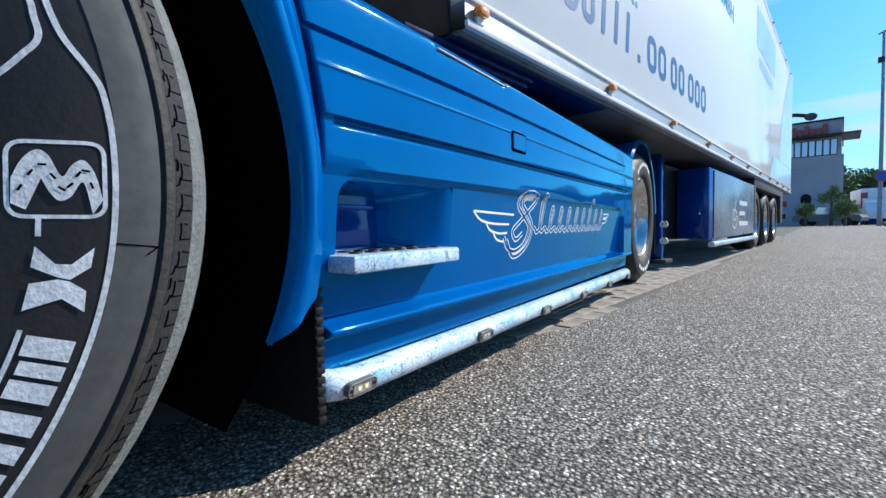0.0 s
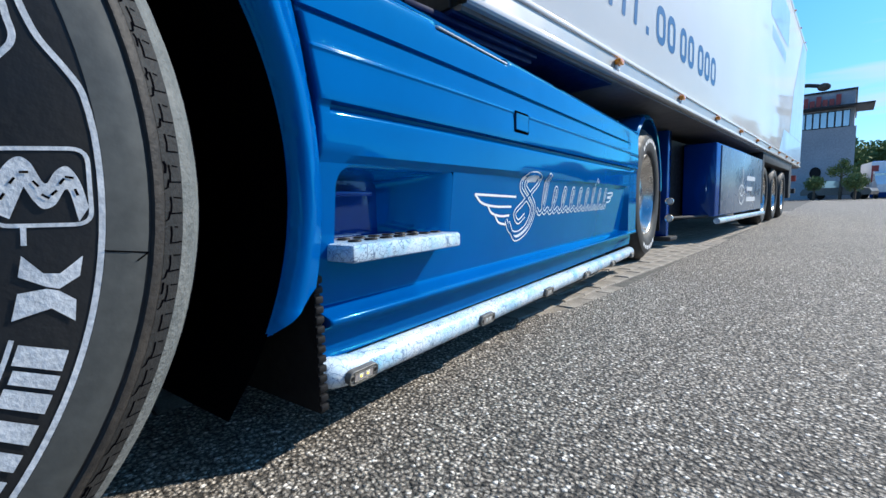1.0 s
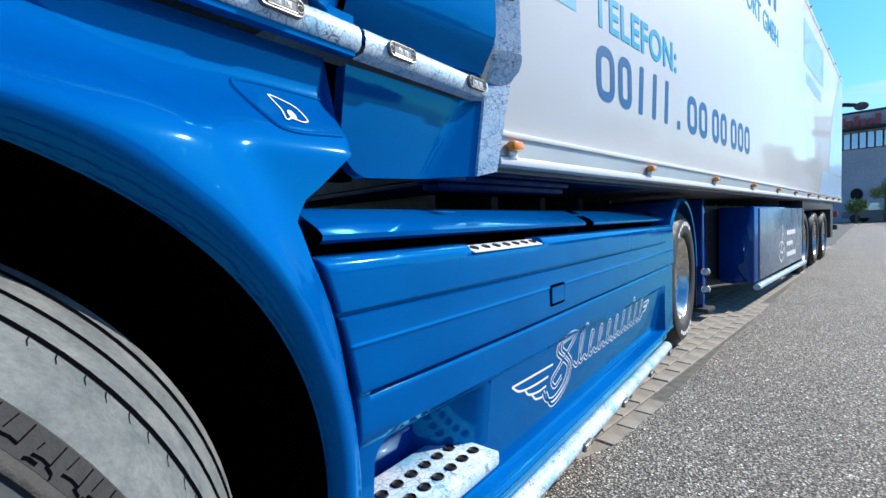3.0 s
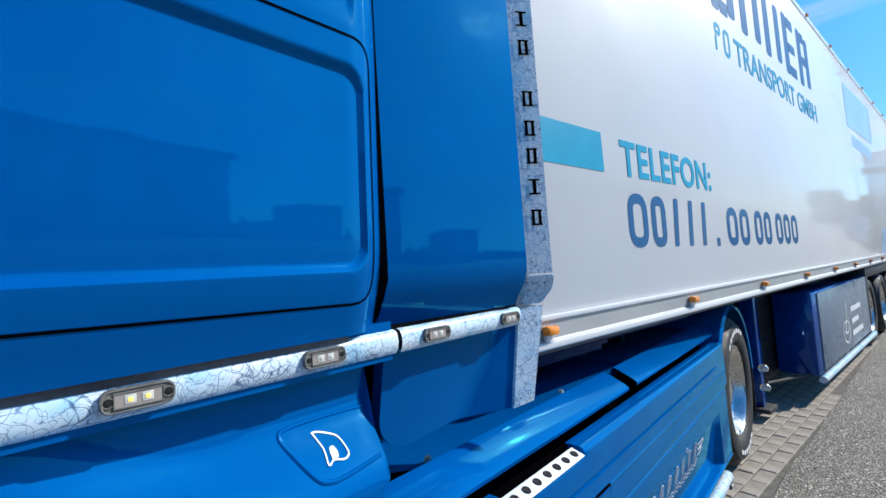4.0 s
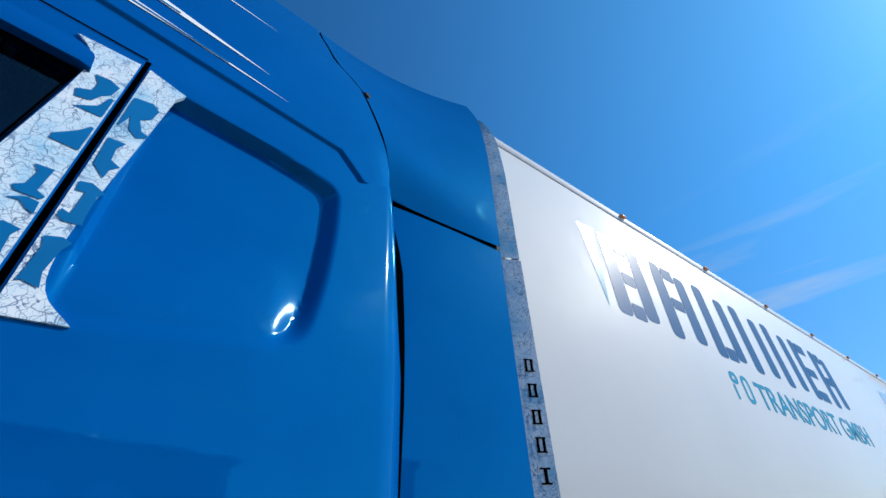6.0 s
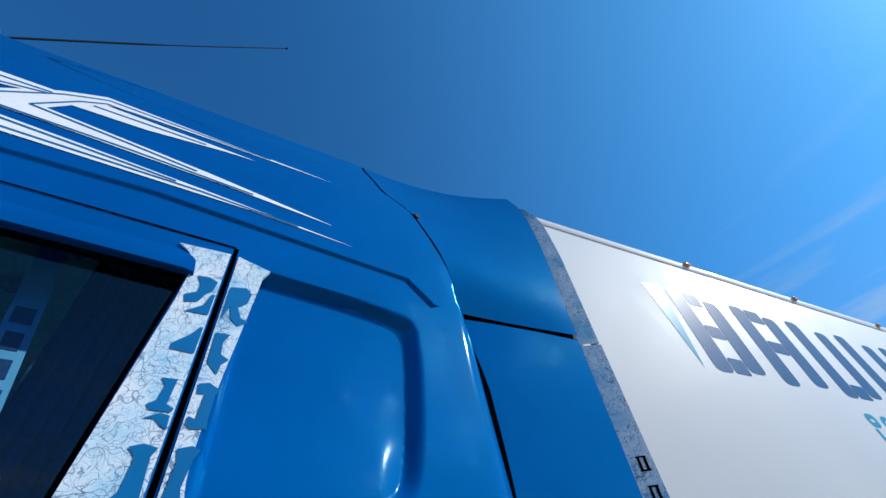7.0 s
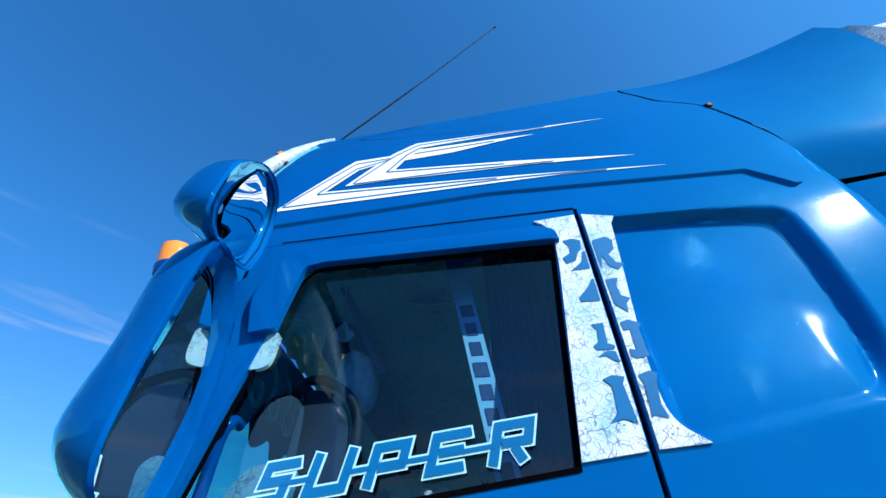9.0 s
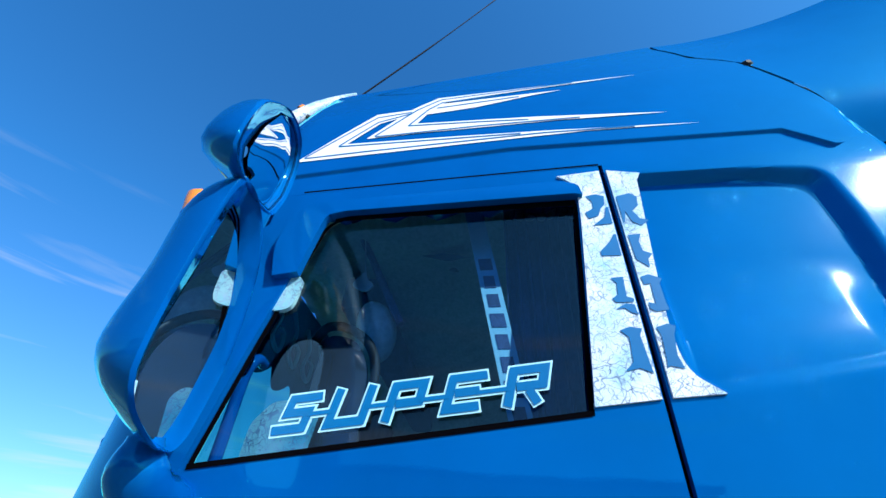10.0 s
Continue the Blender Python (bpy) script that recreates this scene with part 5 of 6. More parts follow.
for k in range(46):
    a = radians(5 + 3.05 * k + rng.uniform(-0.3, 0.3))
    row = [(-0.104, 0.5074), (-0.112, 0.5077), (-0.12, 0.5080)]
    turns = (0.0, 0.008, 0.012)
    bm = loft(bmesh.new(), [[(x, r * math.cos(a + t + w), r * math.sin(a + t + w)) for (x, r), t in zip(row, turns)] for w in (-0.0012, 0.0012)])
    part("tread_cut", bm, GAP, front)
bm = lathe(bmesh.new(), [(0.4827, -0.0142), (0.488, -0.0242), (0.4948, -0.0382)], 120, "x")
part("shoulder", bm, SHOULDER, front, "dark scuffed shoulder")


def shoulder_x(y, z):
    return float(np.interp(math.hypot(y, z), (0.4827, 0.488, 0.4948), (-0.0142, -0.0242, -0.0382)))


# fine cuts in the shoulder, three strokes each, and scuffs beside the rib
rng = random.Random(17)
cut_step = 360 / 118
for k in range(118):
    a = -180 + cut_step * k + rng.uniform(-0.25, 0.25)
    if not -75 < a < 60:
        continue
    bm = bmesh.new()
    r0, r1 = 0.4868 + rng.uniform(-0.0006, 0.0006), 0.4945
    ribbon(bm, [polar(r1, a - 0.75), polar(r0, a - 0.85)], 0.0012, shoulder_x, 0.0007)
    ribbon(bm, [polar(r0, a - 0.9), polar(r0 + 0.0005, a), polar(r0, a + 0.9)], 0.0012, shoulder_x, 0.0007)
    ribbon(bm, [polar(r0 + 0.002, a + 0.85), polar(r1 - rng.choice((0.0, 0.0015, 0.003)), a + 0.8)], 0.0010, shoulder_x, 0.0007)
    if k % 3:
        ribbon(bm, [polar(0.4832, a - 1.6), polar(0.4850, a - 1.4), polar(0.4860, a - 0.6)], 0.0013, shoulder_x, 0.0007)
    if rng.random() < 0.4:
        ribbon(bm, [polar(0.4835 + rng.uniform(0, 0.0015), a + d * 0.4) for d in range(4)], rng.uniform(0.0012, 0.0024), shoulder_x, 0.0006)
    part("tread_cut", bm, GAP, front)

rear = wheel(truck, pose(-0.012, 3.77, 0.495), 0.497, 0.31, 0.03)
for a in (62, 72, 82, 92, 102, 112, 122, 242, 252, 262, 272, 282, 292):
    part("sidewall_bar", sheet([[polar(0.385, a), polar(0.412, a), polar(0.412, a + 7), polar(0.385, a + 7)]], flat(0), 0.0012, 0, 0.03), CHALK, rear)
wheel(truck, pose(-2.47, 3.76, 0.495, 0, 0, 180), 0.497, 0.31, 0.10, seg=40)
wheel(truck, pose(-2.5, -0.03, 0.495, 0, 0, 161), 0.495, 0.37, seg=40)
# rear mudguard
bm = bmesh.new()
sec = [(-0.62, 0.56), (-0.07, 0.575), (-0.03, 0.57), (-0.016, 0.552), (-0.02, 0.535), (-0.035, 0.538)]
loft(bm, [[(x, 3.77 + r * math.cos(a), 0.51 + r * math.sin(a)) for x, r in sec] for a in (radians(2 + 176 * k / 44) for k in range(45))])
part("rear_mudguard", bm, BLUE, truck)
part("rear_mud_flap", one_box(-0.55, -0.03, 4.36, 4.37, 0.18, 0.56), BLACK, truck)

# ---------------------------------------------------------------- mirrors, aerial, lamp bar


def spokes(outline, centre, radius, n=72):
    """Distances from the centre to a rounded outline, at n even angles."""
    pts = dense(rounded(outline, radius, 6), 0.004, True)
    polarpts = sorted((math.atan2(z - centre[1], x - centre[0]), math.hypot(x - centre[0], z - centre[1])) for x, z in pts)
    angles, lengths = [p[0] for p in polarpts], [p[1] for p in polarpts]
    return [float(np.interp(-math.pi + 2 * math.pi * k / n, angles, lengths, period=2 * math.pi)) for k in range(n)]


MIRROR_SET = pose(0.16, -0.70, 0.0, 0, 0, 21.8)


def mirror(name, outline, face, depth, bulge, inset, turn, label):
    """A housing with an open face along +y and a mirror inside; outlines of (x, z) round the set's upright axis."""
    cx, cz = sum(p[0] for p in face) / len(face), sum(p[1] for p in face) / len(face)
    inner, outer = spokes(face, (cx, cz), 0.02), spokes(outline, (cx, cz), 0.03)
    n = len(inner)
    turns = [(math.cos(-math.pi + 2 * math.pi * k / n), math.sin(-math.pi + 2 * math.pi * k / n)) for k in range(n)]

    def ring(t, y, shrink=0.0):
        """t: 0 at the mirror's edge, 1 at the housing's; shrink pulls inwards."""
        out = []
        for (c, s), a, b in zip(turns, inner, outer):
            r = a + (b - a) * t
            r = max(0.12 * r, r - shrink)
            out.append((cx + c * r, y, cz + s * r))
        return out

    bm = bmesh.new()
    rows = [ring(0.0, -inset - 0.012), ring(0.02, -inset), ring(0.45, -inset * 0.45), ring(0.80, -0.004), ring(0.92, 0.001), ring(1.0, -0.003)]
    rows += [ring(1.0, -depth * q, depth * 1.15 * (1 - math.sqrt(1 - q ** 1.5))) for q in (0.12, 0.25, 0.4, 0.55, 0.7, 0.82, 0.91, 0.97, 1.0)]
    rows.append(ring(1.0, -depth * 1.01, 0.5))
    loft(bm, rows, True)
    housing = part(name, bm, BLUE, truck, label, sharp=60)
    housing.matrix_basis = MIRROR_SET
    bm = bmesh.new()
    edge = ring(0.03, -inset - 0.004)
    rows = [[(cx + (x - cx) * q, y + bulge * (1 - q * q) + turn * (x - cx) * q, cz + (z - cz) * q) for x, y, z in edge] for q in (1.0, 0.85, 0.7, 0.55, 0.4, 0.25, 0.1, 0.01)]
    loft(bm, rows, True)
    part("mirror_glass", bm, MIRROR, housing)
    bm = bmesh.new()
    loft(bm, [ring(0.10, -inset * 0.9 + 0.001), ring(0.0, -inset - 0.0015), ring(-0.03, -inset - 0.0035 + bulge * 0.04)], True)
    part("mirror_seal", bm, GAP, housing)
    return housing


big = mirror("main_mirror", [(0.165, 2.462), (0.091, 2.494), (0.024, 2.506), (-0.05, 2.505), (-0.10, 2.47), (-0.129, 2.42), (-0.146, 2.351), (-0.146, 2.265), (-0.115, 2.181), (-0.080, 2.108), (-0.041, 2.078), (0.024, 2.064), (0.107, 2.069), (0.169, 2.080), (0.203, 2.100), (0.210, 2.13), (0.212, 2.178), (0.207, 2.262), (0.197, 2.356), (0.186, 2.42)],
             [(0.115, 2.432), (0.055, 2.447), (0.009, 2.425), (-0.032, 2.384), (-0.054, 2.328), (-0.060, 2.263), (-0.050, 2.195), (-0.040, 2.134), (-0.019, 2.084), (0.037, 2.087), (0.111, 2.096), (0.140, 2.106), (0.149, 2.128), (0.146, 2.16), (0.132, 2.213), (0.116, 2.292), (0.117, 2.361), (0.119, 2.405)], 0.075, 0.0, 0.024, -0.15, "blue main mirror housing")
top = mirror("wide_angle_mirror", [(0.236, 2.575), (0.176, 2.655), (0.111, 2.726), (0.021, 2.790), (-0.056, 2.815), (-0.104, 2.760), (-0.100, 2.66), (-0.050, 2.558), (0.055, 2.495), (0.145, 2.455), (0.228, 2.420), (0.257, 2.428), (0.262, 2.466), (0.252, 2.529)],
             [(0.200, 2.478), (0.182, 2.565), (0.128, 2.680), (0.07, 2.748), (0.0, 2.790), (-0.058, 2.808), (-0.098, 2.757), (-0.094, 2.664), (-0.045, 2.570), (0.062, 2.508), (0.150, 2.472)], 0.075, 0.022, 0.010, 0.08, "blue wide-angle mirror housing")
bm = bmesh.new()
tube(bm, smooth_path([(-0.03, -0.78, 2.020), (0.05, -0.755, 2.024), (0.11, -0.745, 2.028), (0.145, -0.74, 2.05), (0.155, -0.74, 2.09)], 5), [0.04] * 16 + [0.038, 0.034, 0.03, 0.026, 0.024], 16)
part("mirror_arm", bm, BLUE, truck)
bm = bmesh.new()
tube(bm, smooth_path([(-0.05, -0.88, 2.66), (0.04, -0.84, 2.62), (0.12, -0.79, 2.56), (0.16, -0.76, 2.47)], 5), 0.025, 12)
part("mirror_arm", bm, BLUE, truck)
# amber lamp on the end of the sun visor
part("sun_visor", loft(bmesh.new(), [front_curve(2.80, 0.0)[2:-2], front_curve(2.82, 0.10)[2:-2], front_curve(2.85, 0.11)[2:-2], front_curve(2.87, 0.0)[2:-2]]), BLUE_DARK, truck)
bm = lathe(bmesh.new(), [(0.0, 0.115), (0.03, 0.11), (0.05, 0.095), (0.056, 0.06), (0.058, 0.0)], 20, "z")
bmesh.ops.transform(bm, matrix=pose(-0.135, -1.165, 2.825, 8, 12, 0) @ Matrix.Scale(0.82, 4), verts=bm.verts)
part("beacon_lens", bm, AMBER, truck, "amber side lamp")
bm = lathe(bmesh.new(), [(0.058, 0.01), (0.062, 0.0), (0.06, -0.03), (0.02, -0.05), (0.0, -0.05)], 20, "z")
bmesh.ops.transform(bm, matrix=pose(-0.135, -1.165, 2.825, 8, 12, 0) @ Matrix.Scale(0.82, 4), verts=bm.verts)
part("beacon_base", bm, BLUE_DARK, truck)
# marbled lamp bar over the roof's front and its amber lamp
bm = tube(bmesh.new(), smooth_path([(-0.225, -0.815, 3.60), (-0.222, -0.87, 3.572), (-0.20, -0.95, 3.49), (-0.17, -1.03, 3.36), (-0.16, -1.08, 3.24)], 6), [0.013 + 0.0013 * min(k, 13) for k in range(25)], 16)
part("lamp_bar", bm, MARBLE, truck, "marbled curved lamp bar on the roof")
bm = bmesh.new()
tube(bm, [(-0.185, -0.985, 3.42), (-0.17, -0.925, 3.35)], 0.009, 8)
tube(bm, [(-0.17, -0.930, 3.355), (-0.17, -0.905, 3.33)], [0.016, 0.012], 10)
part("bar_bracket", bm, STEEL_DARK, truck)
bm = lathe(bmesh.new(), [(0.0, 0.022), (0.02, 0.018), (0.028, 0.0)], 14, "z")
bmesh.ops.transform(bm, matrix=pose(-0.185, -1.005, 3.452, -30, 20, 0), verts=bm.verts)
part("bar_lamp", bm, AMBER, truck)
bm = tube(bmesh.new(), smooth_path([(-0.24, -0.86, 3.55), (-0.17, -0.45, 3.93), (-0.10, -0.065, 4.31)], 6), [0.004] * 6 + [0.0025] * 7, 6)
bmesh.ops.create_icosphere(bm, subdivisions=1, radius=0.006, matrix=Matrix.Translation((-0.10, -0.065, 4.31)))
part("aerial", bm, BLACK, truck)

# ---------------------------------------------------------------- the trailer
trailer = thing("semi_trailer", pose(0, 0, 0), "white refrigerated semi-trailer with blue print, coupled behind the truck", "trailer")
Y0, Y1 = 1.44, 14.42
part("box_body", one_box(-2.58, 0.0, Y0, Y1, 1.23, 3.95, bevel=0.02), BOX_WHITE, trailer)
part("roof_rail", one_box(-2.59, 0.008, Y0 - 0.01, Y1 + 0.01, 3.925, 3.99, bevel=0.012), BOX_WHITE, trailer, "white roof rail")
bm = bmesh.new()
prof = [(-0.05, 1.252), (0.006, 1.252), (0.012, 1.244), (0.004, 1.236), (0.003, 1.172), (0.012, 1.166), (0.013, 1.142), (0.004, 1.134), (-0.05, 1.134)]
loft(bm, [[(x, y, z) for x, z in prof] for y in (Y0, Y1)])
part("floor_rail", bm, RAIL, trailer, "grey aluminium floor rail")
part("rail_lip", one_box(0.0, 0.0155, Y0, Y1, 1.140, 1.164, bevel=0.003), BOX_WHITE, trailer, "white lower lip")
part("rail_edge", one_box(0.0, 0.014, Y0, Y1, 1.236, 1.254, bevel=0.003), BOX_WHITE, trailer, "white upper edge of the rail")
part("box_floor", one_box(-2.55, -0.02, Y0, Y1, 1.118, 1.138), UNDERSIDE, trailer)
part("front_panel", one_box(-2.5, -0.06, Y0 - 0.02, Y0 - 0.002, 1.13, 2.1, bevel=0.004), STEEL_DARK, trailer, "dark panel on the box's front")
part("coupler_plate", one_box(-2.4, -0.035, Y0 - 0.03, 2.75, 1.106, 1.117), NAVY_FRAME, trailer, "dark blue coupler plate under the box")
bm = one_box(-0.16, -0.055, 1.21, 1.99, 1.083, 1.105, bevel=0.006)
box(bm, -0.15, -0.072, 1.23, 1.97, 1.06, 1.083, bevel=0.006)
part("coupler_beam", bm, NAVY_FRAME, trailer, "dark blue beam beside the coupler plate")
for k in range(26):
    part("cross_member", one_box(-2.5, -0.7, Y0 + 0.3 + 0.5 * k, Y0 + 0.36 + 0.5 * k, 1.02, 1.10), UNDERSIDE, trailer)
bm = one_box(-0.85, -0.72, 1.6, 14.2, 0.86, 1.03)
box(bm, -1.86, -1.73, 1.6, 14.2, 0.86, 1.03)
part("trailer_chassis", bm, NAVY_FRAME, trailer)
for k in range(11):
    y = 1.50 + 1.205 * k + (0.0 if k else 0.01)
    lamp = new("side_marker")
    lamp.parent, lamp.matrix_basis = trailer, pose(0.004, y, 1.204)
    part("marker_base", one_box(0.0, 0.016, -0.02, 0.02, -0.042, -0.012, bevel=0.004), BOX_WHITE, lamp)
    bm = one_box(0.0, 0.038, -0.030, 0.030, -0.0165, 0.0165, bevel=0.011)
    part("marker_lens", bm, AMBER, lamp)
for k in range(1, 11):
    y = 1.53 + 1.222 * k
    bm = one_box(0.004, 0.03, y - 0.028, y + 0.028, 3.958, 3.984, bevel=0.008)
    part("roof_marker", bm, AMBER, trailer)
# print on the side
side = lambda o, off=0.0018: sheet([o], flat(0), off, 0, 0)
part("print_band", side([(1.46, 1.805), (1.985, 1.805), (1.98, 1.973), (1.46, 1.973)]), PRINT_CYAN, trailer)
TXT = Matrix(((0, 0, 1, 0.0018), (1, 0, 0, 0), (0, 1, 0, 0), (0, 0, 0, 1)))
words("print_word", "TELEFON:", 0.163, Matrix.Translation((0, 2.13, 1.808)) @ TXT, PRINT_CYAN, trailer, bold=0.005, spread=1.08)


def bars(spans, z0, z1, mat, lean=0.0):
    for a, b in spans:
        w = z1 - z0
        r = min(0.16 * w, (b - a) * 0.3)
        part("print_bar", side(rounded([(a, z0), (b, z0), (b + lean * w, z1), (a + lean * w, z1)], r, 3)), mat, trailer)


def spread(y, widths, gap):
    out = []
    for w in widths:
        if w > 0:
            out.append((y, y + w))
        y += abs(w) + gap
    return out




def hollow(spans, z0, z1, thick, mat):
    """Bars drawn in outline only."""
    for a, b in spans:
        t = thick / 2
        path = dense(rounded([(a + t, z0 + t), (b - t, z0 + t), (b - t, z1 - t), (a + t, z1 - t)], (b - a) * 0.36, 5), 0.05, True)
        part("print_bar", ribbon(bmesh.new(), path, thick, flat(0), 0.0018, True), mat, trailer)


hollow([(2.15, 2.33), (2.37, 2.52)], 1.48, 1.728, 0.046, PRINT_BLUE)
bars([(2.60, 2.65), (2.78, 2.83), (2.96, 3.01)], 1.48, 1.728, PRINT_BLUE, 0.1)
bars([(3.17, 3.22)], 1.475, 1.525, PRINT_BLUE)
hollow(spread(3.36, [0.19, 0.18, -0.03, 0.17, 0.17, -0.03, 0.18, 0.18, 0.19], 0.045), 1.475, 1.718, 0.05, PRINT_BLUE)
part("print_wedge", side([(2.135, 3.64), (2.30, 3.66), (2.235, 3.07)]), PRINT_CYAN, trailer)
for k, (a, b) in enumerate(spread(2.33, [0.44, 0.46, 0.46, 0.48, 0.48, 0.38, 0.44], 0.135)):
    bars([(a, a + 0.145)], 3.07, 3.66, PRINT_BLUE)
    if k != 5:
        bars([(b - 0.145, b)], 3.10, 3.63, PRINT_BLUE)
    if k < 2 or k > 4:
        bars([(a + 0.155, b - (0.155 if k != 5 else 0.0))], 3.55, 3.655, PRINT_BLUE)
        bars([(a + 0.155, b - (0.155 if k != 5 else 0.0))], 3.31, 3.40, PRINT_BLUE)
    if k in (0, 2, 5):
        bars([(a + 0.155, b - (0.155 if k != 5 else 0.0))], 3.075, 3.175, PRINT_BLUE)
hollow([(3.50, 3.61)], 2.88, 2.965, 0.03, PRINT_CYAN)
bars([(3.50, 3.53)], 2.768, 2.87, PRINT_CYAN)
hollow([(3.66, 3.78)], 2.768, 2.965, 0.03, PRINT_CYAN)
sub_print = words("print_word", "TRANSPORT GMBH", 0.195, Matrix.Translation((0, 3.87, 2.768)) @ TXT, PRINT_CYAN, trailer, bold=0.003)
wide_now = max(v.co.x for v in sub_print.data.vertices)
for v in sub_print.data.vertices:
    v.co.x *= 2.52 / wide_now
part("print_panel", side([(8.3, 3.06), (10.6, 3.12), (10.6, 3.72), (8.3, 3.66)]), PALE_PRINT_AND_SKY, trailer)
bars(spread(8.55, [0.13] * 10, 0.05), 2.80, 2.98, PALE_PRINT_AND_SKY)
# next two pale shapes: sky reflection painted on the box's rear end
part("sky_gleam_corner", side([(10.1, 1.26), (14.38, 1.26), (14.38, 1.72), (10.6, 1.68)]), PALE_PRINT_AND_SKY, trailer)
part("sky_gleam_sweep", side([(11.6, 1.70), (14.38, 1.74), (14.38, 3.9), (13.4, 3.9), (12.0, 2.6)]), PALE_PRINT_AND_SKY, trailer)
# under the box: support legs, locker, wheels
part("support_post", one_box(-0.42, -0.30, 4.74, 4.84, 0.10, 1.10, bevel=0.01), BLUE_DARK, trailer)
part("support_foot", one_box(-0.5, -0.24, 4.68, 4.9, 0.06, 0.10, bevel=0.01), STEEL_DARK, trailer)
for z in (0.435, 0.275):
    bm = lathe(bmesh.new(), [(0.0, -0.05), (0.022, -0.048), (0.034, -0.02), (0.038, 0.0), (0.036, 0.012), (0.028, 0.006)], 18, "y")
    bmesh.ops.transform(bm, matrix=pose(-0.27, 4.72, z, 0, 0, 180), verts=bm.verts)
    work_lamp = part("work_lamp", bm, CHROME, trailer, "chrome round work lamp")
    part("lamp_lens", lathe(bmesh.new(), [(0.0, -0.012), (0.02, -0.01), (0.029, -0.004)], 18, "y"), WHITE_FILM, work_lamp).matrix_basis = pose(-0.27, 4.72, z)
part("pallet_rack", one_box(-1.0, -0.36, 5.05, 8.0, 0.24, 1.04), BLACK, trailer, "dark pallet rack")
part("rack_rail", tube(bmesh.new(), [(-0.3, 4.9, 0.27), (-0.1, 5.42, 0.27)], 0.014, 8), STEEL_DARK, trailer)
bm = one_box(-0.345, -0.035, 5.42, 8.42, 0.26, 1.02, bevel=0.02)
locker = part("locker", bm, BLUE_DARK, trailer, "dark blue side locker")
part("locker_panel", one_box(-0.04, -0.022, 5.60, 8.40, 0.275, 1.0, bevel=0.006), mottled(material("grey_blue_paint", (0.10, 0.15, 0.22), 0.3, 0.0, 0.15), (0.085, 0.135, 0.20), (0.115, 0.17, 0.245), 1.6, fine=30.0, rough=(0.22, 0.36)), locker, "grey-blue locker door")
bm = bmesh.new()
ribbon(bm, smooth_path([(6.78, 0.36), (6.62, 0.42), (6.60, 0.54), (6.74, 0.60), (6.92, 0.56), (6.94, 0.44), (6.78, 0.36)], 5), 0.02, flat(-0.022), 0.003)
ribbon(bm, smooth_path([(6.70, 0.46), (6.78, 0.60), (6.84, 0.72), (6.80, 0.80)], 5), 0.03, flat(-0.022), 0.0035)
ribbon(bm, smooth_path([(6.66, 0.50), (6.80, 0.47), (6.90, 0.52)], 5), 0.02, flat(-0.022), 0.004)
part("locker_emblem", bm, WHITE_FILM, locker, "white emblem in outline")
for z, y1, h in ((0.695, 7.75, 0.030), (0.56, 7.55, 0.026), (0.425, 7.80, 0.030)):
    part("locker_bar", side([(7.1, z - h), (y1, z - h), (y1, z + h), (7.1, z + h)], -0.0185), WHITE_FILM, locker, "white lettering bar")
part("locker_tube", tube(bmesh.new(), [(-0.03, 5.5, 0.215), (-0.03, 8.7, 0.2)], 0.032, 14), MARBLE, trailer, "marbled tube under the locker")
bm = one_box(-0.3, -0.02, 8.44, 8.56, 0.35, 1.12, bevel=0.01)
box(bm, -0.3, -0.02, 8.5, 12.3, 0.98, 1.13, bevel=0.01)
box(bm, -0.3, -0.02, 12.25, 12.7, 0.40, 1.12, bevel=0.01)
part("wheel_valance", bm, STEEL_DARK, trailer, "grey panel over the trailer wheels")
for y in (8.98, 10.29, 11.60):
    wheel(trailer, pose(-0.055, y, 0.485), 0.486, 0.36, 0.03, seg=44)
    wheel(trailer, pose(-2.5, y, 0.485, 0, 0, 180), 0.486, 0.36, 0.03, seg=24)
part("rear_bumper", one_box(-2.5, -0.06, 14.2, 14.4, 0.5, 0.62, bevel=0.01), STEEL_DARK, trailer)
part("rear_lamp", one_box(-0.34, -0.06, 14.36, 14.43, 0.8, 0.95, bevel=0.01), SIGN_RED, trailer)

# ---------------------------------------------------------------- inside the cab
bm = bmesh.new()
NQ = 60


def headliner_z(x, y):
    quilt = abs(math.sin(24 * x + 24 * y)) * abs(math.sin(24 * x - 24 * y))
    return 2.735 + 0.17 * ease((-x - 0.14) / 0.55) + 0.035 * quilt ** 0.5 - 0.17 * ease((-x - 1.8) / 0.55)


for i in range(NQ):
    for j in range(NQ):
        x, y = -2.36 + 2.24 * i / (NQ - 1), -1.1 + 1.72 * j / (NQ - 1)
        bm.verts.new((x, y, headliner_z(x, y)))
bm.verts.ensure_lookup_table()
for i in range(NQ - 1):
    for j in range(NQ - 1):
        bm.faces.new([bm.verts[k] for k in (i * NQ + j, i * NQ + j + 1, (i + 1) * NQ + j + 1, (i + 1) * NQ + j)])
part("headliner", bm, CREAM, truck, "quilted cream headliner", sharp=60)


def under_roof(outline):
    """A flat shape of (x, y) under the headliner."""
    bm = bmesh.new()
    bm.faces.new([bm.verts.new((x, y, headliner_z(x, y) - 0.012)) for x, y in outline])
    return bm


part("roof_diamond", under_roof([(-0.335, -0.485), (-0.395, -0.41), (-0.335, -0.325), (-0.275, -0.405)]), NAVY, truck, "dark blue diamond patch")
part("roof_button", under_roof([(-0.52 + 0.022 * math.cos(k * 0.6283), -0.405 + 0.022 * math.sin(k * 0.6283)) for k in range(10)]), LEATHER, truck, "dark round button")
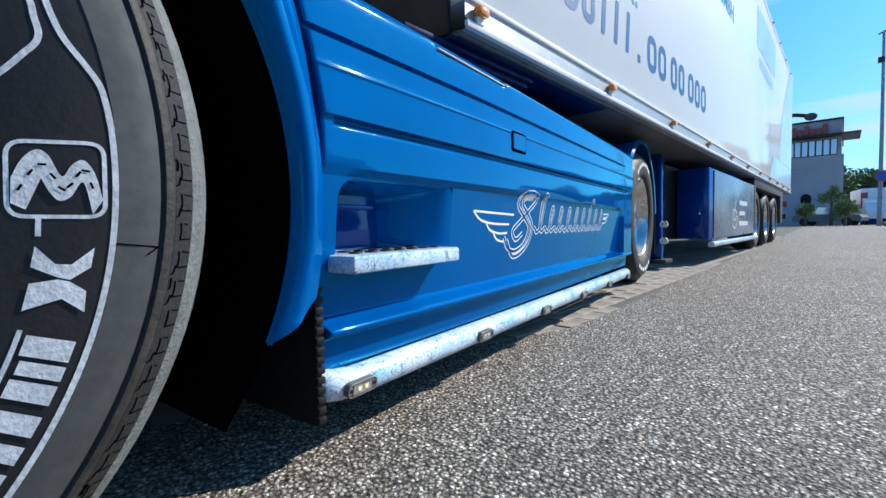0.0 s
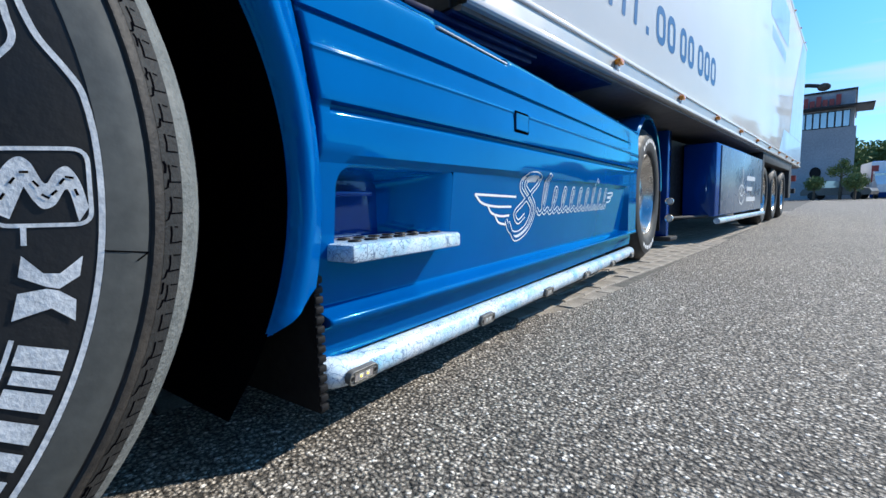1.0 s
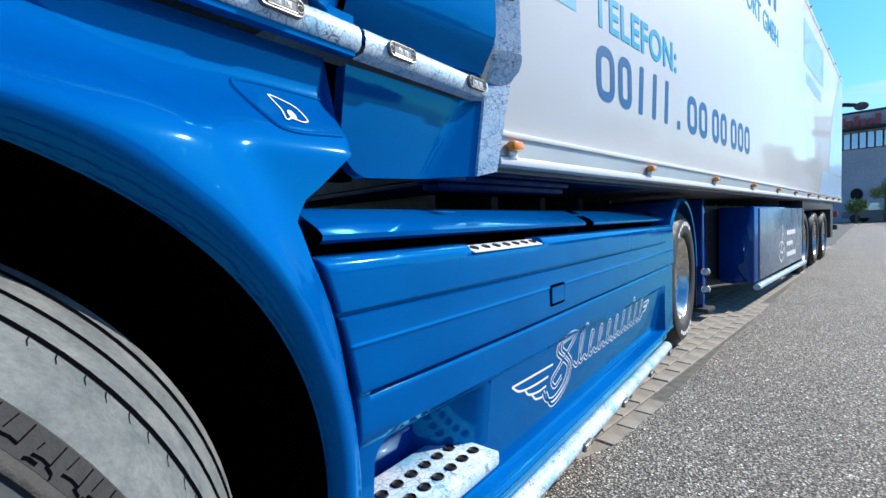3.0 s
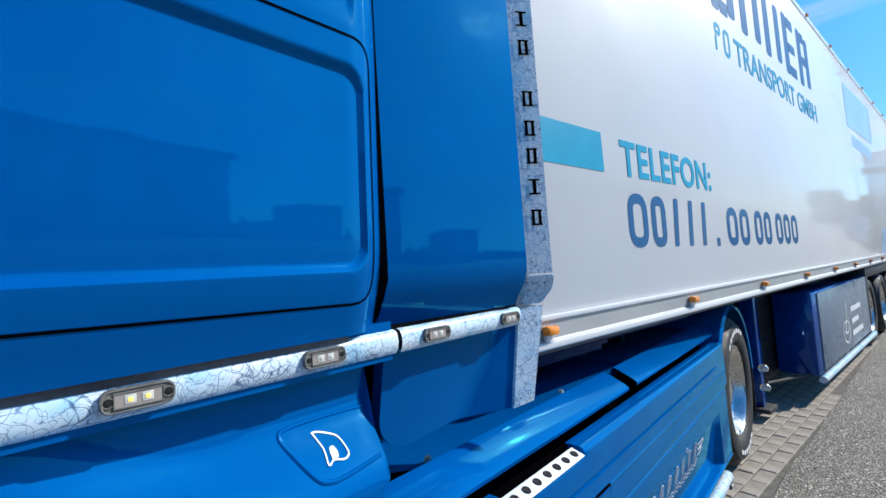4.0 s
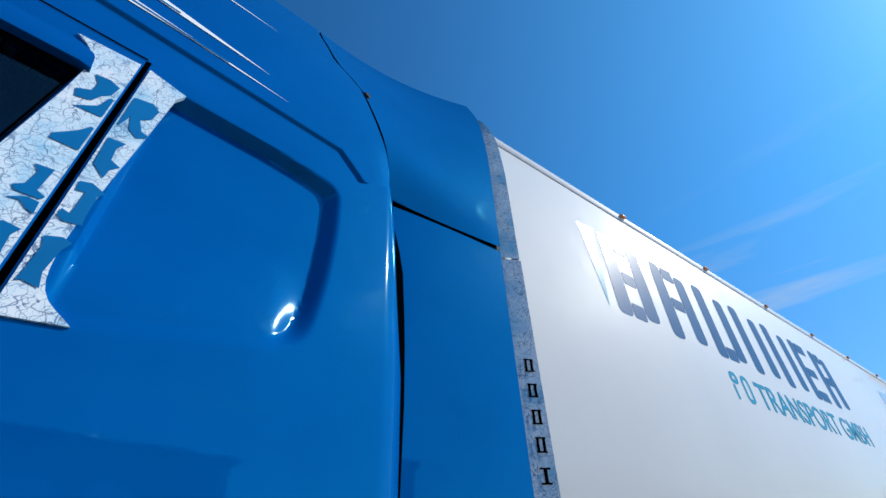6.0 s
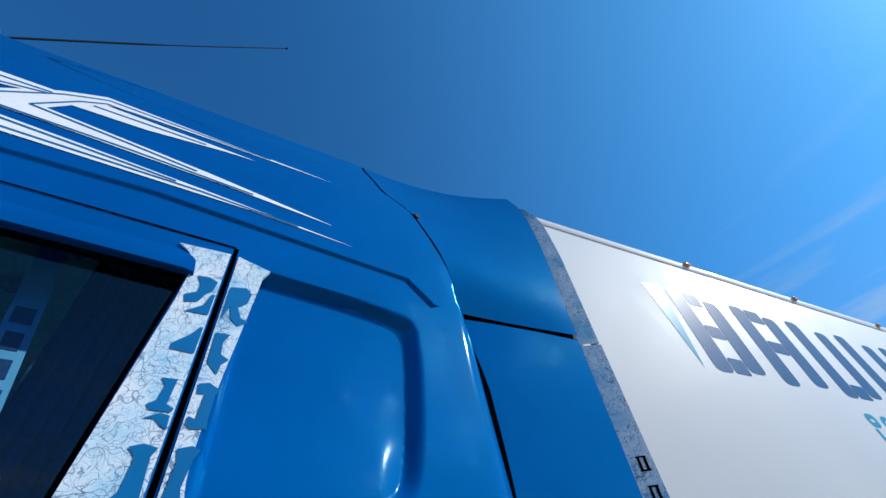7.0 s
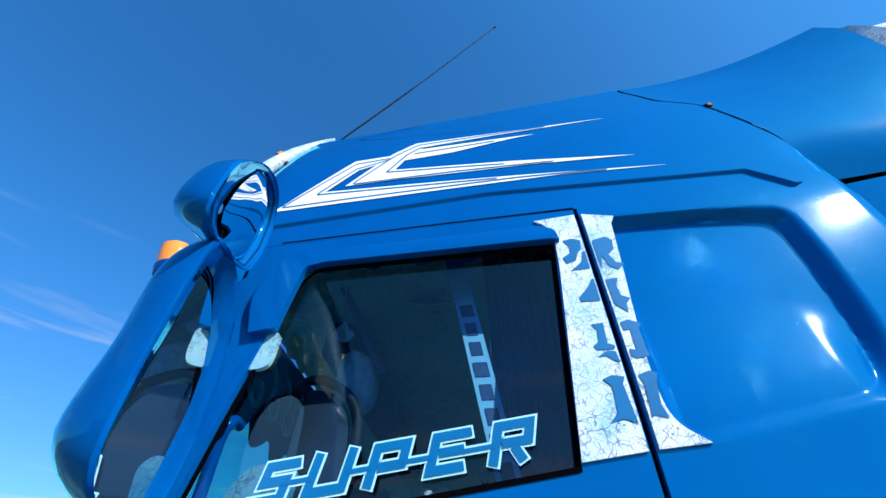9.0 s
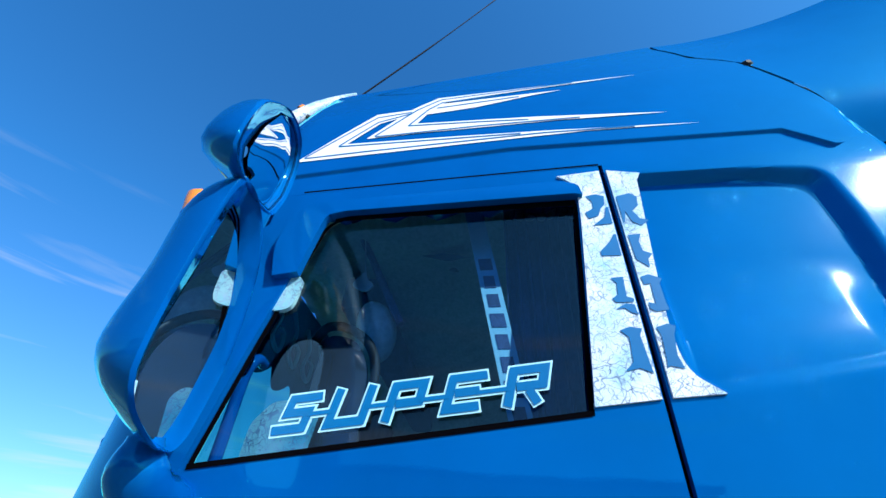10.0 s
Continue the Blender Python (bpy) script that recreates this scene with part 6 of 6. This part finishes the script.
# curtain across the top of the windscreen, with a scalloped hem and pale swirls
hem = [(-0.08 - 0.02 * k, 2.50 - 0.05 * abs(math.sin(0.42 * k - 2.94)) - 0.09 * ease((10 - k) / 8)) for k in range(107)]
bm = bmesh.new()
loft(bm, [[(x, -1.0 - 0.008 * math.sin(40 * x), z) for x, z in hem], [(x, -0.99, 2.80) for x, z in hem]])
pelmet = part("pelmet", bm, NAVY, truck, "dark blue pelmet with pale swirls along the windscreen")
for k in range(5):
    x = -0.42 - 0.13 * k
    swirl = smooth_path([(x, -0.983, 2.72), (x - 0.05, -0.983, 2.66), (x - 0.03, -0.983, 2.58), (x - 0.09, -0.983, 2.55), (x - 0.10, -0.983, 2.61), (x - 0.07, -0.983, 2.625)], 5)
    part("swirl", tube(bmesh.new(), swirl, 0.008, 6), PALE_FILM, pelmet)
part("grab_handle", tube(bmesh.new(), smooth_path([(-0.15, -0.79, 2.338), (-0.115, -0.785, 2.334), (-0.10, -0.79, 2.31), (-0.10, -0.795, 2.265), (-0.10, -0.795, 2.125), (-0.10, -0.795, 2.02)], 5), 0.013, 10), BLUE, truck, "blue grab handle")
part("dash_cover", sheet([rounded([(-0.780, 2.10), (-0.776, 2.205), (-0.740, 2.250), (-0.655, 2.262), (-0.634, 2.235), (-0.65, 2.12)], 0.015, 4)], flat(-0.15), 0, 0.02, 0.03), MARBLE_TEAL, truck, "teal marbled cover beside the dashboard")
# side visor panel, charm on a cord and soft toy behind the window
part("side_visor", sheet([rounded([(-0.692, 2.14), (-0.672, 2.438), (-0.585, 2.420), (-0.548, 2.34), (-0.548, 2.14)], [0.02, 0.035, 0.07, 0.05, 0.02], 6)], lambda y, z: -0.19 - 0.12 * (y + 0.62) ** 2, 0, 0.012, 0.03), GREY_GLOSS, truck, "glossy grey rounded visor panel")
part("visor_frame", tube(bmesh.new(), smooth_path([(-0.195, -0.70, 2.42), (-0.19, -0.672, 2.455), (-0.19, -0.62, 2.452), (-0.19, -0.56, 2.41), (-0.19, -0.532, 2.34), (-0.19, -0.535, 2.22)], 6), 0.012, 10), BLACK, truck)
part("charm_cord", tube(bmesh.new(), [(-0.213, -0.64, 2.80), (-0.212, -0.625, 2.72), (-0.21, -0.612, 2.64)], 0.0015, 6), ALU, truck)
part("charm", sheet([smooth_path([(-0.612, 2.645), (-0.642, 2.605), (-0.625, 2.585), (-0.60, 2.578), (-0.583, 2.597), (-0.60, 2.615)], 4)], flat(-0.21), 0, 0.006, 0.0), WHITE_FILM, truck, "small pale charm hanging on a cord")
bm = bmesh.new()
bmesh.ops.create_uvsphere(bm, u_segments=24, v_segments=16, radius=1.0, matrix=pose(-0.27, -0.575, 2.485, 8, 0, 0) @ Matrix.Diagonal((0.05, 0.056, 0.098, 1)))
for v in bm.verts:
    v.co += (v.co - Vector((-0.27, -0.575, 2.485))) * 0.10 * math.sin(31 * v.co.y) * math.sin(27 * v.co.z + 9 * v.co.x)
part("soft_toy", bm, CREAM, truck, "pale rounded soft toy hanging from the roof")
part("blue_strap", tube(bmesh.new(), [(-0.225, -0.69, 2.86), (-0.225, -0.60, 2.69), (-0.225, -0.495, 2.48)], 0.011, 8), NAVY, truck)
part("inner_wall", one_box(-2.42, -2.38, -1.1, 0.62, 1.34, 3.0), CREAM, truck)
part("overhead_shelf", one_box(-2.2, -0.62, -0.86, -0.72, 2.78, 2.95, bevel=0.03), NAVY, truck, "dark blue overhead shelf")
part("dashboard", one_box(-2.2, -0.3, -1.12, -0.85, 1.85, 2.04, bevel=0.04), material("teal_dashboard", (0.02, 0.22, 0.26), 0.5), truck, "teal dashboard")


def folds(y0, y1, z0, z1, x0, n, amp):
    bm = bmesh.new()
    rings = []
    for k in range(n * 6 + 1):
        t = k / (n * 6)
        a = 2 * math.pi * n * t
        rings.append([(x0 + amp * math.sin(a) * (0.6 + 0.4 * s), y0 + (y1 - y0) * t + amp * 0.4 * math.cos(a), z0 + (z1 - z0) * s) for s in (0, 0.5, 1)])
    loft(bm, rings)
    return bm


tagged(part("curtain", folds(-0.225, 0.0, 1.9, 2.80, -0.135, 8, 0.020), NAVY), "dark navy pleated curtain beside the cab window", "curtain", "cab curtains").matrix_basis = TRACTOR
tagged(part("curtain", folds(-0.35, -0.05, 1.9, 2.85, -2.25, 8, 0.02), NAVY), "dark navy pleated curtain on the far cab side", "curtain", "cab curtains").matrix_basis = TRACTOR


def strap_y(z):
    """The strap hangs aslant."""
    return -0.294 + (2.724 - z) * 0.169


def strap_box(x0, x1, half, z0, z1):
    bm = one_box(x0, x1, -half, half, z0, z1)
    for v in bm.verts:
        v.co.y += strap_y(v.co.z)
    return bm


banner = tagged(part("pennant", strap_box(-0.112, -0.108, 0.024, 2.05, 2.79), PALE_FILM), "pale fabric pennant with dark bars hanging by the curtain", "pennant")
banner.matrix_basis = TRACTOR
for k in range(10):
    z = 2.575 - 0.052 * k
    part("pennant_bar", strap_box(-0.1075, -0.1065, 0.013 if k % 3 else 0.016, z - 0.017, z + 0.017), NAVY, banner)
seat = thing("driver_seat", TRACTOR @ pose(-0.55, -0.30, 1.34), "grey leather driver's seat with a rounded headrest", "seat")
part("seat_base", one_box(-0.26, 0.26, -0.3, 0.3, 0.0, 0.36, bevel=0.05), LEATHER, seat)
part("backrest", one_box(-0.24, 0.24, 0.14, 0.28, 0.34, 0.74, bevel=0.06), LEATHER, seat)
part("headrest", one_box(-0.13, 0.13, 0.12, 0.26, 0.75, 0.95, bevel=0.06), LEATHER, seat)
wheel_thing = thing("steering_wheel", TRACTOR @ pose(-0.55, -0.80, 1.90, 35, 0, 0), "black leather steering wheel", "steering wheel")
bm = bmesh.new()
tube(bm, [(0.22 * math.cos(a), 0.22 * math.sin(a), 0) for a in (2 * math.pi * k / 32 for k in range(33))], 0.017, 10, False)
part("wheel_ring", bm, BLACK, wheel_thing)
part("wheel_hub", one_box(-0.2, 0.2, -0.05, 0.05, -0.03, 0.01, bevel=0.02), BLACK, wheel_thing)
# outlined word on the window
WORD = Matrix(((0, 0, 1, 0.0), (1, 0, 0, 0), (0, 1, 0, 0), (0, 0, 0, 1)))
tilt_word = Matrix.Translation((0.012, -0.638, 2.1325)) @ Matrix.Rotation(radians(7.5), 4, "X") @ WORD
TALL, LEAN = 0.068, 0.36
STARTS, WIDTHS = (0.010, 0.091, 0.195, 0.297, 0.402), (0.054, 0.079, 0.068, 0.066, 0.074)
LETTERS = {
    "S": [[(1.12, 0.88), (0.14, 0.88), (0.14, 0.52), (0.86, 0.52), (0.86, 0.12), (-0.14, 0.12)]],
    "U": [[(0.13, 1.0), (0.13, 0.12), (0.87, 0.12), (0.87, 1.0)]],
    "P": [[(0.13, 0.0), (0.13, 0.88), (0.87, 0.88), (0.87, 0.42), (0.26, 0.42)]],
    "E": [[(1.04, 0.88), (0.13, 0.88), (0.13, 0.12), (0.98, 0.12)], [(0.26, 0.5), (0.92, 0.5)]],
    "R": [[(0.13, 0.0), (0.13, 0.88), (0.87, 0.88), (0.87, 0.46), (0.26, 0.46)], [(0.56, 0.36), (0.82, 0.0)]],
}


def stroke(points, width, lift, grow=0.0):
    """A flat stroke with mitred corners in the xy plane; grow lengthens both ends."""
    pts = [Vector(p) for p in points]
    pts[0] += (pts[0] - pts[1]).normalized() * grow
    pts[-1] += (pts[-1] - pts[-2]).normalized() * grow
    bm, rows = bmesh.new(), []
    for i, p in enumerate(pts):
        d0 = (p - pts[i - 1]).normalized() if i else (pts[1] - p).normalized()
        d1 = (pts[i + 1] - p).normalized() if i < len(pts) - 1 else d0
        n0, n1 = Vector((-d0.y, d0.x)), Vector((-d1.y, d1.x))
        side = n0 + n1
        side *= width / max(0.5, side.length_squared)
        rows.append([bm.verts.new((q.x, q.y, lift)) for q in (p - side, p + side)])
    for a, b in zip(rows, rows[1:]):
        bm.faces.new((a[0], a[1], b[1], b[0]))
    bmesh.ops.recalc_face_normals(bm, faces=bm.faces)
    return bm


for k, letter in enumerate("SUPER"):
    base = tilt_word @ Matrix.Translation((STARTS[k], 0, 0))
    lines = [[((u * WIDTHS[k]) + LEAN * v * TALL, v * TALL) for u, v in line] for line in LETTERS[letter]]
    for i, line in enumerate(lines):
        part("window_letter", stroke(line, 0.0225, 0.0 + 0.0003 * i, 0.003), PALE_FILM, door).matrix_basis = base
        part("letter_fill", stroke(line, 0.0150, 0.0014 + 0.0003 * i), DECAL_BLUE, door).matrix_basis = base
    if k < 4:
        u0, u1, v = WIDTHS[k] * 0.94, STARTS[k + 1] - STARTS[k] + 0.004, 0.44 * TALL
        bar = [(u0 + LEAN * v, v), (u1 + LEAN * v, v)]
        part("letter_link", stroke(bar, 0.015, 0.0008), PALE_FILM, door).matrix_basis = base
        part("link_fill", stroke(bar, 0.0075, 0.0020, 0.004), DECAL_BLUE, door).matrix_basis = base

# ---------------------------------------------------------------- the yard's far side


def facade_window(parent, x0, x1, y, z0, z1, panes):
    w = part("window", one_box(x0, x1, y - 0.06, y + 0.1, z0, z1), BLACK, parent)
    step = (x1 - x0 - 0.04) / panes
    for k in range(panes):
        part("window_pane", one_box(x0 + 0.04 + k * step, x0 + k * step + step, y - 0.09, y - 0.05, z0 + 0.05, z1 - 0.05), PANE_FAR, w)
    return w


hall = thing("commercial_building", pose(0, 48, 0), "grey rendered commercial building with a window band and roof canopy", "building")
part("wall", one_box(-30, 1.0, 0, 18, 0, 5.75), PLASTER, hall)
part("upper_wall", one_box(-30, 0.85, 0.05, 18, 5.7, 8.6), PLASTER, hall)
part("parapet", one_box(-30, 0.95, -0.05, 18, 8.55, 8.7), STEEL_DARK, hall)
part("canopy", one_box(-8, 1.95, -1.2, 3.0, 7.2, 7.32), STEEL_DARK, hall)
for k in range(14):
    facade_window(hall, -5.75 + 0.455 * k, -5.32 + 0.455 * k, 0, 5.75, 7.05, 1)
bm = lathe(bmesh.new(), [(0.0, -0.02), (0.30, -0.02), (0.36, -0.1), (0.36, 0.2)], 24, "y")
for v in bm.verts:
    v.co.z *= 1.3
bmesh.ops.transform(bm, matrix=pose(-1.3, 0.0, 2.2), verts=bm.verts)
part("round_window", bm, BLACK, hall)
for k in range(6):
    part("sign_bar", one_box(-2.3 + 0.4 * k, -2.0 + 0.4 * k, -0.3, -0.15, 7.5, 7.5 + (0.75, 0.5, 0.8, 0.5, 0.5, 0.8)[k]), SIGN_RED, hall, "red raised sign bar")
bm = bmesh.new()
tube(bm, smooth_path([(-4.0, 1, 8.7), (-2.6, 0.6, 9.45), (-1.6, 0.3, 9.3), (-1.3, 0.2, 9.15)], 5), 0.16, 10)
part("roof_ornament", bm, STEEL_DARK, hall)
bm = bmesh.new()
bmesh.ops.create_uvsphere(bm, u_segments=16, v_segments=10, radius=0.36, matrix=Matrix.Translation((-1.1, 0.2, 9.1)) @ Matrix.Diagonal((1.2, 0.6, 0.9, 1)))
part("roof_ball", bm, BARK, hall)


def leaf_cloud(centres, count, size, seed):
    """Many small leaf clumps round a set of centres with radii."""
    rng = random.Random(seed)
    verts, faces = [], []
    for _ in range(count):
        c, r = rng.choice(centres)
        d = Vector((rng.gauss(0, 1), rng.gauss(0, 1), rng.gauss(0, 1))).normalized() * r * rng.uniform(0.3, 1.08)
        p = Vector(c) + d
        u = Vector((rng.gauss(0, 1), rng.gauss(0, 1), rng.gauss(0, 1))).normalized()
        v = u.orthogonal().normalized()
        s = size * rng.uniform(0.6, 1.4)
        i = len(verts)
        verts += [tuple(p - u * s), tuple(p + v * s * 0.6), tuple(p + u * s), tuple(p - v * s * 0.6)]
        faces.append((i, i + 1, i + 2, i + 3))
    me = bpy.data.meshes.new("crown")
    me.from_pydata(verts, [], faces)
    me.materials.append(LEAF)
    return me


def tree(name, at, stem, crown, count, size, seed, label, category, group=""):
    root = thing(name, pose(*at), label, category, group)
    top_z = min(c[0][2] for c in crown)
    bm = tube(bmesh.new(), smooth_path([(0, 0, 0), (0.02 * stem * 10, 0, top_z * 0.6), (0, 0.01, top_z + crown[0][1] * 0.5)], 4), [stem * (1.2 - 0.07 * k) for k in range(9)], 8)
    for c, r in crown[1:4]:
        tube(bm, [(0, 0, top_z * 0.8), tuple(Vector(c) * 0.9)], [stem * 0.6, stem * 0.2], 6)
    part("trunk", bm, BARK, root)
    ob = new("crown", leaf_cloud(crown, count, size, seed))
    ob.parent = root
    return root


for x, y, z, r, seed in ((-1.05, 42.5, 1.22, 0.55, 1), (1.15, 42.0, 1.25, 0.66, 2)):
    tree("ball_tree", (x, y, 0), 0.07, [((0, 0, z), r), ((0.2, 0.1, z + 0.06), r * 0.8), ((-0.2, 0, z), r * 0.8)], 2400, 0.06, seed, "small clipped ball tree on a thin stem", "tree", "ball trees")
tree("garden_tree", (0.35, 45.0, 0), 0.09, [((0, 0, 2.3), 0.5), ((0.5, 0, 2.2), 0.42), ((-0.5, 0.2, 2.15), 0.42), ((0.1, 0, 2.75), 0.36)], 1500, 0.06, 5, "light green garden tree before the building", "tree")
# wooded rise behind
crowns = []
rng = random.Random(11)
for k in range(60):
    x = -4 + 0.7 * k
    crowns.append(((x, 120 + rng.uniform(-6, 6), rng.uniform(2.5, 7.6)), rng.uniform(2.0, 3.6)))
woods = new("woods", leaf_cloud(crowns, 80000, 0.42, 12))
tagged(woods, "dense green wood at the edge of the yard", "woods", kind="stuff")
rng = random.Random(21)
crowns = [((90 + rng.uniform(-6, 6), -90 + 2.0 * k, (1.8 if k % 2 else 4.0) + 1.2 * math.sin(0.12 * k) + rng.uniform(-0.8, 0.8)), rng.uniform(2.6, 3.8)) for k in range(100)]
woods2 = new("woods", leaf_cloud(crowns, 40000, 0.8, 22))
tagged(woods2, "green wood across the yard", "woods", kind="stuff")
# building across the yard, seen in the lacquer
depot = thing("depot_building", pose(31, 0, 0), "grey flat-roofed depot hall whose end stands on columns", "building")
part("wall", one_box(0, 14, -22, 17.2, 3.0, 8.2, bevel=0.05), PLASTER, depot)
part("roof", one_box(-0.4, 14.4, -22.4, 17.6, 8.2, 8.6), STEEL_DARK, depot)
part("ground_floor", one_box(1.5, 12, -22, 12.6, 0, 3.0), PLASTER, depot)
for y in (13.6, 15.2, 16.9):
    part("column", one_box(0.4, 0.75, y - 0.17, y + 0.17, 0, 3.0), STEEL_DARK, depot)
for k in range(9):
    part("window", one_box(-0.05, 0.1, -19.5 + 3.6 * k, -17.4 + 3.6 * k, 4.4, 6.6), PANE_FAR, depot)
office = thing("office_block", pose(40, 33, 0), "plain grey office block with a low annex across the yard", "building")
part("wall", one_box(0, 6, -2.2, 2.8, 0, 6.4), PLASTER, office)
part("roof", one_box(-0.2, 6.2, -2.4, 3.0, 6.4, 6.6), STEEL_DARK, office)
part("annex", one_box(0.5, 5, -6.5, -2.2, 0, 4.4), PLASTER, office)
for y in (-1.4, 0.6):
    part("window", one_box(-0.05, 0.1, y, y + 1.2, 3.6, 5.2), PANE_FAR, office)


def car(at, turn, colour, label):
    root = thing("car", pose(*at, 0, 0, turn), label, "car")
    lower = [(-2.1, 0.35), (-2.15, 0.6), (-2.0, 0.82), (-1.1, 0.92), (1.3, 0.92), (1.95, 0.85), (2.1, 0.6), (2.05, 0.35)]
    cabin = [(-1.15, 0.9), (-0.45, 1.42), (0.9, 1.45), (1.6, 0.92)]
    bm = bmesh.new()
    loft(bm, [[(x * k, y, z) for y, z in lower] for x, k in ((-0.86, 1), (0.86, 1))], True, True)
    part("car_body", bm, colour, root)
    bm = bmesh.new()
    loft(bm, [[(x, y, z) for y, z in cabin] for x in (-0.72, 0.72)], True, True)
    part("car_cabin", bm, PANE_FAR, root)
    for x in (-0.8, 0.8):
        for y in (-1.3, 1.3):
            bm = lathe(bmesh.new(), [(0.0, -0.1), (0.3, -0.1), (0.33, 0.0), (0.3, 0.1), (0.0, 0.1)], 20, "x")
            bmesh.ops.transform(bm, matrix=pose(x, y, 0.33), verts=bm.verts)
            part("car_wheel", bm, RUBBER, root)
    return root


car((0.2, 46.0, 0), 75, LAMP_GREY, "dark grey parked estate car")
car((27.0, 6.5, 0), 10, WHITE_FILM, "white estate car parked before the depot hall")
car((27.5, 21.0, 0), 20, LAMP_GREY, "grey estate car parked beside the depot hall")
van = thing("delivery_van", pose(2.95, 50.0, 0, 0, 0, 8), "white delivery van with a red and blue box body", "van")
bm = bmesh.new()
loft(bm, [[(x, y, z) for y, z in ((-2.6, 0.5), (-2.6, 1.1), (-2.1, 1.35), (-1.5, 2.1), (-0.9, 2.15), (-0.9, 0.5))] for x in (-0.95, 0.95)], True, True)
part("van_cab", bm, WHITE_FILM, van)
part("van_box", one_box(-1.05, 1.05, -0.9, 3.2, 0.7, 2.9, bevel=0.05), WHITE_FILM, van)
part("box_print", one_box(-1.03, -0.62, -0.93, -0.91, 1.3, 2.6), SIGN_RED, van)
part("van_window", one_box(-0.97, 0.97, -1.75, -1.1, 1.4, 1.95), PANE_FAR, van)
for x in (-0.85, 0.85):
    for y in (-1.9, 1.9):
        bm = lathe(bmesh.new(), [(0.0, -0.1), (0.33, -0.1), (0.36, 0.0), (0.33, 0.1), (0.0, 0.1)], 20, "x")
        bmesh.ops.transform(bm, matrix=pose(x, y, 0.36), verts=bm.verts)
        part("van_wheel", bm, RUBBER, van)
tagged(part("tarpaulin_truck", one_box(2.2, 9, 56, 58, 0.0, 3.3, bevel=0.1), BLUE_DARK), "blue tarpaulin-covered truck bed behind the van", "truck").data.validate()
post = thing("street_lamp", pose(2.75, 40.0, 0), "tall grey steel street lamp with an arm", "street lamp")
part("pole", tube(bmesh.new(), [(0, 0, 0), (0, 0, 6), (-0.04, 0, 12.3)], [0.13, 0.10, 0.07], 12), GALV, post)
part("lamp_arm", tube(bmesh.new(), [(-0.3, 0, 12.2), (0.9, 0, 12.7)], [0.05, 0.06], 8), GALV, post)
part("lamp_head", one_box(0.5, 1.5, -0.15, 0.15, 12.62, 12.8, bevel=0.03), STEEL_DARK, post)
part("lamp_box", one_box(-0.28, 0.05, -0.1, 0.1, 10.4, 10.75, bevel=0.02), STEEL_DARK, post)
sign = thing("traffic_sign", pose(2.78, 39.85, 3.2), "round blue and red no-stopping sign on the lamp post", "sign")
part("sign_ring", lathe(bmesh.new(), [(0.0, 0.0), (0.33, 0.0), (0.33, -0.02), (0.0, -0.02)], 28, "y"), SIGN_RED, sign)
part("sign_face", lathe(bmesh.new(), [(0.0, -0.024), (0.27, -0.024), (0.27, -0.01)], 28, "y"), material("sign_blue", (0.02, 0.08, 0.4), 0.4), sign)
bollard = one_box(2.9, 3.3, 39.4, 39.9, 0, 0.28, bevel=0.06)
tagged(part("kerb_stone", bollard, PAVER), "grey stone foot beside the lamp post", "stone")

# ---------------------------------------------------------------- pavers
BRICK_L, BRICK_W, JOINT = 0.2, 0.1, 0.006
bm = box(bmesh.new(), -BRICK_W / 2 + JOINT / 2, BRICK_W / 2 - JOINT / 2, -BRICK_L / 2 + JOINT / 2, BRICK_L / 2 - JOINT / 2, -0.05, 0.0)
bmesh.ops.bevel(bm, geom=[e for e in bm.edges if all(v.co.z > -0.01 for v in e.verts)], offset=0.006, segments=1, affect="EDGES")
finish(bm)
brick_mesh = bpy.data.meshes.new("brick")
bm.to_mesh(brick_mesh)
bm.free()
brick_mesh.materials.append(PAVER)
template = [tuple(v.co) for v in brick_mesh.vertices]
template_faces = [tuple(p.vertices) for p in brick_mesh.polygons]
rng = random.Random(8)
verts, faces, made = [], [], 0
row = 0
x = 0.18
while x > PAVE_X0:
    y = -8.0 + (BRICK_L / 2 if row % 2 else 0)
    while y < 39.9:
        if x + BRICK_W / 2 < edge_x(y) + 0.02:
            near = x > -0.75 and 1.7 < y < 7.6 and made < 300 and x > edge_x(y) - 0.62
            m = pose(x, y, rng.uniform(-0.004, 0.0005), rng.uniform(-0.5, 0.5), rng.uniform(-0.8, 0.8), rng.uniform(-0.7, 0.7))
            if near:
                shared("brick", brick_mesh, pavement, m)
                made += 1
            elif x > -1.6 and y < 16:
                i = len(verts)
                verts += [tuple(m @ Vector(v)) for v in template]
                faces += [tuple(i + k for k in f) for f in template_faces]
        y += BRICK_L
    x -= BRICK_W
    row += 1
me = bpy.data.meshes.new("far_bricks")
me.from_pydata(verts, [], faces)
me.materials.append(PAVER)
rest = new("far_bricks", me)
rest.parent = pavement
tagged(rest, "weathered grey pavers", kind="stuff")
